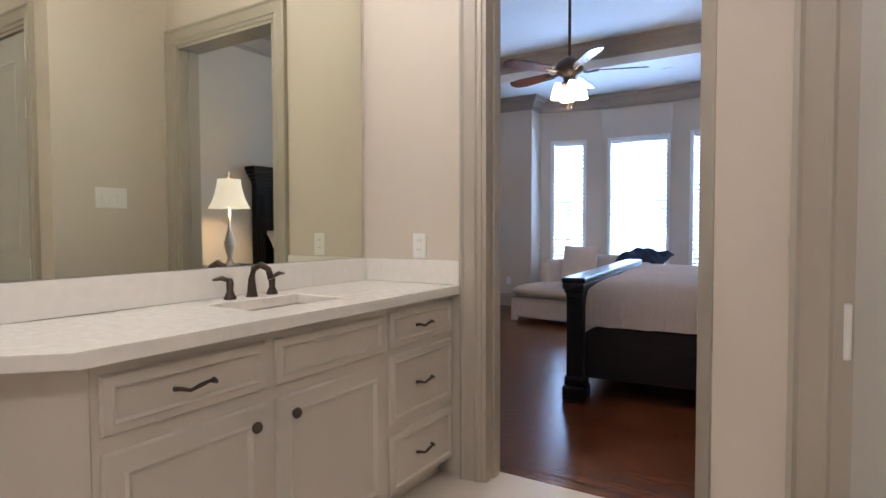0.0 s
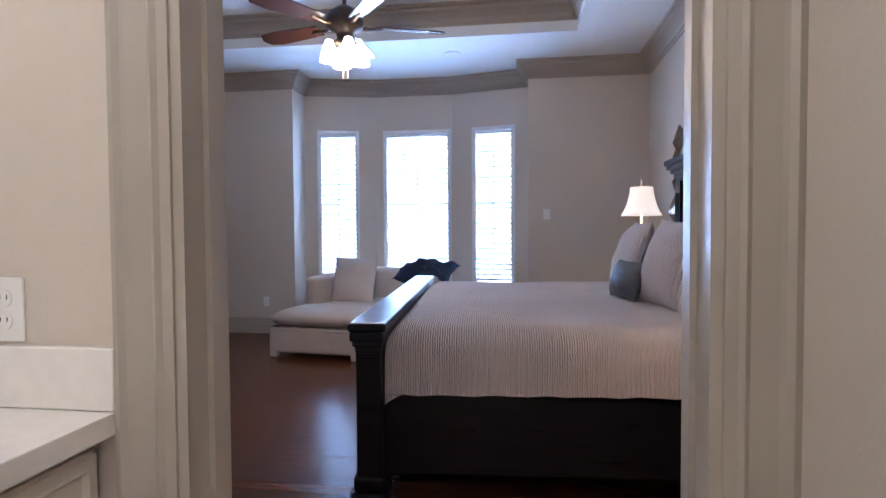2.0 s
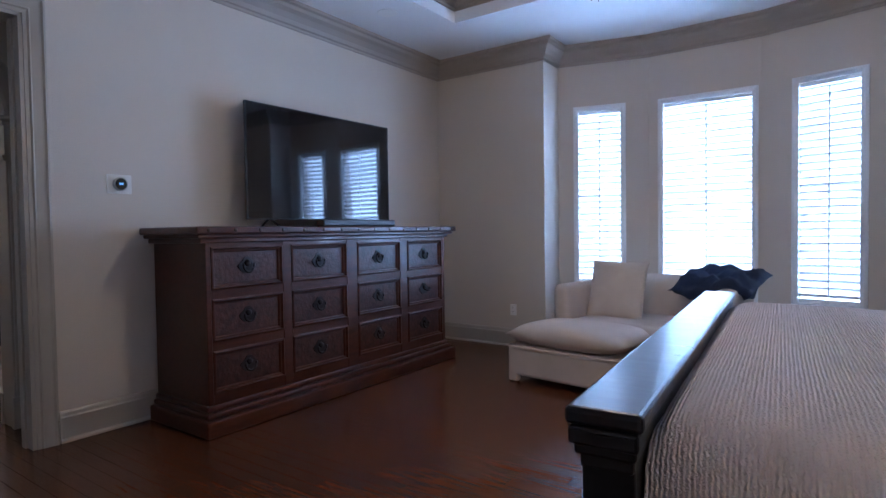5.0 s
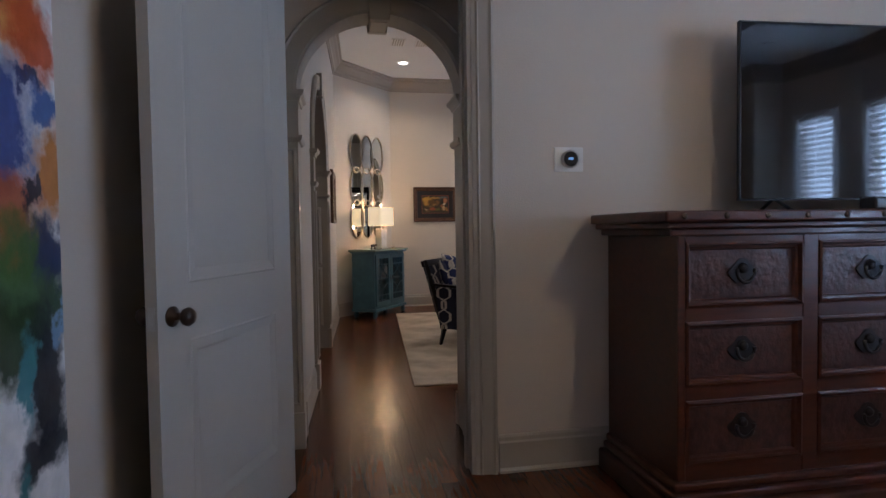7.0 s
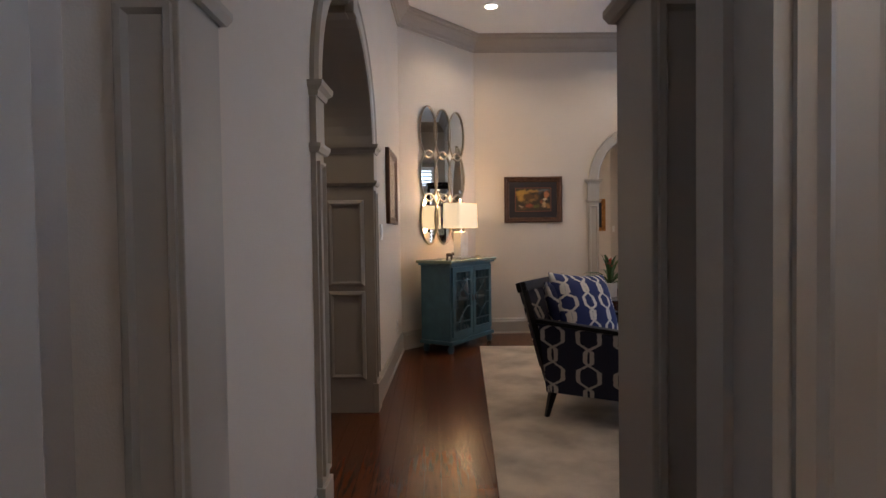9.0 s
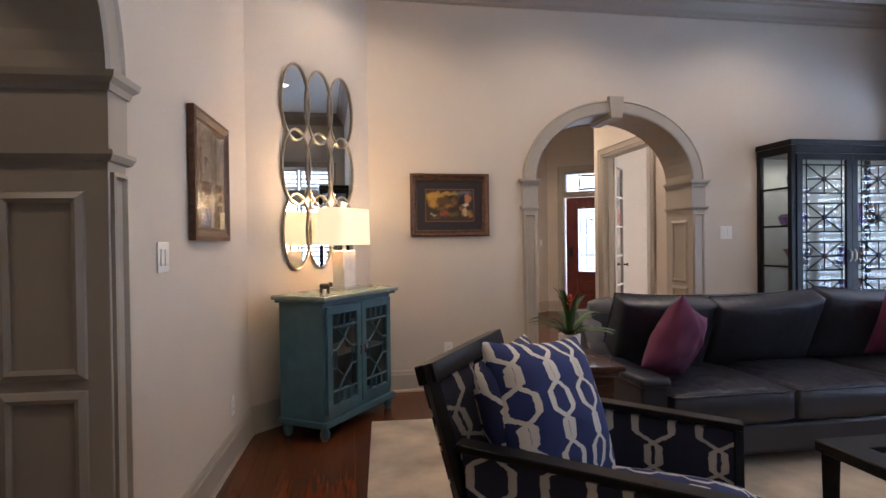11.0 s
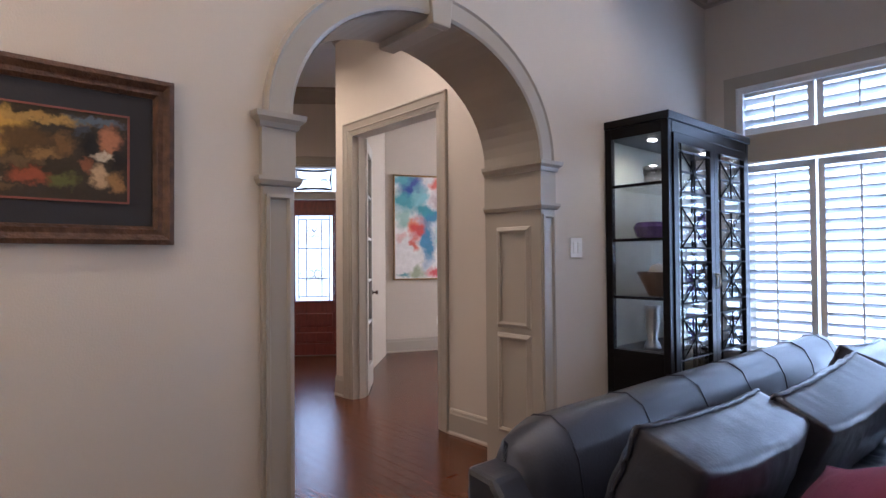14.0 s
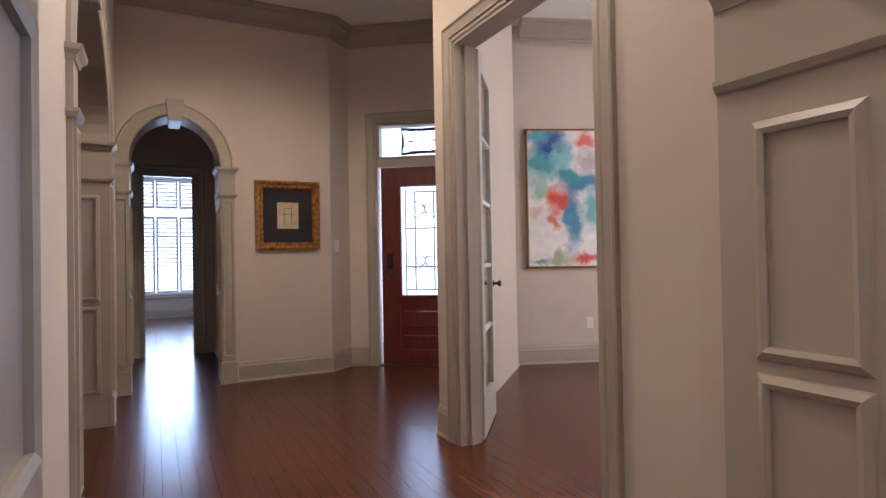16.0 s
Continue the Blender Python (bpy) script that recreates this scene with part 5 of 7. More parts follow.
for c, (y0, y1) in enumerate(COLUMNS):
    for r, (z0, z1) in enumerate(ROWS_Z):
        d = part("drawer", box(0.550, y0, z0, 0.562, y1, z1), CARVED, dr, "tooled leather drawer front")
        part("drawer_moulding", sweep([(0, 0), (0, 0.030), (-0.010, 0.034), (-0.016, 0.018), (-0.026, 0.016), (-0.032, 0.006), (-0.032, 0)], [(0.557, y1, z0), (0.557, y1, z1), (0.557, y0, z1), (0.557, y0, z0)], (1, 0, 0), closed=True), REDWOOD, d)
        yc, zc = (y0 + y1) / 2, (z0 + z1) / 2
        plate_ = bmesh.new()
        rim = [(0.058 * math.cos(a) * (1 + 0.16 * math.cos(4 * a)), 0.050 * math.sin(a) * (1 + 0.14 * math.cos(3 * a + 1.57))) for a in [math.tau * k / 24 for k in range(24)]]
        lo, hi = ([plate_.verts.new((x, yc + p, zc + 0.006 + q)) for p, q in rim] for x in (0.562, 0.567))
        plate_.faces.new(lo[::-1])
        plate_.faces.new(hi)
        for k in range(24):
            plate_.faces.new((lo[k], lo[(k + 1) % 24], hi[(k + 1) % 24], hi[k]))
        part("backplate", plate_, IRON, d, "dark iron scalloped plate")
        hb = turned([(0.022, 0), (0.018, 0.012), (0.008, 0.018)], sides=12)
        moved(hb, Matrix.Translation((0.567, yc, zc + 0.022)) @ pose(0, 0, 0, 0, 90, 0))
        lift = 0.5 if (c, r) == (3, 1) else 0.0
        tube([(0.586 + lift * (0.03 - 0.04 * math.sin(a)), yc + 0.040 * math.cos(a), zc + 0.010 + (0.044 if not lift else 0.014) * math.sin(a)) for a in [math.pi * (0.93 + 1.14 * k / 10) for k in range(11)]], 0.0075, 8, hb)
        part("ring_handle", hb, IRON, d, "dark iron ring handle", smooth=True)
edges = [0.05] + [v for pair in COLUMNS for v in pair] + [DL - 0.05]
for y0, y1 in zip(edges[0::2], edges[1::2]):
    part("stile", rounded(0.55, y0, 0.17, 0.584, y1, 1.155, 0.004, 1), REDWOOD, dr)
levels = [0.17] + [v for pair in ROWS_Z for v in pair] + [1.155]
for y0, y1 in COLUMNS:
    for z0, z1 in zip(levels[0::2], levels[1::2]):
        part("rail", box(0.55, y0, z0, 0.581, y1, z1), REDWOOD, dr)
tv = thing("television", pose(-4.36, 5.01, 1.25, 0, 0, -2.5), "large flat black television standing on the dresser", "television")
part("screen", rounded(0.012, 0.0, 0.065, 0.03, 1.47, 0.91, 0.004, 1), TVBLACK, tv)
part("bezel", sweep([(0, 0), (0, 0.022), (0.006, 0.022), (0.006, 0)], [(0.010, 0, 0.065), (0.010, 1.47, 0.065), (0.010, 1.47, 0.91), (0.010, 0, 0.91)], (1, 0, 0), closed=True), BLACKPL, tv)
part("back_shell", rounded(-0.05, 0.25, 0.15, 0.012, 1.28, 0.75, 0.02), BLACKPL, tv)
for yy in (0.2, 1.33):
    part("stand_foot", tube([(-0.1, yy, 0.008), (0.0, yy, 0.07), (0.12, yy, 0.008)], 0.009, 8), BLACKPL, tv)
sb = thing("soundbar", pose(-4.12, 5.50, 1.25), "black soundbar on the dresser before the television", "speaker")
part("case", rounded(-0.045, 0, 0.002, 0.045, 0.85, 0.062, 0.012), BLACKPL, sb)
th = thing("thermostat", on_wall((-4.54, 4.222), (0, 1)) @ pose(0, 0, 1.526), "round black and steel thermostat on a white plate", "thermostat")
part("plate", rounded(-0.075, 0, -0.06, 0.075, 0.008, 0.06, 0.004, 2), WHITE, th)
part("ring", moved(turned([(0.042, 0), (0.043, 0.02), (0.036, 0.024)], sides=28), pose(0, 0.008, 0, -90, 0, 0)), STEEL, th, smooth=True)
part("dial", moved(turned([(0.036, 0), (0.034, 0.003)], sides=28), pose(0, 0.032, 0, -90, 0, 0)), TVBLACK, th)
for q in (-0.010, -0.001, 0.008):
    part("display_digit", box(q - 0.003, 0.0352, -0.005, q + 0.003, 0.0362, 0.007), glow("thermostat_display", (0.30, 0.60, 1.0), 0.5), th, "glowing blue display digit")

# upholstered chair-and-a-half with its ottoman
ch = thing("chaise_chair", pose(-2.12, 7.32, 0, 0, 0, -6), "cream upholstered wide armchair in the window bay", "armchair")
part("base", rounded(-0.68, -0.46, 0.06, 0.68, 0.42, 0.30, 0.03), LINEN, ch)
part("seat", rounded(-0.54, -0.46, 0.30, 0.54, 0.26, 0.46, 0.06, 4), LINEN, ch, smooth=True)
part("backrest", rounded(-0.68, 0.24, 0.28, 0.68, 0.44, 0.80, 0.07, 4), LINEN, ch, smooth=True)
for s in (-1, 1):
    part("armrest", rounded(s * 0.61 - 0.08, -0.44, 0.28, s * 0.61 + 0.08, 0.30, 0.74, 0.06, 4), LINEN, ch, smooth=True)
    for yy in (-0.40, 0.36):
        part("leg", box(s * 0.6 - 0.03, yy - 0.03, 0, s * 0.6 + 0.03, yy + 0.03, 0.07), BLACKWOOD, ch)
ot = thing("ottoman", pose(-2.50, 6.72, 0, 0, 0, -8), "cream upholstered ottoman with scalloped base", "ottoman")
ob_ = rounded(-0.48, -0.33, 0.05, 0.48, 0.30, 0.29, 0.03)
for s in (-1, 1):
    for yy in (-0.30, 0.27):
        rounded(s * 0.43 - 0.045, yy - 0.03, 0, s * 0.43 + 0.045, yy + 0.03, 0.10, 0.02, bm=ob_)
part("base", ob_, LINEN, ot)
part("cushion", moved(cushion(0.98, 0.66, 0.20, 0.0, 14, 3), Matrix.Translation((0, -0.015, 0.275))), LINEN, ot, smooth=True)
part("piping", tube([(-0.48, -0.34, 0.285), (0.48, -0.34, 0.285), (0.48, 0.31, 0.285), (-0.48, 0.31, 0.285)], 0.006, 6, closed=True), LINEN, ot)
pc = thing("throw_pillow", pose(-2.40, 7.28, 0.68, 74, 0, -10), "square cream cushion with piping on the armchair", "pillow")
part("cover", knife_cushion(0.52, 0.52, 0.20, 9), PILLOWC, pc, smooth=True)
tw = thing("throw_blanket", pose(-1.62, 7.45, 0.68, 12, 0, -10), "dark navy knitted throw over the chair back", "blanket")
tb = cushion(0.62, 0.55, 0.16, 0.3, 14, 12, wrinkle=0.12)
part("cloth", tb, NAVYTHROW, tw, smooth=True)

# ceiling fan
cf = thing("ceiling_fan", pose(-1.75, 5.0, 0), "bronze ceiling fan with five blades and lit glass shades", "ceiling fan")
part("canopy", turned([(0.03, 3.26), (0.07, 3.31), (0.08, 3.36)], sides=20), BRONZE, cf, smooth=True)
part("downrod", tube([(0, 0, 2.68), (0, 0, 3.3)], 0.014, 10), BRONZE, cf)
part("motor", turned([(0.03, 2.72), (0.06, 2.70), (0.115, 2.66), (0.13, 2.61), (0.12, 2.57), (0.06, 2.54), (0.05, 2.50), (0.07, 2.48), (0.06, 2.45)], sides=24), BRONZE, cf, smooth=True)
for k in range(5):
    a = k * 72 + 20
    b = bmesh.new()
    pts = ((0.20, -0.055), (0.55, -0.075), (0.66, -0.06), (0.69, 0.0), (0.66, 0.06), (0.55, 0.075), (0.20, 0.055))
    lo, hi = [b.verts.new((x, y, -0.004)) for x, y in pts], [b.verts.new((x, y, 0.004)) for x, y in pts]
    b.faces.new(lo[::-1])
    b.faces.new(hi)
    for i in range(7):
        b.faces.new((lo[i], lo[(i + 1) % 7], hi[(i + 1) % 7], hi[i]))
    bl = part("blade", b, MAHOG, cf)
    bl.matrix_basis = pose(0, 0, 2.585, 0, 0, a) @ pose(0, 0, 0, 13, 0, 0)
    part("blade_arm", tube([(0.10, 0, 0.0), (0.16, 0, -0.012), (0.26, 0, 0.0)], 0.012, 8), BRONZE, bl)
for k in range(4):
    a = math.radians(k * 90 + 30)
    s = moved(turned([(0.022, 0.05), (0.035, 0.02), (0.055, -0.04), (0.062, -0.09), (0.05, -0.092)], sides=16), pose(0.105 * math.cos(a), 0.105 * math.sin(a), 2.43, 0, 0, 0))
    sp = part("glass_shade", s, BULB, cf, "lit frosted glass shade", smooth=True)
    part("arm", tube([(0.04 * math.cos(a), 0.04 * math.sin(a), 2.47), (0.105 * math.cos(a), 0.105 * math.sin(a), 2.48)], 0.01, 8), BRONZE, cf)
part("pull_chain", tube([(0.02, 0, 2.45), (0.02, 0, 2.22)], 0.002, 6), BRONZE, cf)
part("pull_chain", tube([(-0.02, 0.02, 2.45), (-0.02, 0.02, 2.24)], 0.002, 6), BRONZE, cf)
for at in ((-1.3, 7.25), (-4.0, 6.2)):
    dl = thing("recessed_light", pose(at[0], at[1], H_BED), "round white recessed ceiling light", "lamp", "recessed lights")
    part("trim_ring", turned([(0.085, -0.006), (0.085, 0.0), (0.06, 0.0)], sides=24), WHITE, dl)

BIRD = painted("bird_colours", (0.80, 0.80, 0.80), [
    (0.30, 1.60, 0.30, 0.22, (0.55, 0.14, 0.03)), (0.40, 1.20, 0.34, 0.26, (0.02, 0.06, 0.24)), (0.45, 0.80, 0.30, 0.20, (0.03, 0.09, 0.03)),
    (0.94, 1.72, 0.13, 0.14, (0.62, 0.30, 0.06)), (1.03, 1.64, 0.11, 0.11, (0.52, 0.08, 0.015)), (1.02, 1.53, 0.06, 0.025, (0.02, 0.03, 0.10)),
    (1.10, 1.49, 0.07, 0.04, (0.06, 0.14, 0.40)), (0.90, 1.41, 0.13, 0.14, (0.015, 0.05, 0.26)), (1.10, 1.33, 0.08, 0.11, (0.55, 0.20, 0.03)),
    (0.92, 1.24, 0.13, 0.09, (0.36, 0.07, 0.015)), (0.99, 1.16, 0.14, 0.06, (0.24, 0.12, 0.02)), (1.02, 1.28, 0.025, 0.06, (0.01, 0.012, 0.03)),
    (1.00, 1.07, 0.16, 0.12, (0.035, 0.12, 0.025)), (1.10, 1.14, 0.06, 0.08, (0.015, 0.03, 0.10)), (0.92, 0.97, 0.13, 0.10, (0.02, 0.05, 0.015)),
    (1.06, 0.88, 0.09, 0.17, (0.008, 0.014, 0.025)), (0.96, 0.87, 0.035, 0.10, (0.07, 0.26, 0.30)), (1.12, 0.98, 0.02, 0.05, (0.20, 0.35, 0.55)),
    (1.02, 0.70, 0.11, 0.07, (0.01, 0.02, 0.035)), (0.95, 0.62, 0.03, 0.07, (0.05, 0.20, 0.22))], 0.24, 9.0, 0.30)
pt = thing("abstract_painting", on_wall((-2.30, 2.39), (-1, 0)), "large colourful abstract canvas of orange, blue and green", "painting")
part("canvas", box(0, 0.004, 0.45, 1.14, 0.045, 2.15), BIRD, pt)

# ---- living room ----
def trellis(name, ground, line, across, down, per_u, per_v, width):
    """Woven cloth with pale interlocking ogee lines; across and down weigh the axes."""
    m = bpy.data.materials.new(name)
    m.use_nodes = True
    nt, b = m.node_tree, m.node_tree.nodes["Principled BSDF"]
    link = nt.links.new

    def node(op, x, y=None):
        k = nt.nodes.new("ShaderNodeMath")
        k.operation = op
        for i, v in enumerate((x, y)):
            if isinstance(v, (int, float)):
                k.inputs[i].default_value = v
            elif v is not None:
                link(v, k.inputs[i])
        return k.outputs[0]

    tc, nz, ad = (nt.nodes.new("ShaderNode" + k) for k in ("TexCoord", "TexNoise", "VectorMath"))
    nz.inputs["Scale"].default_value, nz.inputs["Detail"].default_value = 60, 3
    ad.operation = "MULTIPLY_ADD"
    ad.inputs[1].default_value = (0.012, 0.012, 0.012)
    link(tc.outputs["Object"], nz.inputs["Vector"])
    link(nz.outputs["Color"], ad.inputs[0])
    link(tc.outputs["Object"], ad.inputs[2])
    ax = []
    for w, per in ((across, per_u), (down, per_v)):
        d = nt.nodes.new("ShaderNodeVectorMath")
        d.operation = "DOT_PRODUCT"
        link(ad.outputs[0], d.inputs[0])
        d.inputs[1].default_value = [c / per for c in w]
        ax.append(d.outputs["Value"])
    s = node("MULTIPLY", node("MULTIPLY", node("SINE", node("MULTIPLY", ax[1], math.tau)), 1.35), 0.22)
    s = node("ADD", node("MAXIMUM", node("MINIMUM", s, 0.19), -0.19), 0.10)
    d1 = node("ABSOLUTE", node("SUBTRACT", node("FRACT", node("ADD", ax[0], s)), 0.5))
    d2 = node("ABSOLUTE", node("SUBTRACT", node("FRACT", node("SUBTRACT", ax[0], s)), 0.5))
    f = node("LESS_THAN", node("MINIMUM", d1, d2), width)
    mx = nt.nodes.new("ShaderNodeMixRGB")
    mx.inputs[1].default_value, mx.inputs[2].default_value = (*ground, 1), (*line, 1)
    link(f, mx.inputs[0])
    link(mx.outputs[0], b.inputs["Base Color"])
    b.inputs["Roughness"].default_value = 0.85
    bp = nt.nodes.new("ShaderNodeBump")
    bp.inputs["Strength"].default_value, bp.inputs["Distance"].default_value = 0.25, 0.004
    link(nz.outputs["Fac"], bp.inputs["Height"])
    link(bp.outputs[0], b.inputs["Normal"])
    return m


IKAT = trellis("black_trellis_fabric", (0.010, 0.012, 0.034), (0.46, 0.42, 0.37), (0.6, 1, 0), (0, 0, 1), 0.23, 0.24, 0.06)
IKATBLUE = trellis("navy_trellis_fabric", (0.016, 0.028, 0.125), (0.64, 0.60, 0.55), (1, 0, 0), (0, 1, 0), 0.145, 0.19, 0.085)

IKATBACK = trellis("navy_trellis_back", (0.012, 0.018, 0.075), (0.58, 0.54, 0.49), (1, 0, 0), (0, 0.25, 1), 0.18, 0.22, 0.075)
rug = thing("area_rug", pose(-6.13, 3.64, 0.001, 0, 0, 176.7), "ivory low-pile area rug on the hardwood floor", "rug")
rb = bmesh.new()
NX, NY = 24, 22
gr = [[rb.verts.new((3.72 * i / NX, -3.4 * j / NY, 0.012 + 0.001 * noise.noise(Vector((i, j, 0))))) for i in range(NX + 1)] for j in range(NY + 1)]
for j in range(NY):
    for i in range(NX):
        rb.faces.new((gr[j][i], gr[j][i + 1], gr[j + 1][i + 1], gr[j + 1][i]))
part("rug_cloth", rb, RUG, rug)
part("border", tube([(0, 0, 0.007), (3.72, 0, 0.007), (3.72, -3.4, 0.007), (0, -3.4, 0.007)], 0.0065, 6, closed=True), RUG, rug)

# sofa: x forwards from its back, y along
sf = thing("leather_sofa", pose(-9.57, 5.22, 0), "dark brown leather three-seat sofa with low arms", "sofa")
SL = 2.60
part("base", rounded(0.04, 0.05, 0.07, 0.95, SL - 0.05, 0.25, 0.03), LEATHER, sf)
bk = bmesh.new()
n = 40
prof = [(0.02, 0.10), (0.0, 0.40), (-0.01, 0.70), (-0.03, 0.775), (-0.02, 0.83), (0.02, 0.868), (0.075, 0.876), (0.125, 0.85), (0.155, 0.79), (0.17, 0.70), (0.20, 0.30), (0.20, 0.10)]
rows_ = []
for j in range(n + 1):
    y = 0.10 + (SL - 0.175) * j / n
    end = max(0, 1 - min(j, n - j) / 2.2)
    rows_.append([bk.verts.new((x + (0.05 * end ** 2 if x < 0.05 else -0.02 * end ** 2), y, z + 0.003 * noise.noise(Vector((x * 9, y * 6, z * 4))) - (0.03 * end ** 2 if z > 0.6 else 0))) for x, z in prof])
for a, b in zip(rows_, rows_[1:]):
    for k in range(len(prof) - 1):
        bk.faces.new((a[k], a[k + 1], b[k + 1], b[k]))
bk.faces.new(rows_[0])
bk.faces.new(rows_[-1][::-1])
part("back_frame", bk, LEATHER, sf, smooth=True)
for k in range(7):
    part("seam", tube([(x, 0.075 + (SL - 0.15) * (k + 0.5) / 7, z + 0.002) for x, z in prof[2:10]], 0.0025, 6), LEATHER, sf)
for y0, sgn in ((0.0, 1), (SL - 0.17, -1)):
    arm = bmesh.new()
    side = [(0.02, 0.07), (0.02, 0.80), (0.10, 0.79), (0.17, 0.70), (0.24, 0.60), (0.33, 0.535), (0.46, 0.505), (0.70, 0.495), (0.95, 0.49), (0.95, 0.07)]
    for y in (y0 + 0.01, y0 + 0.16):
        arm.faces.new([arm.verts.new((x, y, z)) for x, z in side])
    arm.verts.ensure_lookup_table()
    m_ = len(side)
    for k in range(m_):
        arm.faces.new((arm.verts[k], arm.verts[(k + 1) % m_], arm.verts[m_ + (k + 1) % m_], arm.verts[m_ + k]))
    part("armrest", arm, LEATHER, sf, bevel=0.014)
    part("arm_pad", rounded(0.40, y0 - 0.004, 0.475, 0.972, y0 + 0.174, 0.535, 0.028, 4), LEATHER, sf, smooth=True)
cw3 = (SL - 0.34) / 3
for k in range(3):
    yc = 0.17 + cw3 * (k + 0.5)
    cs, seam = boxed_cushion(0.80, cw3 - 0.006, 0.24, 20 + k)
    m_ = pose(0.58, yc, 0.345)
    st_ = part("seat_cushion", moved(cs, m_), LEATHER, sf, smooth=True)
    part("piping", tube([m_ @ v for v in seam], 0.0055, 6, closed=True), LEATHER, st_, smooth=True)
for k, (yc, ln, tilt, turn) in enumerate(((0.47, 0.68, -69, 3), (1.17, 0.76, -64, -3), (1.92, 0.72, -70, 4))):
    cs, seam = boxed_cushion(0.48, ln, 0.21, 31 + 5 * k, 0.015)
    m_ = pose(0.335 + 0.03 * (k == 1), yc, 0.675, 0, tilt, 0) @ pose(0, 0, 0, 0, 0, turn)
    bc = part("back_cushion", moved(cs, m_), LEATHER, sf, smooth=True)
    part("piping", tube([m_ @ v for v in seam], 0.0055, 6, closed=True), LEATHER, bc, smooth=True)
for x in (0.10, 0.88):
    for y in (0.10, SL - 0.10):
        part("foot", turned([(0.03, 0), (0.04, 0.03), (0.03, 0.075)], (x, y, 0), 12), BLACKWOOD, sf)
for x, y, z, r, w, spin in ((-8.90, 5.60, 0.665, 30, 0.47, 24), (-8.96, 7.36, 0.70, -20, 0.52, 6)):
    p = thing("throw_pillow", pose(x, y, z, 0, 0, r) @ pose(0, 0, 0, 0, -70, 0) @ pose(0, 0, 0, 0, 0, spin), "plum cotton square cushion leaning on the sofa", "pillow", "plum cushions")
    part("cover", knife_cushion(w, w, 0.23, 40 + r, 0.022, 0.09), PLUM, p, smooth=True)
    part("zip_seam", tube([(w / 2 * (1 - 0.09 * (1 - v * v)), v * w / 2, 0) for v in [k / 6 - 1 for k in range(13)]], 0.004, 6), PLUM, p, smooth=True)

st = thing("side_table", pose(-8.98, 4.68, 0), "dark mahogany square side table beside the sofa", "table")
part("tabletop", rounded(-0.015, -0.015, 0.605, 0.495, 0.395, 0.637, 0.011), MAHOG, st)
part("edge_moulding", rounded(0.005, 0.005, 0.572, 0.475, 0.375, 0.607, 0.014, 3), MAHOG, st)
part("body", box(0.03, 0.03, 0.10, 0.45, 0.35, 0.576), MAHOG, st, bevel=0.006)
for zz in (0.14, 0.36):
    d = part("drawer", rounded(0.448, 0.06, zz, 0.465, 0.32, zz + 0.18, 0.006, 2), MAHOG, st)
    part("knob", moved(turned([(0.006, 0), (0.013, 0.02), (0.003, 0.026)], sides=12), pose(0.465, 0.19, zz + 0.09, 0, 90, 0)), BRONZE, d)
for x in (0.06, 0.42):
    for y in (0.06, 0.32):
        part("foot", rounded(x - 0.03, y - 0.03, 0, x + 0.03, y + 0.03, 0.10, 0.008), MAHOG, st)

pl = thing("potted_plant", pose(-8.80, 4.90, 0.637), "green bromeliad with a red flower in a white pot", "plant")
part("pot", turned([(0.052, 0), (0.056, 0.004), (0.061, 0.118), (0.057, 0.121), (0.054, 0.106), (0.02, 0.104)], sides=28), POT, pl, "white ribbed ceramic pot", smooth=True)
part("soil", turned([(0.053, 0.100), (0.053, 0.106), (0.01, 0.112)], sides=20), SOIL, pl)
rg = random.Random(5)
for k in range(21):
    inner = k < 8
    a, reach, rise = k * 2.399 + rg.uniform(-0.25, 0.25), rg.uniform(0.06, 0.14) if inner else rg.uniform(0.15, 0.27), rg.uniform(0.18, 0.26) if inner else rg.uniform(0.06, 0.17)
    b = bmesh.new()
    ln, rows_ = 10, []
    twist, bend = rg.uniform(-0.4, 0.4), rg.uniform(-0.25, 0.25)
    for i in range(ln + 1):
        f = i / ln
        r = 0.010 + reach * f ** (1.5 if inner else 1.1)
        z = 0.105 + rise * (1.9 * f - (0.85 if inner else 1.25) * f * f)
        w = 0.0145 * (math.sin(math.pi * (0.20 + 0.80 * f)) ** 0.65 if f < 1 else 0.02)
        c, s = math.cos(a + bend * f), math.sin(a + bend * f)
        rows_.append([b.verts.new((r * c - q * w * s, r * s + q * w * c, z + abs(q) * w * 0.30 + q * w * twist * f)) for q in (-1, 0, 1)])
    for p, q in zip(rows_, rows_[1:]):
        for i in range(2):
            b.faces.new((p[i], p[i + 1], q[i + 1], q[i]))
    part("leaf", b, LEAF, pl, smooth=True).modifiers.new("thick", "SOLIDIFY").thickness = 0.0012
for k in range(16):
    a, t, z = k * 2.399, 1.0 - 0.045 * k, 0.245 + 0.0042 * k
    b = bmesh.new()
    c, s = math.cos(a), math.sin(a)
    q = [b.verts.new((r * c - w * s, r * s + w * c, z + h)) for r, w, h in ((0.004, 0, 0), (0.032 * t, 0.012, 0.016), (0.072 * t, 0, 0.034), (0.032 * t, -0.012, 0.016))]
    b.faces.new(q)
    part("bract", b, FLOWER, pl).modifiers.new("thick", "SOLIDIFY").thickness = 0.001
part("stem", tube([(0, 0, 0.10), (0.002, 0, 0.30)], 0.007, 8), LEAF, pl)

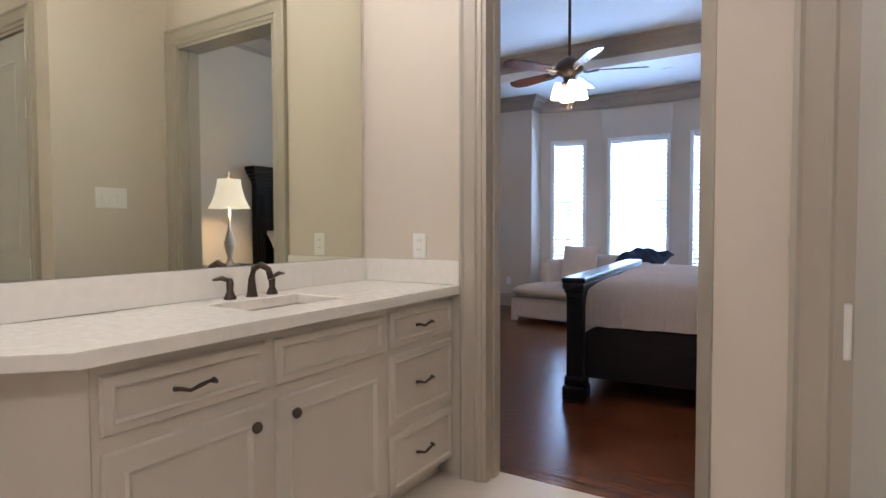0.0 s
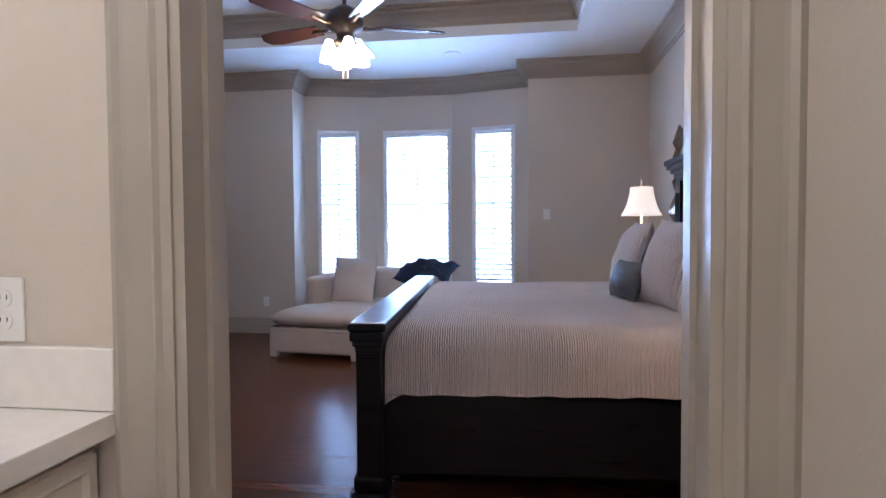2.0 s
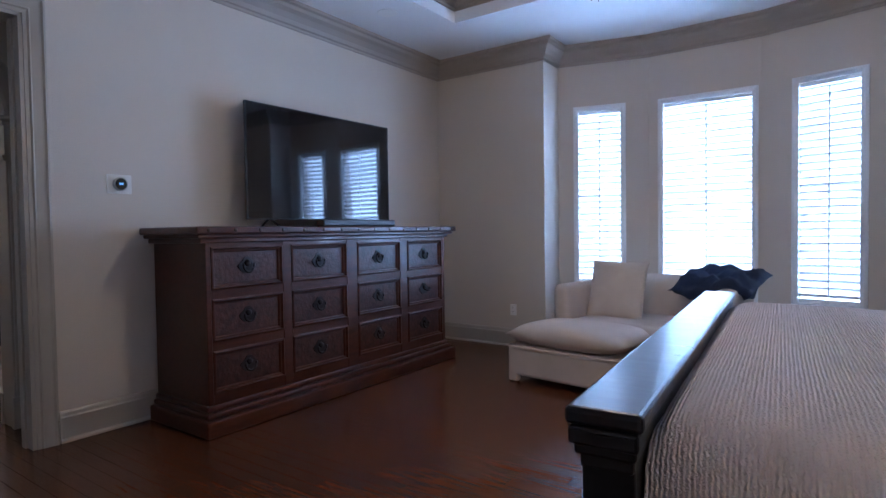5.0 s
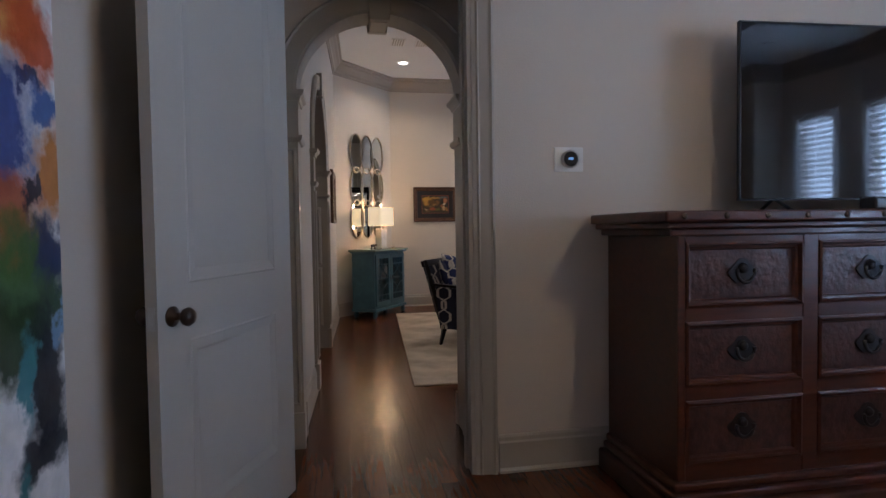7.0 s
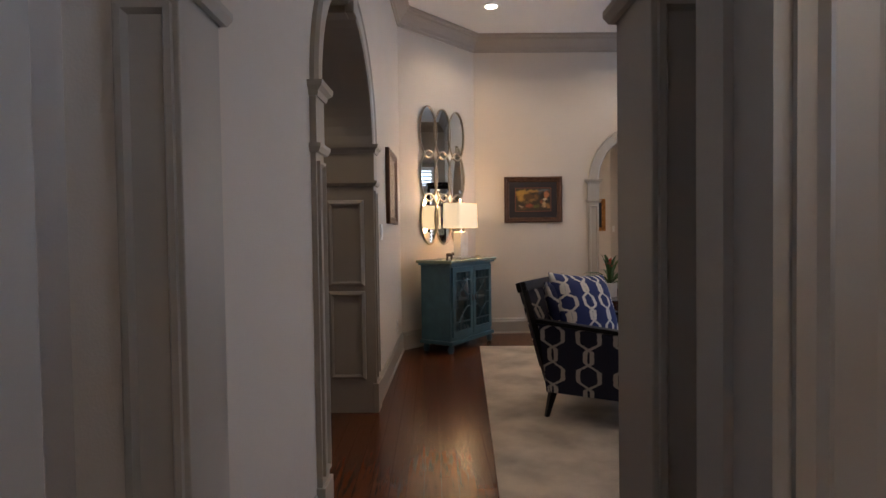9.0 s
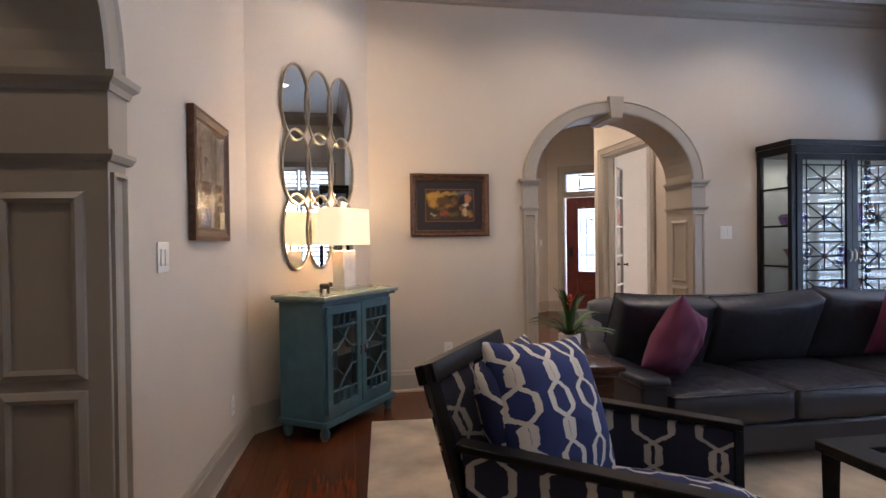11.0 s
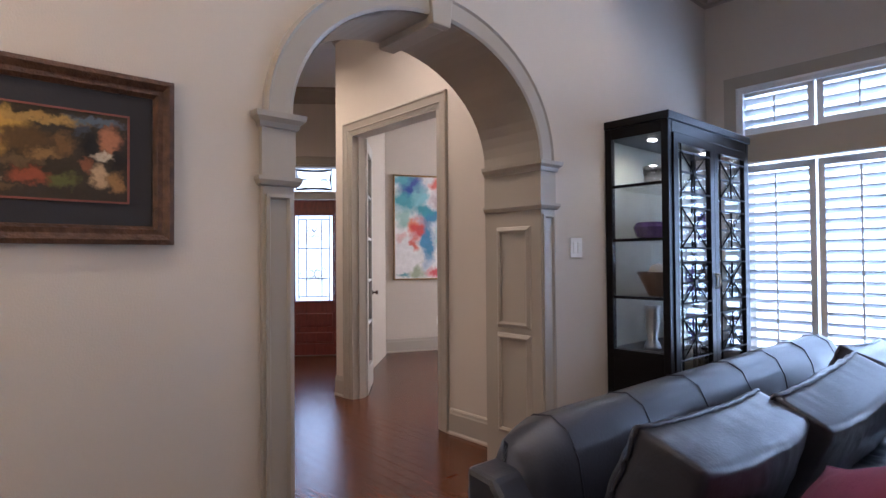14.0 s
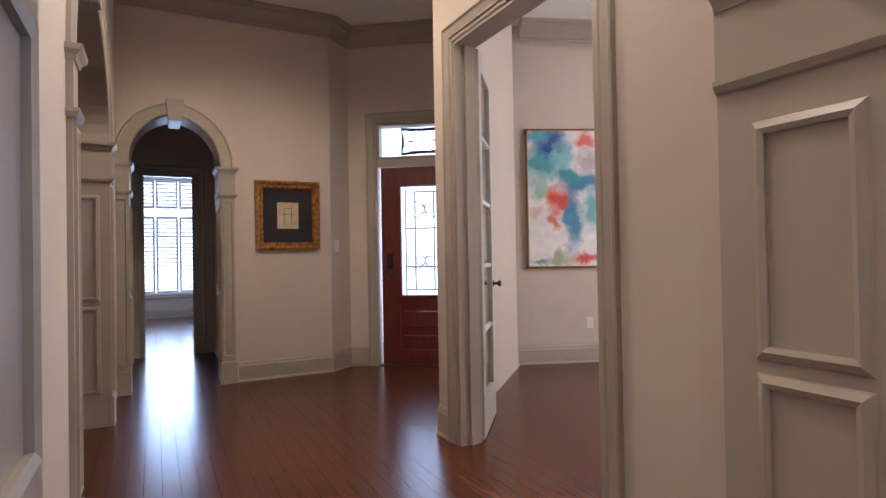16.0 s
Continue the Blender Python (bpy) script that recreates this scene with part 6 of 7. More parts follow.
# patterned armchair: x to its left arm, y forwards
ac = thing("patterned_armchair", pose(-7.645, 4.63, 0.012, 0, 0, -32), "dark wood armchair in navy trellis fabric facing the sofa", "armchair")
for s in (-1, 1):
    fr = bmesh.new()
    x = s * 0.36
    panel = [(-0.40, 0.17), (-0.45, 0.60), (0.355, 0.535), (0.355, 0.17)]
    v = [fr.verts.new((x + dx, y, z)) for dx in (-0.028, 0.028) for y, z in panel]
    fr.faces.new(v[:4][::-1])
    fr.faces.new(v[4:])
    for k in range(4):
        fr.faces.new((v[k], v[(k + 1) % 4], v[4 + (k + 1) % 4], v[4 + k]))
    part("side_panel", fr, IKAT, ac)
    rail = bmesh.new()
    for (ya, za), (yb, zb), w in (((-0.47, 0.605), (0.39, 0.540), 0.026),):
        v = [rail.verts.new((x + dx, y, z)) for dx in (-0.036, 0.036) for y, z in ((ya, za), (yb, zb), (yb, zb + w), (ya, za + w))]
        rail.faces.new(v[:4][::-1])
        rail.faces.new(v[4:])
        for k in range(4):
            rail.faces.new((v[k], v[(k + 1) % 4], v[4 + (k + 1) % 4], v[4 + k]))
    part("arm_rail", rail, BLACKWOOD, ac, "dark wooden arm rail", bevel=0.005)
    part("leg", tube([(x, 0.36, 0.54), (x, 0.365, 0.16), (x, 0.37, 0.0)], [0.030, 0.030, 0.017], 4), BLACKWOOD, ac)
    part("leg", tube([(x, -0.575, 0.865), (x, -0.42, 0.32), (x, -0.37, 0.16), (x, -0.41, 0.0)], [0.026, 0.030, 0.030, 0.017], 4), BLACKWOOD, ac)
bkp = box(-0.345, -0.03, 0, 0.345, 0.03, 0.52)
part("back_shell", moved(bkp, pose(0, -0.435, 0.32, 16, 0, 0)), IKAT, ac, bevel=0.006)
part("top_rail", moved(box(-0.375, -0.036, 0.50, 0.375, 0.034, 0.565), pose(0, -0.428, 0.32, 16, 0, 0)), BLACKWOOD, ac, "dark wooden top rail", bevel=0.006)
part("backrest", moved(cushion(0.66, 0.50, 0.14, 0.0, 14, 50), pose(0, -0.44, 0.60, 106, 0, 0) @ pose(0, 0, -0.15)), IKATBACK, ac, smooth=True)
part("seat_frame", box(-0.34, -0.40, 0.16, 0.34, 0.38, 0.27), IKAT, ac)
part("seat", moved(cushion(0.65, 0.82, 0.18, 0.0, 14, 51), pose(0, 0.03, 0.225)), IKATBLUE, ac, smooth=True)
ap = thing("throw_pillow", pose(-7.645, 4.63, 0.012, 0, 0, -32) @ pose(0.07, -0.235, 0.655, 112, 0, -24) @ pose(0, 0, 0, 0, 0, 5), "navy cushion with ivory trellis pattern on the armchair", "pillow")
part("cover", knife_cushion(0.54, 0.54, 0.24, 60, 0.016, 0.08), IKATBLUE, ap, smooth=True)

ct = thing("coffee_table", pose(-7.84, 5.54, 0.012), "dark wood coffee table with a lower shelf on the rug", "table")
part("tabletop", sweep([(0, 0), (0, 0.045), (0.13, 0.045), (0.13, 0)], [(0, 0, 0.40), (0, 1.1, 0.40), (1.1, 1.1, 0.40), (1.1, 0, 0.40)], (0, 0, 1), closed=True), BLACKWOOD, ct, bevel=0.006)
part("glass_top", box(0.12, 0.12, 0.425, 0.98, 0.98, 0.435), GLASS, ct)
part("shelf", box(0.06, 0.06, 0.10, 1.04, 1.04, 0.125), BLACKWOOD, ct)
for x in (0.04, 1.06):
    for y in (0.04, 1.06):
        part("leg", tube([(x, y, 0.42), (x, y, 0.0)], [0.045, 0.032], 4), BLACKWOOD, ct)


# teal cabinet; x along its front, y out into the room
cdir = Vector((-0.73, 0.50))
tc_m = on_wall((-9.49, 3.54), cdir)
tcab = thing("teal_cabinet", tc_m, "distressed teal cabinet with two fretwork glass doors", "cabinet")
CW = 0.88
part("back_panel", box(0.02, -0.37, 0.12, CW - 0.02, -0.355, 0.89), TEAL, tcab)
for x in (0.02, CW - 0.05):
    part("side_panel", box(x, -0.355, 0.12, x + 0.03, -0.02, 0.89), TEAL, tcab)
part("bottom", box(0.05, -0.355, 0.12, CW - 0.05, -0.02, 0.16), TEAL, tcab)
part("shelf", box(0.05, -0.355, 0.50, CW - 0.05, -0.05, 0.515), TEAL, tcab)
part("top_rail", box(0.05, -0.355, 0.86, CW - 0.05, -0.02, 0.89), TEAL, tcab)
part("top", rounded(-0.03, -0.40, 0.905, CW + 0.03, 0.035, 0.935, 0.008, 2), TEALTOP, tcab, "worn pale teal top")
part("cornice_moulding", rounded(-0.01, -0.385, 0.885, CW + 0.01, 0.018, 0.906, 0.006, 2), TEAL, tcab)
part("apron", rounded(0.0, -0.38, 0.085, CW, 0.012, 0.125, 0.008, 2), TEAL, tcab)
for x in (0.045, CW - 0.045):
    for y in (-0.33, -0.03):
        part("bun_foot", turned([(0.018, 0), (0.03, 0.02), (0.034, 0.05), (0.022, 0.075), (0.03, 0.088)], (x, y, 0), 14), TEAL, tcab, smooth=True)
for s in (0, 1):
    x0 = 0.045 + s * 0.40
    x1 = x0 + 0.39
    d = part("door", sweep([(0, 0), (0, 0.022), (-0.05, 0.022), (-0.055, 0.012), (-0.055, 0)], [(x0, -0.02, 0.165), (x0, -0.02, 0.86), (x1, -0.02, 0.86), (x1, -0.02, 0.165)], (0, 1, 0), closed=True), TEAL, tcab)
    part("door_glass", box(x0 + 0.05, -0.018, 0.21, x1 - 0.05, -0.015, 0.815), GLASS, d)
    xa, xb, xc = x0 + 0.055, x1 - 0.055, (x0 + x1) / 2
    q = (xb - xa) / 4
    for bar in ([(xa + q, 0.22), (xa + q, 0.30), (xc, 0.38), (xc + q, 0.30), (xc + q, 0.22)], [(xa, 0.30), (xb, 0.30)], [(xc, 0.38), (xa + q * 0.7, 0.45), (xa + q * 0.7, 0.57), (xc, 0.64), (xb - q * 0.7, 0.57), (xb - q * 0.7, 0.45), (xc, 0.38)],
                [(xa, 0.45), (xa + q * 0.7, 0.45)], [(xa, 0.57), (xa + q * 0.7, 0.57)], [(xb, 0.45), (xb - q * 0.7, 0.45)], [(xb, 0.57), (xb - q * 0.7, 0.57)], [(xc, 0.64), (xa + q, 0.72), (xa + q, 0.81)], [(xc, 0.64), (xc + q, 0.72), (xc + q, 0.81)], [(xa, 0.72), (xb, 0.72)], [(xc, 0.72), (xc, 0.81)], [(xc, 0.22), (xc, 0.30)]):
        part("fret", tube([(x, -0.008, z) for x, z in bar], 0.0085, 4), TEAL, d)
    part("handle", tube([((x1 - 0.022) if s == 0 else (x0 + 0.022), 0.01, 0.50), ((x1 - 0.022) if s == 0 else (x0 + 0.022), 0.018, 0.53), ((x1 - 0.022) if s == 0 else (x0 + 0.022), 0.01, 0.56)], 0.006, 8), BRONZE, d)
gj = thing("glass_jar", tc_m @ pose(0.56, -0.16, 0.516), "clear glass decanter inside the teal cabinet", "jar")
part("body", turned([(0.05, 0), (0.06, 0.05), (0.045, 0.12), (0.02, 0.16), (0.02, 0.19), (0.03, 0.2)], sides=18), STEEL, gj, smooth=True)

lm = thing("table_lamp", tc_m @ pose(0.50, -0.18, 0.935), "alabaster block lamp with a lit rectangular cream shade", "lamp")
part("base_plate", rounded(-0.095, -0.065, 0, 0.095, 0.065, 0.022, 0.004, 2), STEEL, lm)
part("base", rounded(-0.075, -0.048, 0.022, 0.075, 0.048, 0.285, 0.006, 2), ALABASTER, lm, "white alabaster block")
part("neck", tube([(0, 0, 0.285), (0, 0, 0.34)], 0.014, 10), STEEL, lm)
sh = bmesh.new()
rr = []
for z, f in ((0.325, 1.0), (0.585, 0.97)):
    rr.append([sh.verts.new((math.copysign(abs(math.cos(a)) ** 0.35, math.cos(a)) * 0.205 * f, math.copysign(abs(math.sin(a)) ** 0.35, math.sin(a)) * 0.12 * f, z)) for a in [math.tau * (k + 0.5) / 40 for k in range(40)]])
for k in range(40):
    sh.faces.new((rr[0][k], rr[0][(k + 1) % 40], rr[1][(k + 1) % 40], rr[1][k]))
so = part("shade", sh, SHADE, lm, "lit cream fabric shade")
so.modifiers.new("thick", "SOLIDIFY").thickness = 0.003
part("finial", turned([(0.004, 0.57), (0.016, 0.60), (0.016, 0.625), (0.004, 0.635)], sides=12), ALABASTER, lm)
lpos = lm.matrix_basis @ Vector((0, 0, 0.64))
point_lamp("lamp_glow_up", lpos, 17, (1.0, 0.66, 0.34), 0.05)
lpos = lm.matrix_basis @ Vector((0, 0, 0.31))
point_lamp("lamp_glow_down", lpos, 7, (1.0, 0.66, 0.34), 0.05)
el = thing("animal_figurine", tc_m @ pose(0.23, -0.15, 0.935, 0, 0, 30), "small dark bronze animal figurine on the cabinet", "figurine")
eb = rounded(-0.04, -0.017, 0.028, 0.03, 0.017, 0.066, 0.014)
for x in (-0.03, 0.02):
    for y in (-0.011, 0.011):
        tube([(x, y, 0), (x, y, 0.035)], 0.0065, 6, eb)
rounded(0.022, -0.012, 0.04, 0.052, 0.012, 0.072, 0.01, bm=eb)
part("body", eb, BRONZE, el)
kn = thing("knot_ornament", tc_m @ pose(0.76, -0.12, 0.935), "small antique brass knot ornament on the cabinet", "ornament")
part("body", tube([(0.022 * math.cos(a) * (1 + 0.4 * math.cos(3 * a)), 0.022 * math.sin(a) * (1 + 0.4 * math.cos(3 * a)), 0.014 + 0.008 * math.sin(3 * a)) for a in [math.tau * k / 40 for k in range(40)]], 0.0055, 6, closed=True), CHAMPAGNE, kn, smooth=True)

# wall mirror of nine linked ovals, on the corner wall
om = thing("oval_mirror_group", on_wall((-9.77, 3.04), (-0.88, 0.84)), "wall mirror of nine linked champagne metal ovals", "mirror")
for r in range(3):
    for c in range(3):
        cx, cz = 0.422 + c * 0.230, 1.362 + r * 0.47
        hw, hh = 0.130, 0.275
        loop = [(cx + hw * math.cos(a), 0.016, cz + hh * math.sin(a)) for a in [math.tau * k / 48 for k in range(48)]]
        b = bmesh.new()
        b.faces.new([b.verts.new((x * 1.0, 0.008 + 0.0006 * ((r * 3 + c) % 4), z)) for x, _, z in loop])
        g = part("mirror_glass", b, MIRROR, om)
        part("rim", tube(loop, 0.009, 8, closed=True), CHAMPAGNE, om, smooth=True)


def framed(name, m, w, h, label, face, frame, fw, mat_w=0.0, fillet=None, depth=0.035, category="painting"):
    """A framed picture: x along the wall, y out, z up from its lower edge."""
    f = thing(name, m, label, category)
    part("frame", sweep([(0, 0.003), (0, depth), (-fw * 0.25, depth * 1.1), (-fw * 0.55, depth * 0.7), (-fw * 0.8, depth * 0.75), (-fw, depth * 0.4), (-fw, 0.003)], [(0, 0, 0), (0, 0, h), (w, 0, h), (w, 0, 0)], (0, 1, 0), closed=True), frame, f)
    if mat_w:
        part("mat_board", box(fw * 0.9, 0.006, fw * 0.9, w - fw * 0.9, 0.010, h - fw * 0.9), MATBOARD, f)
        e = fw + mat_w
        if fillet:
            part("fillet", sweep([(0, 0.010), (0, 0.016), (-0.006, 0.016), (-0.006, 0.010)], [(e - 0.006, 0, e - 0.006), (e - 0.006, 0, h - e + 0.006), (w - e + 0.006, 0, h - e + 0.006), (w - e + 0.006, 0, e - 0.006)], (0, 1, 0), closed=True), fillet, f)
        part("picture", box(e, 0.010, e, w - e, 0.014, h - e), face, f)
    else:
        part("picture", box(fw * 0.8, 0.004, fw * 0.8, w - fw * 0.8, depth * 0.62, h - fw * 0.8), face, f)
    return f


STILL = painted("dark_still_life", (0.040, 0.028, 0.018), [
    (0.21, 0.35, 0.08, 0.035, (0.46, 0.27, 0.05)), (0.20, 0.29, 0.045, 0.035, (0.42, 0.24, 0.05)), (0.33, 0.37, 0.10, 0.014, (0.36, 0.22, 0.06)), (0.47, 0.38, 0.07, 0.012, (0.10, 0.13, 0.16)),
    (0.29, 0.30, 0.055, 0.035, (0.10, 0.055, 0.02)), (0.33, 0.265, 0.035, 0.016, (0.26, 0.15, 0.05)), (0.27, 0.24, 0.05, 0.016, (0.14, 0.09, 0.04)), (0.38, 0.30, 0.028, 0.030, (0.17, 0.09, 0.03)),
    (0.30, 0.20, 0.055, 0.022, (0.28, 0.07, 0.03)), (0.38, 0.19, 0.035, 0.022, (0.10, 0.11, 0.03)), (0.20, 0.19, 0.025, 0.012, (0.40, 0.32, 0.22)), (0.23, 0.16, 0.05, 0.012, (0.11, 0.07, 0.03)),
    (0.45, 0.30, 0.022, 0.055, (0.012, 0.012, 0.012)), (0.505, 0.32, 0.028, 0.045, (0.42, 0.17, 0.08)), (0.485, 0.27, 0.030, 0.012, (0.55, 0.47, 0.34)), (0.475, 0.21, 0.024, 0.034, (0.50, 0.34, 0.18)),
    (0.52, 0.20, 0.022, 0.030, (0.30, 0.16, 0.05)), (0.44, 0.24, 0.016, 0.022, (0.24, 0.09, 0.04)), (0.42, 0.35, 0.020, 0.018, (0.05, 0.06, 0.08)), (0.53, 0.27, 0.016, 0.05, (0.02, 0.018, 0.016))], 0.085, 34.0, 0.35, 0.3)
framed("still_life_painting", on_wall((-10.65, 4.228), (0, 1)) @ pose(0, 0, 1.32), 0.687, 0.54, "dark still life painting in a bronze frame with charcoal mat", STILL, PICFRAME, 0.06, 0.075, REDLINE)
framed("small_painting", on_wall((-8.56, 2.993), sdir) @ pose(0, 0, 1.29), 0.62, 0.62, "small dark brown painting in a carved wooden frame", blotches("brown_study", [(0.08, 0.05, 0.035), (0.20, 0.12, 0.07), (0.05, 0.03, 0.02), (0.26, 0.17, 0.10)], 6, 0.25, False, 0.3, 9.0), PICFRAME, 0.075)
framed("gilt_framed_print", on_wall((-15.54, 6.335), (0, 1)) @ pose(0, 0, 1.21), 0.61, 0.66, "ornate gilt frame with a small print on charcoal mat", PAPER, GOLD, 0.075, 0.13)
part("glazing", box(0.06, 0.0235, 0.06, 0.56, 0.0255, 0.56), GLASS, bpy.data.objects["small_painting"])
sd = bpy.data.objects["gilt_framed_print"]
for (xa, za), (xb, zb) in (((0.27, 0.25), (0.27, 0.40)), ((0.34, 0.25), (0.34, 0.40)), ((0.27, 0.40), (0.34, 0.40)), ((0.25, 0.34), (0.36, 0.34))):
    part("ink_line", tube([(xa, 0.0145, za), (xb, 0.0145, zb)], 0.002, 4), BLACKPL, sd)
ABSTRACT = painted("bright_abstract", (0.80, 0.79, 0.78), [
    (0.14, 0.86, 0.12, 0.12, (0.35, 0.55, 0.50)), (0.19, 1.11, 0.25, 0.15, (0.06, 0.34, 0.42)), (0.26, 1.30, 0.18, 0.12, (0.02, 0.06, 0.34)),
    (0.12, 1.37, 0.12, 0.09, (0.14, 0.44, 0.52)), (0.39, 1.13, 0.10, 0.18, (0.25, 0.55, 0.60)), (0.62, 1.33, 0.10, 0.09, (0.72, 0.16, 0.13)),
    (0.67, 1.11, 0.12, 0.10, (0.50, 0.42, 0.44)), (0.57, 0.88, 0.20, 0.11, (0.03, 0.22, 0.42)), (0.43, 0.95, 0.15, 0.06, (0.05, 0.30, 0.38)),
    (0.27, 0.75, 0.07, 0.10, (0.78, 0.34, 0.16)), (0.36, 0.69, 0.14, 0.15, (0.66, 0.06, 0.05)), (0.30, 0.49, 0.04, 0.07, (0.70, 0.14, 0.10)),
    (0.49, 0.52, 0.09, 0.30, (0.04, 0.24, 0.46)), (0.70, 0.59, 0.09, 0.18, (0.16, 0.46, 0.50)), (0.10, 0.59, 0.06, 0.06, (0.74, 0.50, 0.48)),
    (0.36, 0.11, 0.11, 0.09, (0.34, 0.40, 0.26)), (0.14, 0.07, 0.10, 0.04, (0.10, 0.30, 0.34)), (0.64, 0.09, 0.14, 0.07, (0.68, 0.07, 0.09)),
    (1.00, 1.12, 0.20, 0.15, (0.72, 0.30, 0.20)), (1.05, 0.72, 0.12, 0.28, (0.12, 0.40, 0.48)), (1.00, 0.27, 0.15, 0.07, (0.05, 0.20, 0.40))], 0.34, 5.0, 0.42)
framed("abstract_canvas", on_wall((-15.00, 8.66), (0.95, 2.24)) @ Matrix.Translation((0.317, 0, 0.98)), 1.25, 1.45, "bright abstract canvas of blue, white and coral in gold frame", ABSTRACT, THINGOLD, 0.022, depth=0.05)

ck = thing("wall_clock", on_wall((-7.99, 2.272), (0, 1)) @ Matrix.Translation((0, 0, 1.765)), "large round wall clock with black rim and white face", "clock")
part("case", moved(turned([(0.272, 0), (0.288, 0.006), (0.290, 0.066), (0.280, 0.078), (0.262, 0.078)], sides=64), pose(0, 0.002, 0, -90, 0, 0)), BLACKPL, ck, "deep black clock case", smooth=False)
part("face", moved(turned([(0.256, 0.078), (0.256, 0.083)], sides=64), pose(0, 0.002, 0, -90, 0, 0)), WHITE, ck)
part("rim", moved(tube([(0.270 * math.cos(a), 0.270 * math.sin(a), 0.080) for a in [math.tau * k / 64 for k in range(64)]], 0.015, 10, closed=True), pose(0, 0.002, 0, -90, 0, 0)), BLACKPL, ck, smooth=True)
# seen from the room, x runs to the right when the numbers are mirrored into the wall's frame
for k in range(1, 13):
    a = math.radians(90 - 30 * k)
    cu = bpy.data.curves.new("numeral", "FONT")
    cu.body, cu.size, cu.align_x, cu.align_y, cu.extrude = str(k), 0.066, "CENTER", "CENTER", 0.0008
    cu.materials.append(BLACKPL)
    o = new("numeral", cu)
    o.parent = ck
    o.matrix_basis = Matrix(((1, 0, 0, 0.198 * math.cos(a)), (0, 0, 1, 0.0862), (0, 1, 0, 0.198 * math.sin(a)), (0, 0, 0, 1)))
for ang, ln, w in ((90 - 46, 0.115, 0.007), (90 - 108, 0.18, 0.005)):
    a = math.radians(ang)
    part("clock_pointer", tube([(-0.03 * math.cos(a), 0.092, -0.03 * math.sin(a)), (ln * math.cos(a), 0.092, ln * math.sin(a))], w, 4), BLACKPL, ck)

# glazed display cabinet: x out of the wall, y along
cu_ = thing("display_cabinet", pose(-10.645, 7.536, 0), "tall black display cabinet with fretwork glass doors and glass sides", "cabinet")
CD, CL, CH = 0.425, 1.215, 2.14
fr = bmesh.new()
for x in (0.0, CD - 0.045):
    for y in (0.0, CL - 0.045):
        box(x, y, 0.13, x + 0.045, y + 0.045, CH - 0.05, fr)
box(0, 0.045, CH - 0.12, CD, CL - 0.045, CH - 0.05, fr)
box(0.045, 0.0, CH - 0.12, CD - 0.045, 0.045, CH - 0.05, fr)
box(0.045, CL - 0.045, CH - 0.12, CD - 0.045, CL, CH - 0.05, fr)
box(0.0, 0.045, 0.13, CD - 0.02, CL - 0.045, 0.19, fr)
for y in (0.0, CL - 0.03):
    box(0.045, y, 0.13, CD - 0.045, y + 0.03, 0.69, fr)
part("frame", fr, BLACKWOOD, cu_, bevel=0.004)
part("top", rounded(-0.0, -0.012, CH - 0.05, CD + 0.012, CL + 0.012, CH, 0.006, 2), BLACKWOOD, cu_)
part("back_panel", box(0.004, 0.045, 0.19, 0.016, CL - 0.045, CH - 0.12), PALEGREEN, cu_)
for x in (0.022, CD - 0.022):
    for y in (0.022, CL - 0.022):
        part("leg", tube([(x, y, 0.135), (x, y, 0.0)], [0.032, 0.02], 4), BLACKWOOD, cu_)
for z in (0.69, 1.02, 1.38, 1.72):
    part("shelf", box(0.016, 0.045, z - 0.008, CD - 0.05, CL - 0.045, z), BLACKWOOD if z < 0.8 else GLASS, cu_)
    if z > 0.8:
        part("shelf_edge", box(0.04, 0.008, z - 0.012, CD - 0.04, 0.024, z + 0.006), BLACKWOOD, cu_)
for y in (0.012, CL - 0.02):
    part("side_glass", box(0.045, y, 0.69, CD - 0.045, y + 0.004, CH - 0.12), GLASS, cu_)
for s in (0, 1):
    y0 = 0.05 + s * 0.56
    y1 = y0 + 0.555
    xf = CD - 0.012
    d = part("door", sweep([(0, 0), (0, 0.022), (-0.055, 0.022), (-0.055, 0)], [(xf, y1, 0.20), (xf, y1, CH - 0.125), (xf, y0, CH - 0.125), (xf, y0, 0.20)], (1, 0, 0), closed=True), BLACKWOOD, cu_)
    part("door_glass", box(xf + 0.004, y0 + 0.05, 0.25, xf + 0.007, y1 - 0.05, CH - 0.175), GLASS, d)
    ya, yb = y0 + 0.055, y1 - 0.055
    yc = (ya + yb) / 2
    n = 5
    hz = (CH - 0.18 - 0.255) / n
    for k in range(n):
        z0 = 0.255 + k * hz
        zc, z1 = z0 + hz / 2, z0 + hz
        q = 0.045
        cell = [[(ya, z0 + q), (yb, z0 + q)], [(ya, z1 - q), (yb, z1 - q)], [(ya + q, z0), (ya + q, z1)], [(yb - q, z0), (yb - q, z1)], [(ya + q, z0 + q), (yb - q, z1 - q)], [(ya + q, z1 - q), (yb - q, z0 + q)], [(yc, z0 + q), (yc, z1 - q)], [(ya + q, zc), (yb - q, zc)]]
        for (p0, q0), (p1, q1) in cell:
            part("fret", tube([(xf + 0.014, p0, q0), (xf + 0.014, p1, q1)], 0.0065, 4), BLACKWOOD, d)
        part("rosette", moved(turned([(0.026, 0), (0.020, 0.012)], sides=10), pose(xf + 0.012, yc, zc, 0, 90, 0)), BLACKWOOD, d)
    hy = y1 - 0.02 if s == 0 else y0 + 0.02
    part("handle", tube([(xf + 0.022, hy, 1.06), (xf + 0.04, hy, 1.08), (xf + 0.04, hy, 1.14), (xf + 0.022, hy, 1.16)], 0.006, 8), CHAMPAGNE, d)
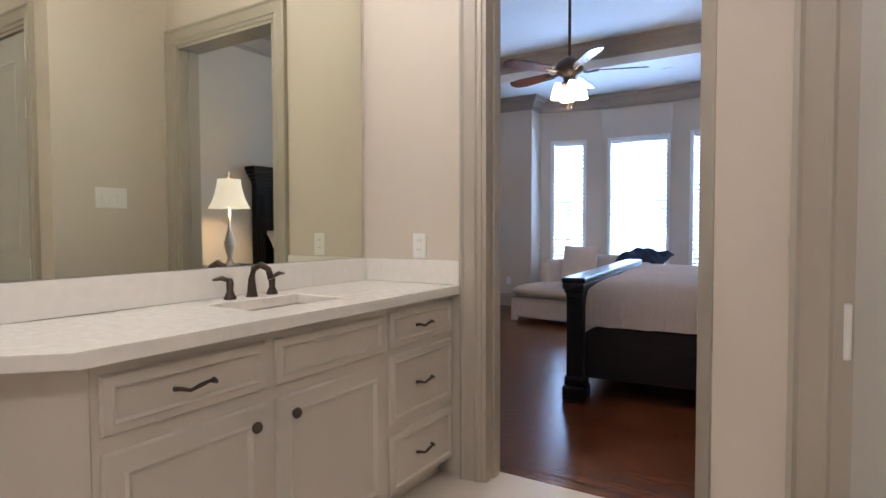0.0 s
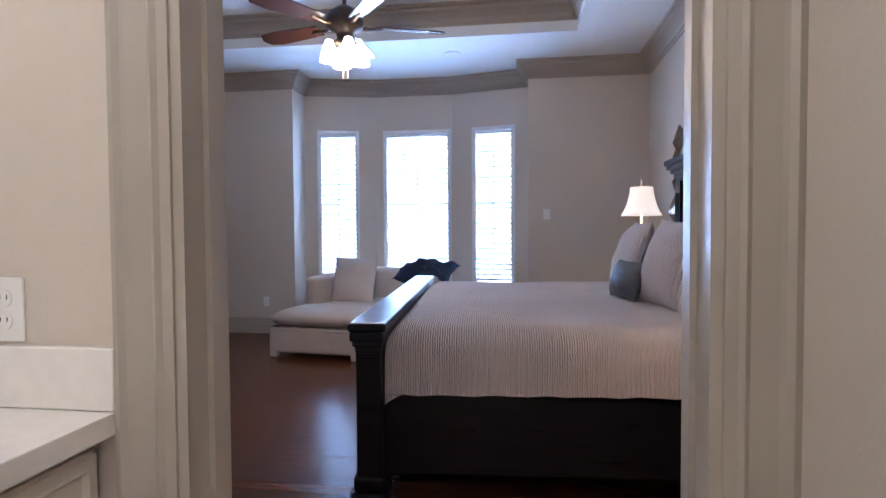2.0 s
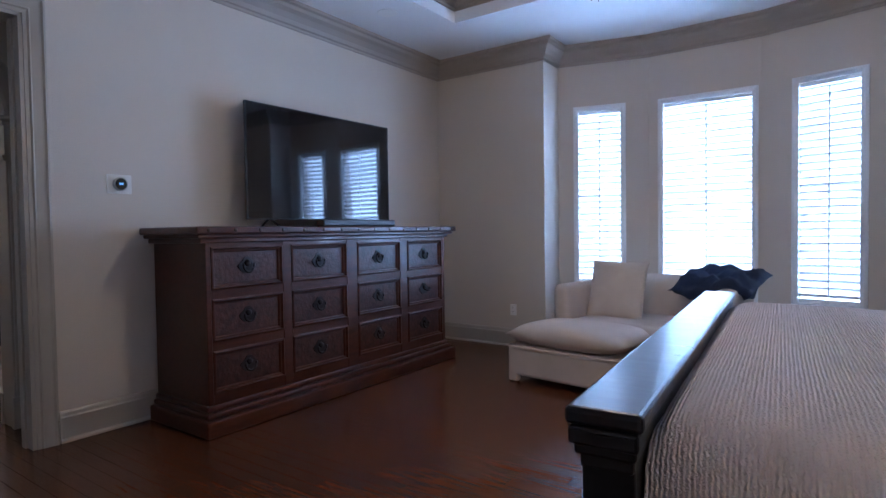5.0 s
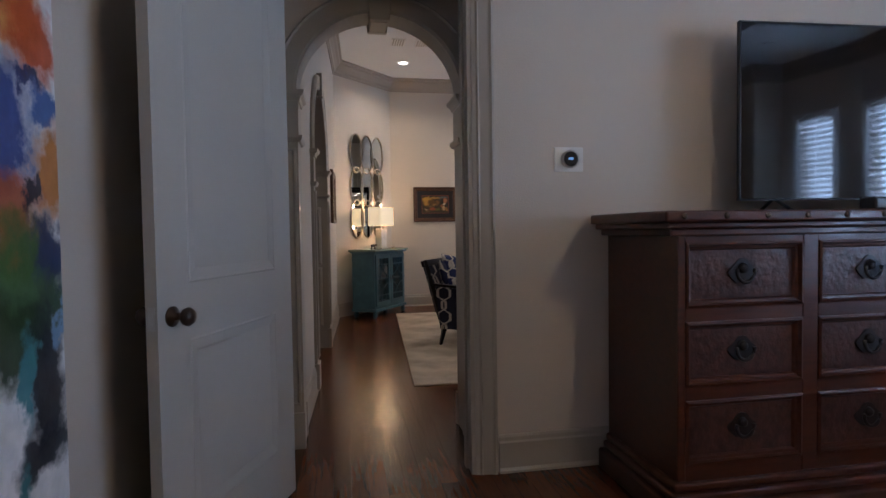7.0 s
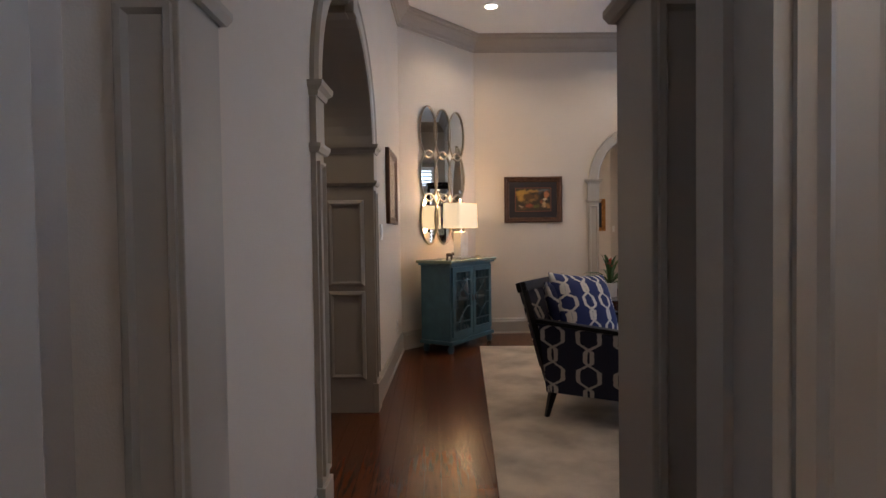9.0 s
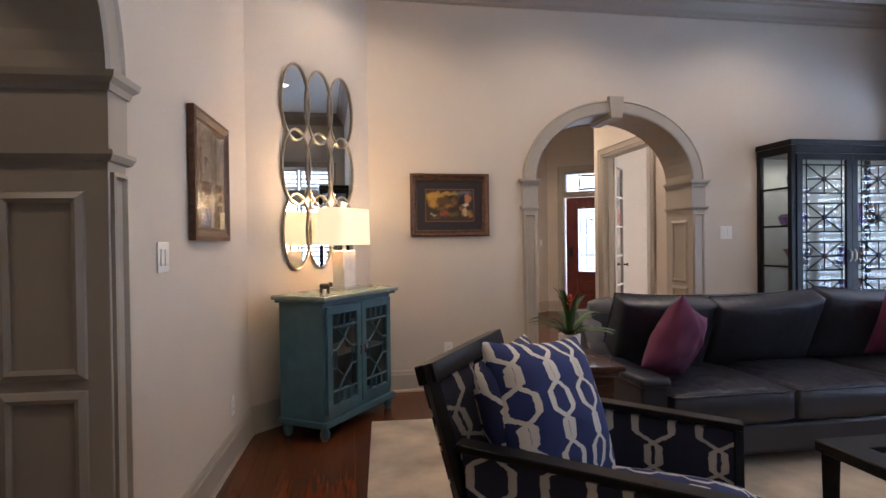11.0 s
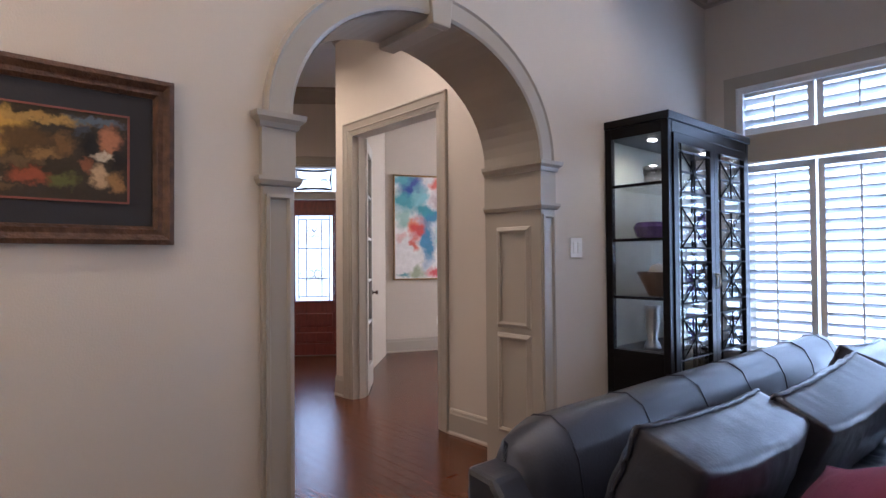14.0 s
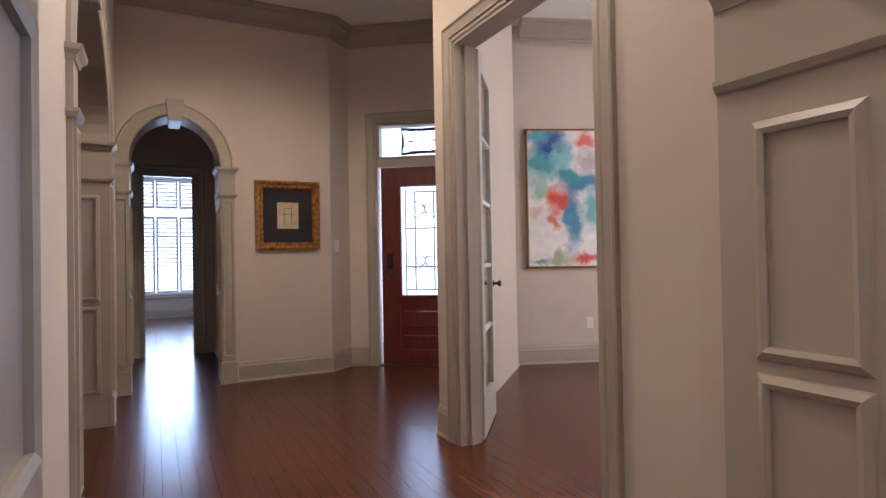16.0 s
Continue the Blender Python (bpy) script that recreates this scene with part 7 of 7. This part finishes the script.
part("cabinet_lamp", turned([(0.03, CH - 0.125), (0.03, CH - 0.12)], (0.22, 0.2, 0), 16), CURIOLAMP, cu_)
part("cabinet_lamp", turned([(0.03, CH - 0.125), (0.03, CH - 0.12)], (0.22, 0.95, 0), 16), CURIOLAMP, cu_)
for yy in (0.2, 0.95):
    spot_lamp("display_cabinet_glow", (-10.42, 7.536 + yy, CH - 0.13), (-10.45, 7.536 + yy, 0), 7, (1.0, 0.95, 0.80), 165)
at = lambda y, z: pose(-10.43, 7.536 + y, z)
v1 = thing("glass_bowl", at(0.22, 1.72), "clear cut glass bowl on the cabinet shelf", "bowl")
part("body", turned([(0.05, 0.0), (0.06, 0.02), (0.075, 0.12), (0.07, 0.13), (0.055, 0.03)], sides=18), GLASS, v1, smooth=True)
v2 = thing("amethyst_bowl", at(0.20, 1.38), "violet glass bowl on the cabinet shelf", "bowl")
part("body", turned([(0.06, 0.0), (0.10, 0.02), (0.12, 0.08), (0.10, 0.11), (0.02, 0.05)], sides=14), AMETHYST, v2)
v3 = thing("copper_bowl", at(0.26, 1.02), "brown copper bowl with a ball on the cabinet shelf", "bowl")
part("body", turned([(0.06, 0.0), (0.065, 0.01), (0.13, 0.15), (0.125, 0.155), (0.05, 0.03)], sides=20), COPPER, v3, smooth=True)
part("ball", turned([(0.005, 0.10), (0.05, 0.12), (0.06, 0.15), (0.045, 0.19), (0.005, 0.21)], sides=16), POT, v3, smooth=True)
v4 = thing("silver_vase", at(0.18, 0.69), "tall polished silver vase on the cabinet shelf", "vase")
part("body", turned([(0.055, 0.0), (0.05, 0.02), (0.03, 0.06), (0.045, 0.16), (0.04, 0.24), (0.05, 0.27)], sides=18), STEEL, v4, smooth=True)
for k, yy in enumerate((0.55, 0.72, 0.9, 1.05)):
    for z in (0.69, 1.02, 1.38):
        v = thing("vase", at(yy, z), "small dark vase on the cabinet shelf", "vase", "vases in the display cabinet")
        part("body", turned([(0.04, 0), (0.05 + 0.01 * k, 0.05), (0.03, 0.12), (0.025 + 0.01 * (k % 2), 0.16 + 0.02 * k)], sides=14), (COPPER, STEEL, POT, AMETHYST)[(k + int(z * 10)) % 4], v, smooth=True)

# the last four fixtures are made up to go with the fill spots
for at_ in ((-9.75, 4.0), (-8.0, 4.2), (-8.4, 6.6), (-6.6, 5.2), (-9.75, 5.6), (-9.75, 7.3), (-13.6, 6.1), (-11.8, 6.2)):
    dl = thing("recessed_light", pose(at_[0], at_[1], H_LIV), "lit round recessed ceiling light, some of the set added", "lamp", "recessed lights")
    part("trim_ring", turned([(0.095, -0.006), (0.095, 0.0), (0.065, 0.0)], sides=24), WHITE, dl)
    part("lens", turned([(0.062, -0.0065), (0.062, -0.0062)], sides=24), CAN, dl)
for at_ in ((-8.9, 3.85), (-8.9, 4.15)):
    vt = thing("ceiling_vent", pose(at_[0], at_[1], H_LIV), "square white ceiling vent grille", "vent")
    part("frame", rounded(-0.13, -0.09, -0.008, 0.13, 0.09, 0, 0.003, 1), WHITE, vt)
    for k in range(5):
        part("slat", box(-0.11, -0.07 + k * 0.03, -0.012, 0.11, -0.055 + k * 0.03, -0.008), TRIM, vt)
# living room ceiling fan, seen by one blade tip
lf = thing("ceiling_fan", pose(-7.6, 7.0, 0), "white ceiling fan with five blades in the living room", "ceiling fan")
part("downrod", tube([(0, 0, 2.95), (0, 0, 3.51)], 0.014, 10), BRONZE, lf)
part("motor", turned([(0.03, 3.02), (0.12, 2.98), (0.13, 2.92), (0.05, 2.87)], sides=24), BRONZE, lf, smooth=True)
for k in range(5):
    b = part("blade", box(0.14, -0.065, -0.004, 0.68, 0.065, 0.004), WHITE, lf, bevel=0.003)
    b.matrix_basis = pose(0, 0, 2.94, 0, 0, k * 72 + 10) @ pose(0, 0, 0, 12, 0, 0)

# ---- foyer and study ----
fm_ = on_wall(on_front(0.33), fdir)
fd = thing("door_front", fm_, "red-brown front door with a leaded glass panel", "door", kind="structure")
leaf = bmesh.new()
for q in ((0, 0.01, 0.19, 2.06), (0.73, 0.01, 0.92, 2.06), (0.19, 1.88, 0.73, 2.06), (0.19, 0.01, 0.73, 0.16), (0.19, 0.58, 0.73, 0.70)):
    box(q[0], -0.10, q[1], q[2], -0.055, q[3], leaf)
box(0.19, -0.09, 0.16, 0.73, -0.065, 0.58, leaf)
part("leaf", leaf, FRONTDOOR, fd, bevel=0.004)
for za, zb in ((0.16, 0.33), (0.36, 0.58)):
    part("raised_panel", rounded(0.22, -0.075, za + 0.02, 0.70, -0.052, zb - 0.02, 0.012, 2), FRONTDOOR, fd)
part("glass_moulding", sweep([(0, 0), (0, 0.016), (-0.025, 0.02), (-0.03, 0)], [(0.19, -0.055, 0.70), (0.19, -0.055, 1.88), (0.73, -0.055, 1.88), (0.73, -0.055, 0.70)], (0, 1, 0), closed=True), FRONTDOOR, fd)
part("glass_panel", box(0.19, -0.08, 0.70, 0.73, -0.075, 1.88), LEADGLASS, fd, "bevelled leaded glass").visible_shadow = False
for pth in [[(0.26, z), (0.66, z)] for z in (0.78, 1.02, 1.42, 1.80)] + [[(x, 0.70), (x, 1.88)] for x in (0.26, 0.66)] + [[(x, 0.78), (x, 1.80)] for x in (0.36, 0.56)]:
    part("came", tube([(x, -0.068, z) for x, z in pth], 0.006, 4), LEAD, fd)
for zc in (1.62, 1.08):
    for sx in (-1, 1):
        for r in (0.05, 0.09):
            part("came", tube([(0.46 + sx * (r + r * math.cos(a)), -0.072, zc + r * 0.9 * math.sin(a)) for a in [math.tau * k / 16 for k in range(16)]], 0.004, 4, closed=True), LEAD, fd)
part("threshold", box(-0.02, -0.14, 0.0, 0.94, 0.0, 0.012), BRONZE, fd)
part("keypad_lock", rounded(0.055, -0.056, 1.00, 0.125, -0.028, 1.17, 0.01), BLACKPL, fd)
part("door_knob", moved(turned([(0.03, 0), (0.012, 0.012), (0.011, 0.035), (0.028, 0.05), (0.02, 0.065)], sides=16), pose(0.09, -0.055, 0.92, -90, 0, 0)), BRONZE, fd, smooth=True)
tr = thing("window_transom", fm_, "leaded glass transom above the front door", "window", kind="structure")
part("transom_bar", box(-0.03, -0.12, 2.065, 0.95, -0.02, 2.14), TRIM, tr, bevel=0.004)
part("window_frame", sweep([(0, -0.08), (0, 0), (-0.03, 0.006), (-0.04, -0.08)], [(-0.03, -0.02, 2.14), (-0.03, -0.02, 2.52), (0.95, -0.02, 2.52), (0.95, -0.02, 2.14)], (0, 1, 0), closed=True), TRIM, tr)
part("pane", box(0.0, -0.08, 2.17, 0.92, -0.075, 2.49), LEADGLASS, tr).visible_shadow = False
part("came", tube([(0.23, -0.07, 2.20), (0.46, -0.07, 2.215), (0.69, -0.07, 2.20), (0.675, -0.07, 2.33), (0.69, -0.07, 2.46), (0.46, -0.07, 2.445), (0.23, -0.07, 2.46), (0.245, -0.07, 2.33)], 0.016, 6, closed=True), LEAD, tr)
for dx, dz, r in ((0, 0, 0.05), (-0.13, 0.055, 0.07), (0.13, 0.055, 0.07), (-0.13, -0.055, 0.07), (0.13, -0.055, 0.07)):
    part("came", tube([(0.46 + dx + r * math.cos(a), -0.07, 2.33 + dz + r * 0.75 * math.sin(a)) for a in [math.tau * k / 18 for k in range(18)]], 0.005, 4, closed=True), LEAD, tr)

fl = thing("door_french", pose(-13.0, 7.252, 0, 0, 0, 141), "open white french door with five glass panes", "door", kind="structure")
fb_ = bmesh.new()
for q in ((0, 0.01, 0.10, 2.39), (0.50, 0.01, 0.60, 2.39), (0.10, 0.01, 0.50, 0.25), (0.10, 2.28, 0.50, 2.39)):
    box(q[0], -0.02, q[1], q[2], 0.02, q[3], fb_)
part("leaf", fb_, DOORP, fl, bevel=0.004)
for k in range(1, 5):
    z = 0.25 + k * 2.03 / 5
    part("muntin", box(0.10, -0.014, z - 0.012, 0.50, 0.014, z + 0.012), SHUTTER, fl)
for k in range(5):
    z = 0.25 + k * 2.03 / 5
    part("pane", box(0.10, -0.002, z + 0.012, 0.50, 0.002, z + 0.394), GLASS, fl)
for s in (-1, 1):
    part("knob", moved(turned([(0.026, 0), (0.01, 0.01), (0.01, 0.03), (0.024, 0.042), (0.018, 0.056)], sides=14), pose(0.55, 0.02 * s, 0.93, -90 * s, 0, 0)), BRONZE, fl, smooth=True)
dk = thing("far_armchair", pose(-20.6, 6.75, 0, 0, 0, 20), "dark upholstered armchair in the far room", "armchair")
part("seat", rounded(-0.4, -0.4, 0.0, 0.4, 0.4, 0.45, 0.05), NAVYTHROW, dk)
part("backrest", rounded(-0.4, 0.25, 0.4, 0.4, 0.42, 1.05, 0.06), NAVYTHROW, dk)

# ---- floorboards: the nearest as pieces, the rest joined ----
floor_ob = bpy.data.objects["floor_wood"]
rng = random.Random(7)
meshes = {}
rest_v, rest_f = [], []
WIDTH, count = 0.083, 0


def board_mesh(length):
    key = round(length, 1)
    if key not in meshes:
        b = box(-key / 2 + 0.0008, -WIDTH / 2 + 0.0008, -0.012, key / 2 - 0.0008, WIDTH / 2 - 0.0008, 0)
        for v in b.verts:
            if v.co.z > -0.001:
                v.co.y *= 0.985
                v.co.x *= 1 - 0.0012 / key
        me = bpy.data.meshes.new("plank")
        b.to_mesh(me)
        b.free()
        me.materials.append(FLOORWOOD)
        meshes[key] = me
    return meshes[key]


AREAS = ((-5.1, 0.92, 2.39, 8.3), (-11.06, -5.1, 2.4, 9.2), (-16.4, -11.06, 3.2, 10.95), (-22.5, -16.4, 4.0, 8.0))
for x0, x1, y0, y1 in AREAS:
    for r in range(int((y1 - y0) / WIDTH) + 1):
        y, x = y0 + (r + 0.5) * WIDTH, x0 - rng.random() * 0.9
        while x < x1:
            length = round(rng.uniform(0.6, 1.6), 1)
            xa, xb = max(x, x0), min(x + length, x1)
            if xb - xa > 0.05:
                whole = xa == x and xb == x + length
                near = (-4.6 < x < -1.0 and 2.4 < y < 4.6) or (-13.4 < x < -11.0 and 5.3 < y < 7.0)
                if whole and near and count < 300:
                    o = new("plank", board_mesh(length))
                    o.parent = floor_ob
                    o.location = (x + length / 2, y, 0)
                    count += 1
                else:
                    n = len(rest_v)
                    g = 0.0008
                    for zz in (-0.012, 0.0):
                        rest_v += [(xa + g, y - WIDTH / 2 + g, zz), (xb - g, y - WIDTH / 2 + g, zz), (xb - g, y + WIDTH / 2 - g, zz), (xa + g, y + WIDTH / 2 - g, zz)]
                    rest_f += [[n + k for k in f] for f in ((4, 5, 6, 7), (0, 1, 5, 4), (1, 2, 6, 5), (2, 3, 7, 6), (3, 0, 4, 7))]
            x += length
me = bpy.data.meshes.new("planks")
me.from_pydata(rest_v, [], rest_f)
me.materials.append(FLOORBASE)
po = new("planks", me)
po.parent = floor_ob
tagged(po, "red-brown stained oak strip flooring", kind="stuff")
nt = FLOORBASE.node_tree
geo, hsv, mr = (nt.nodes.new("ShaderNode" + k) for k in ("NewGeometry", "HueSaturation", "MapRange"))
mr.inputs["To Min"].default_value, mr.inputs["To Max"].default_value = 0.86, 1.14
base = nt.nodes["Principled BSDF"].inputs["Base Color"]
src = base.links[0].from_socket
nt.links.new(geo.outputs["Random Per Island"], mr.inputs[0])
nt.links.new(mr.outputs[0], hsv.inputs["Value"])
nt.links.new(src, hsv.inputs["Color"])
nt.links.new(hsv.outputs[0], base)
hall_v = box(-7.99, 1.2, -0.012, -5.24, 2.398, 0)
tagged(solid("floor_hall_boards", hall_v, FLOORBASE), "red-brown stained oak strip flooring", "floor", kind="structure")
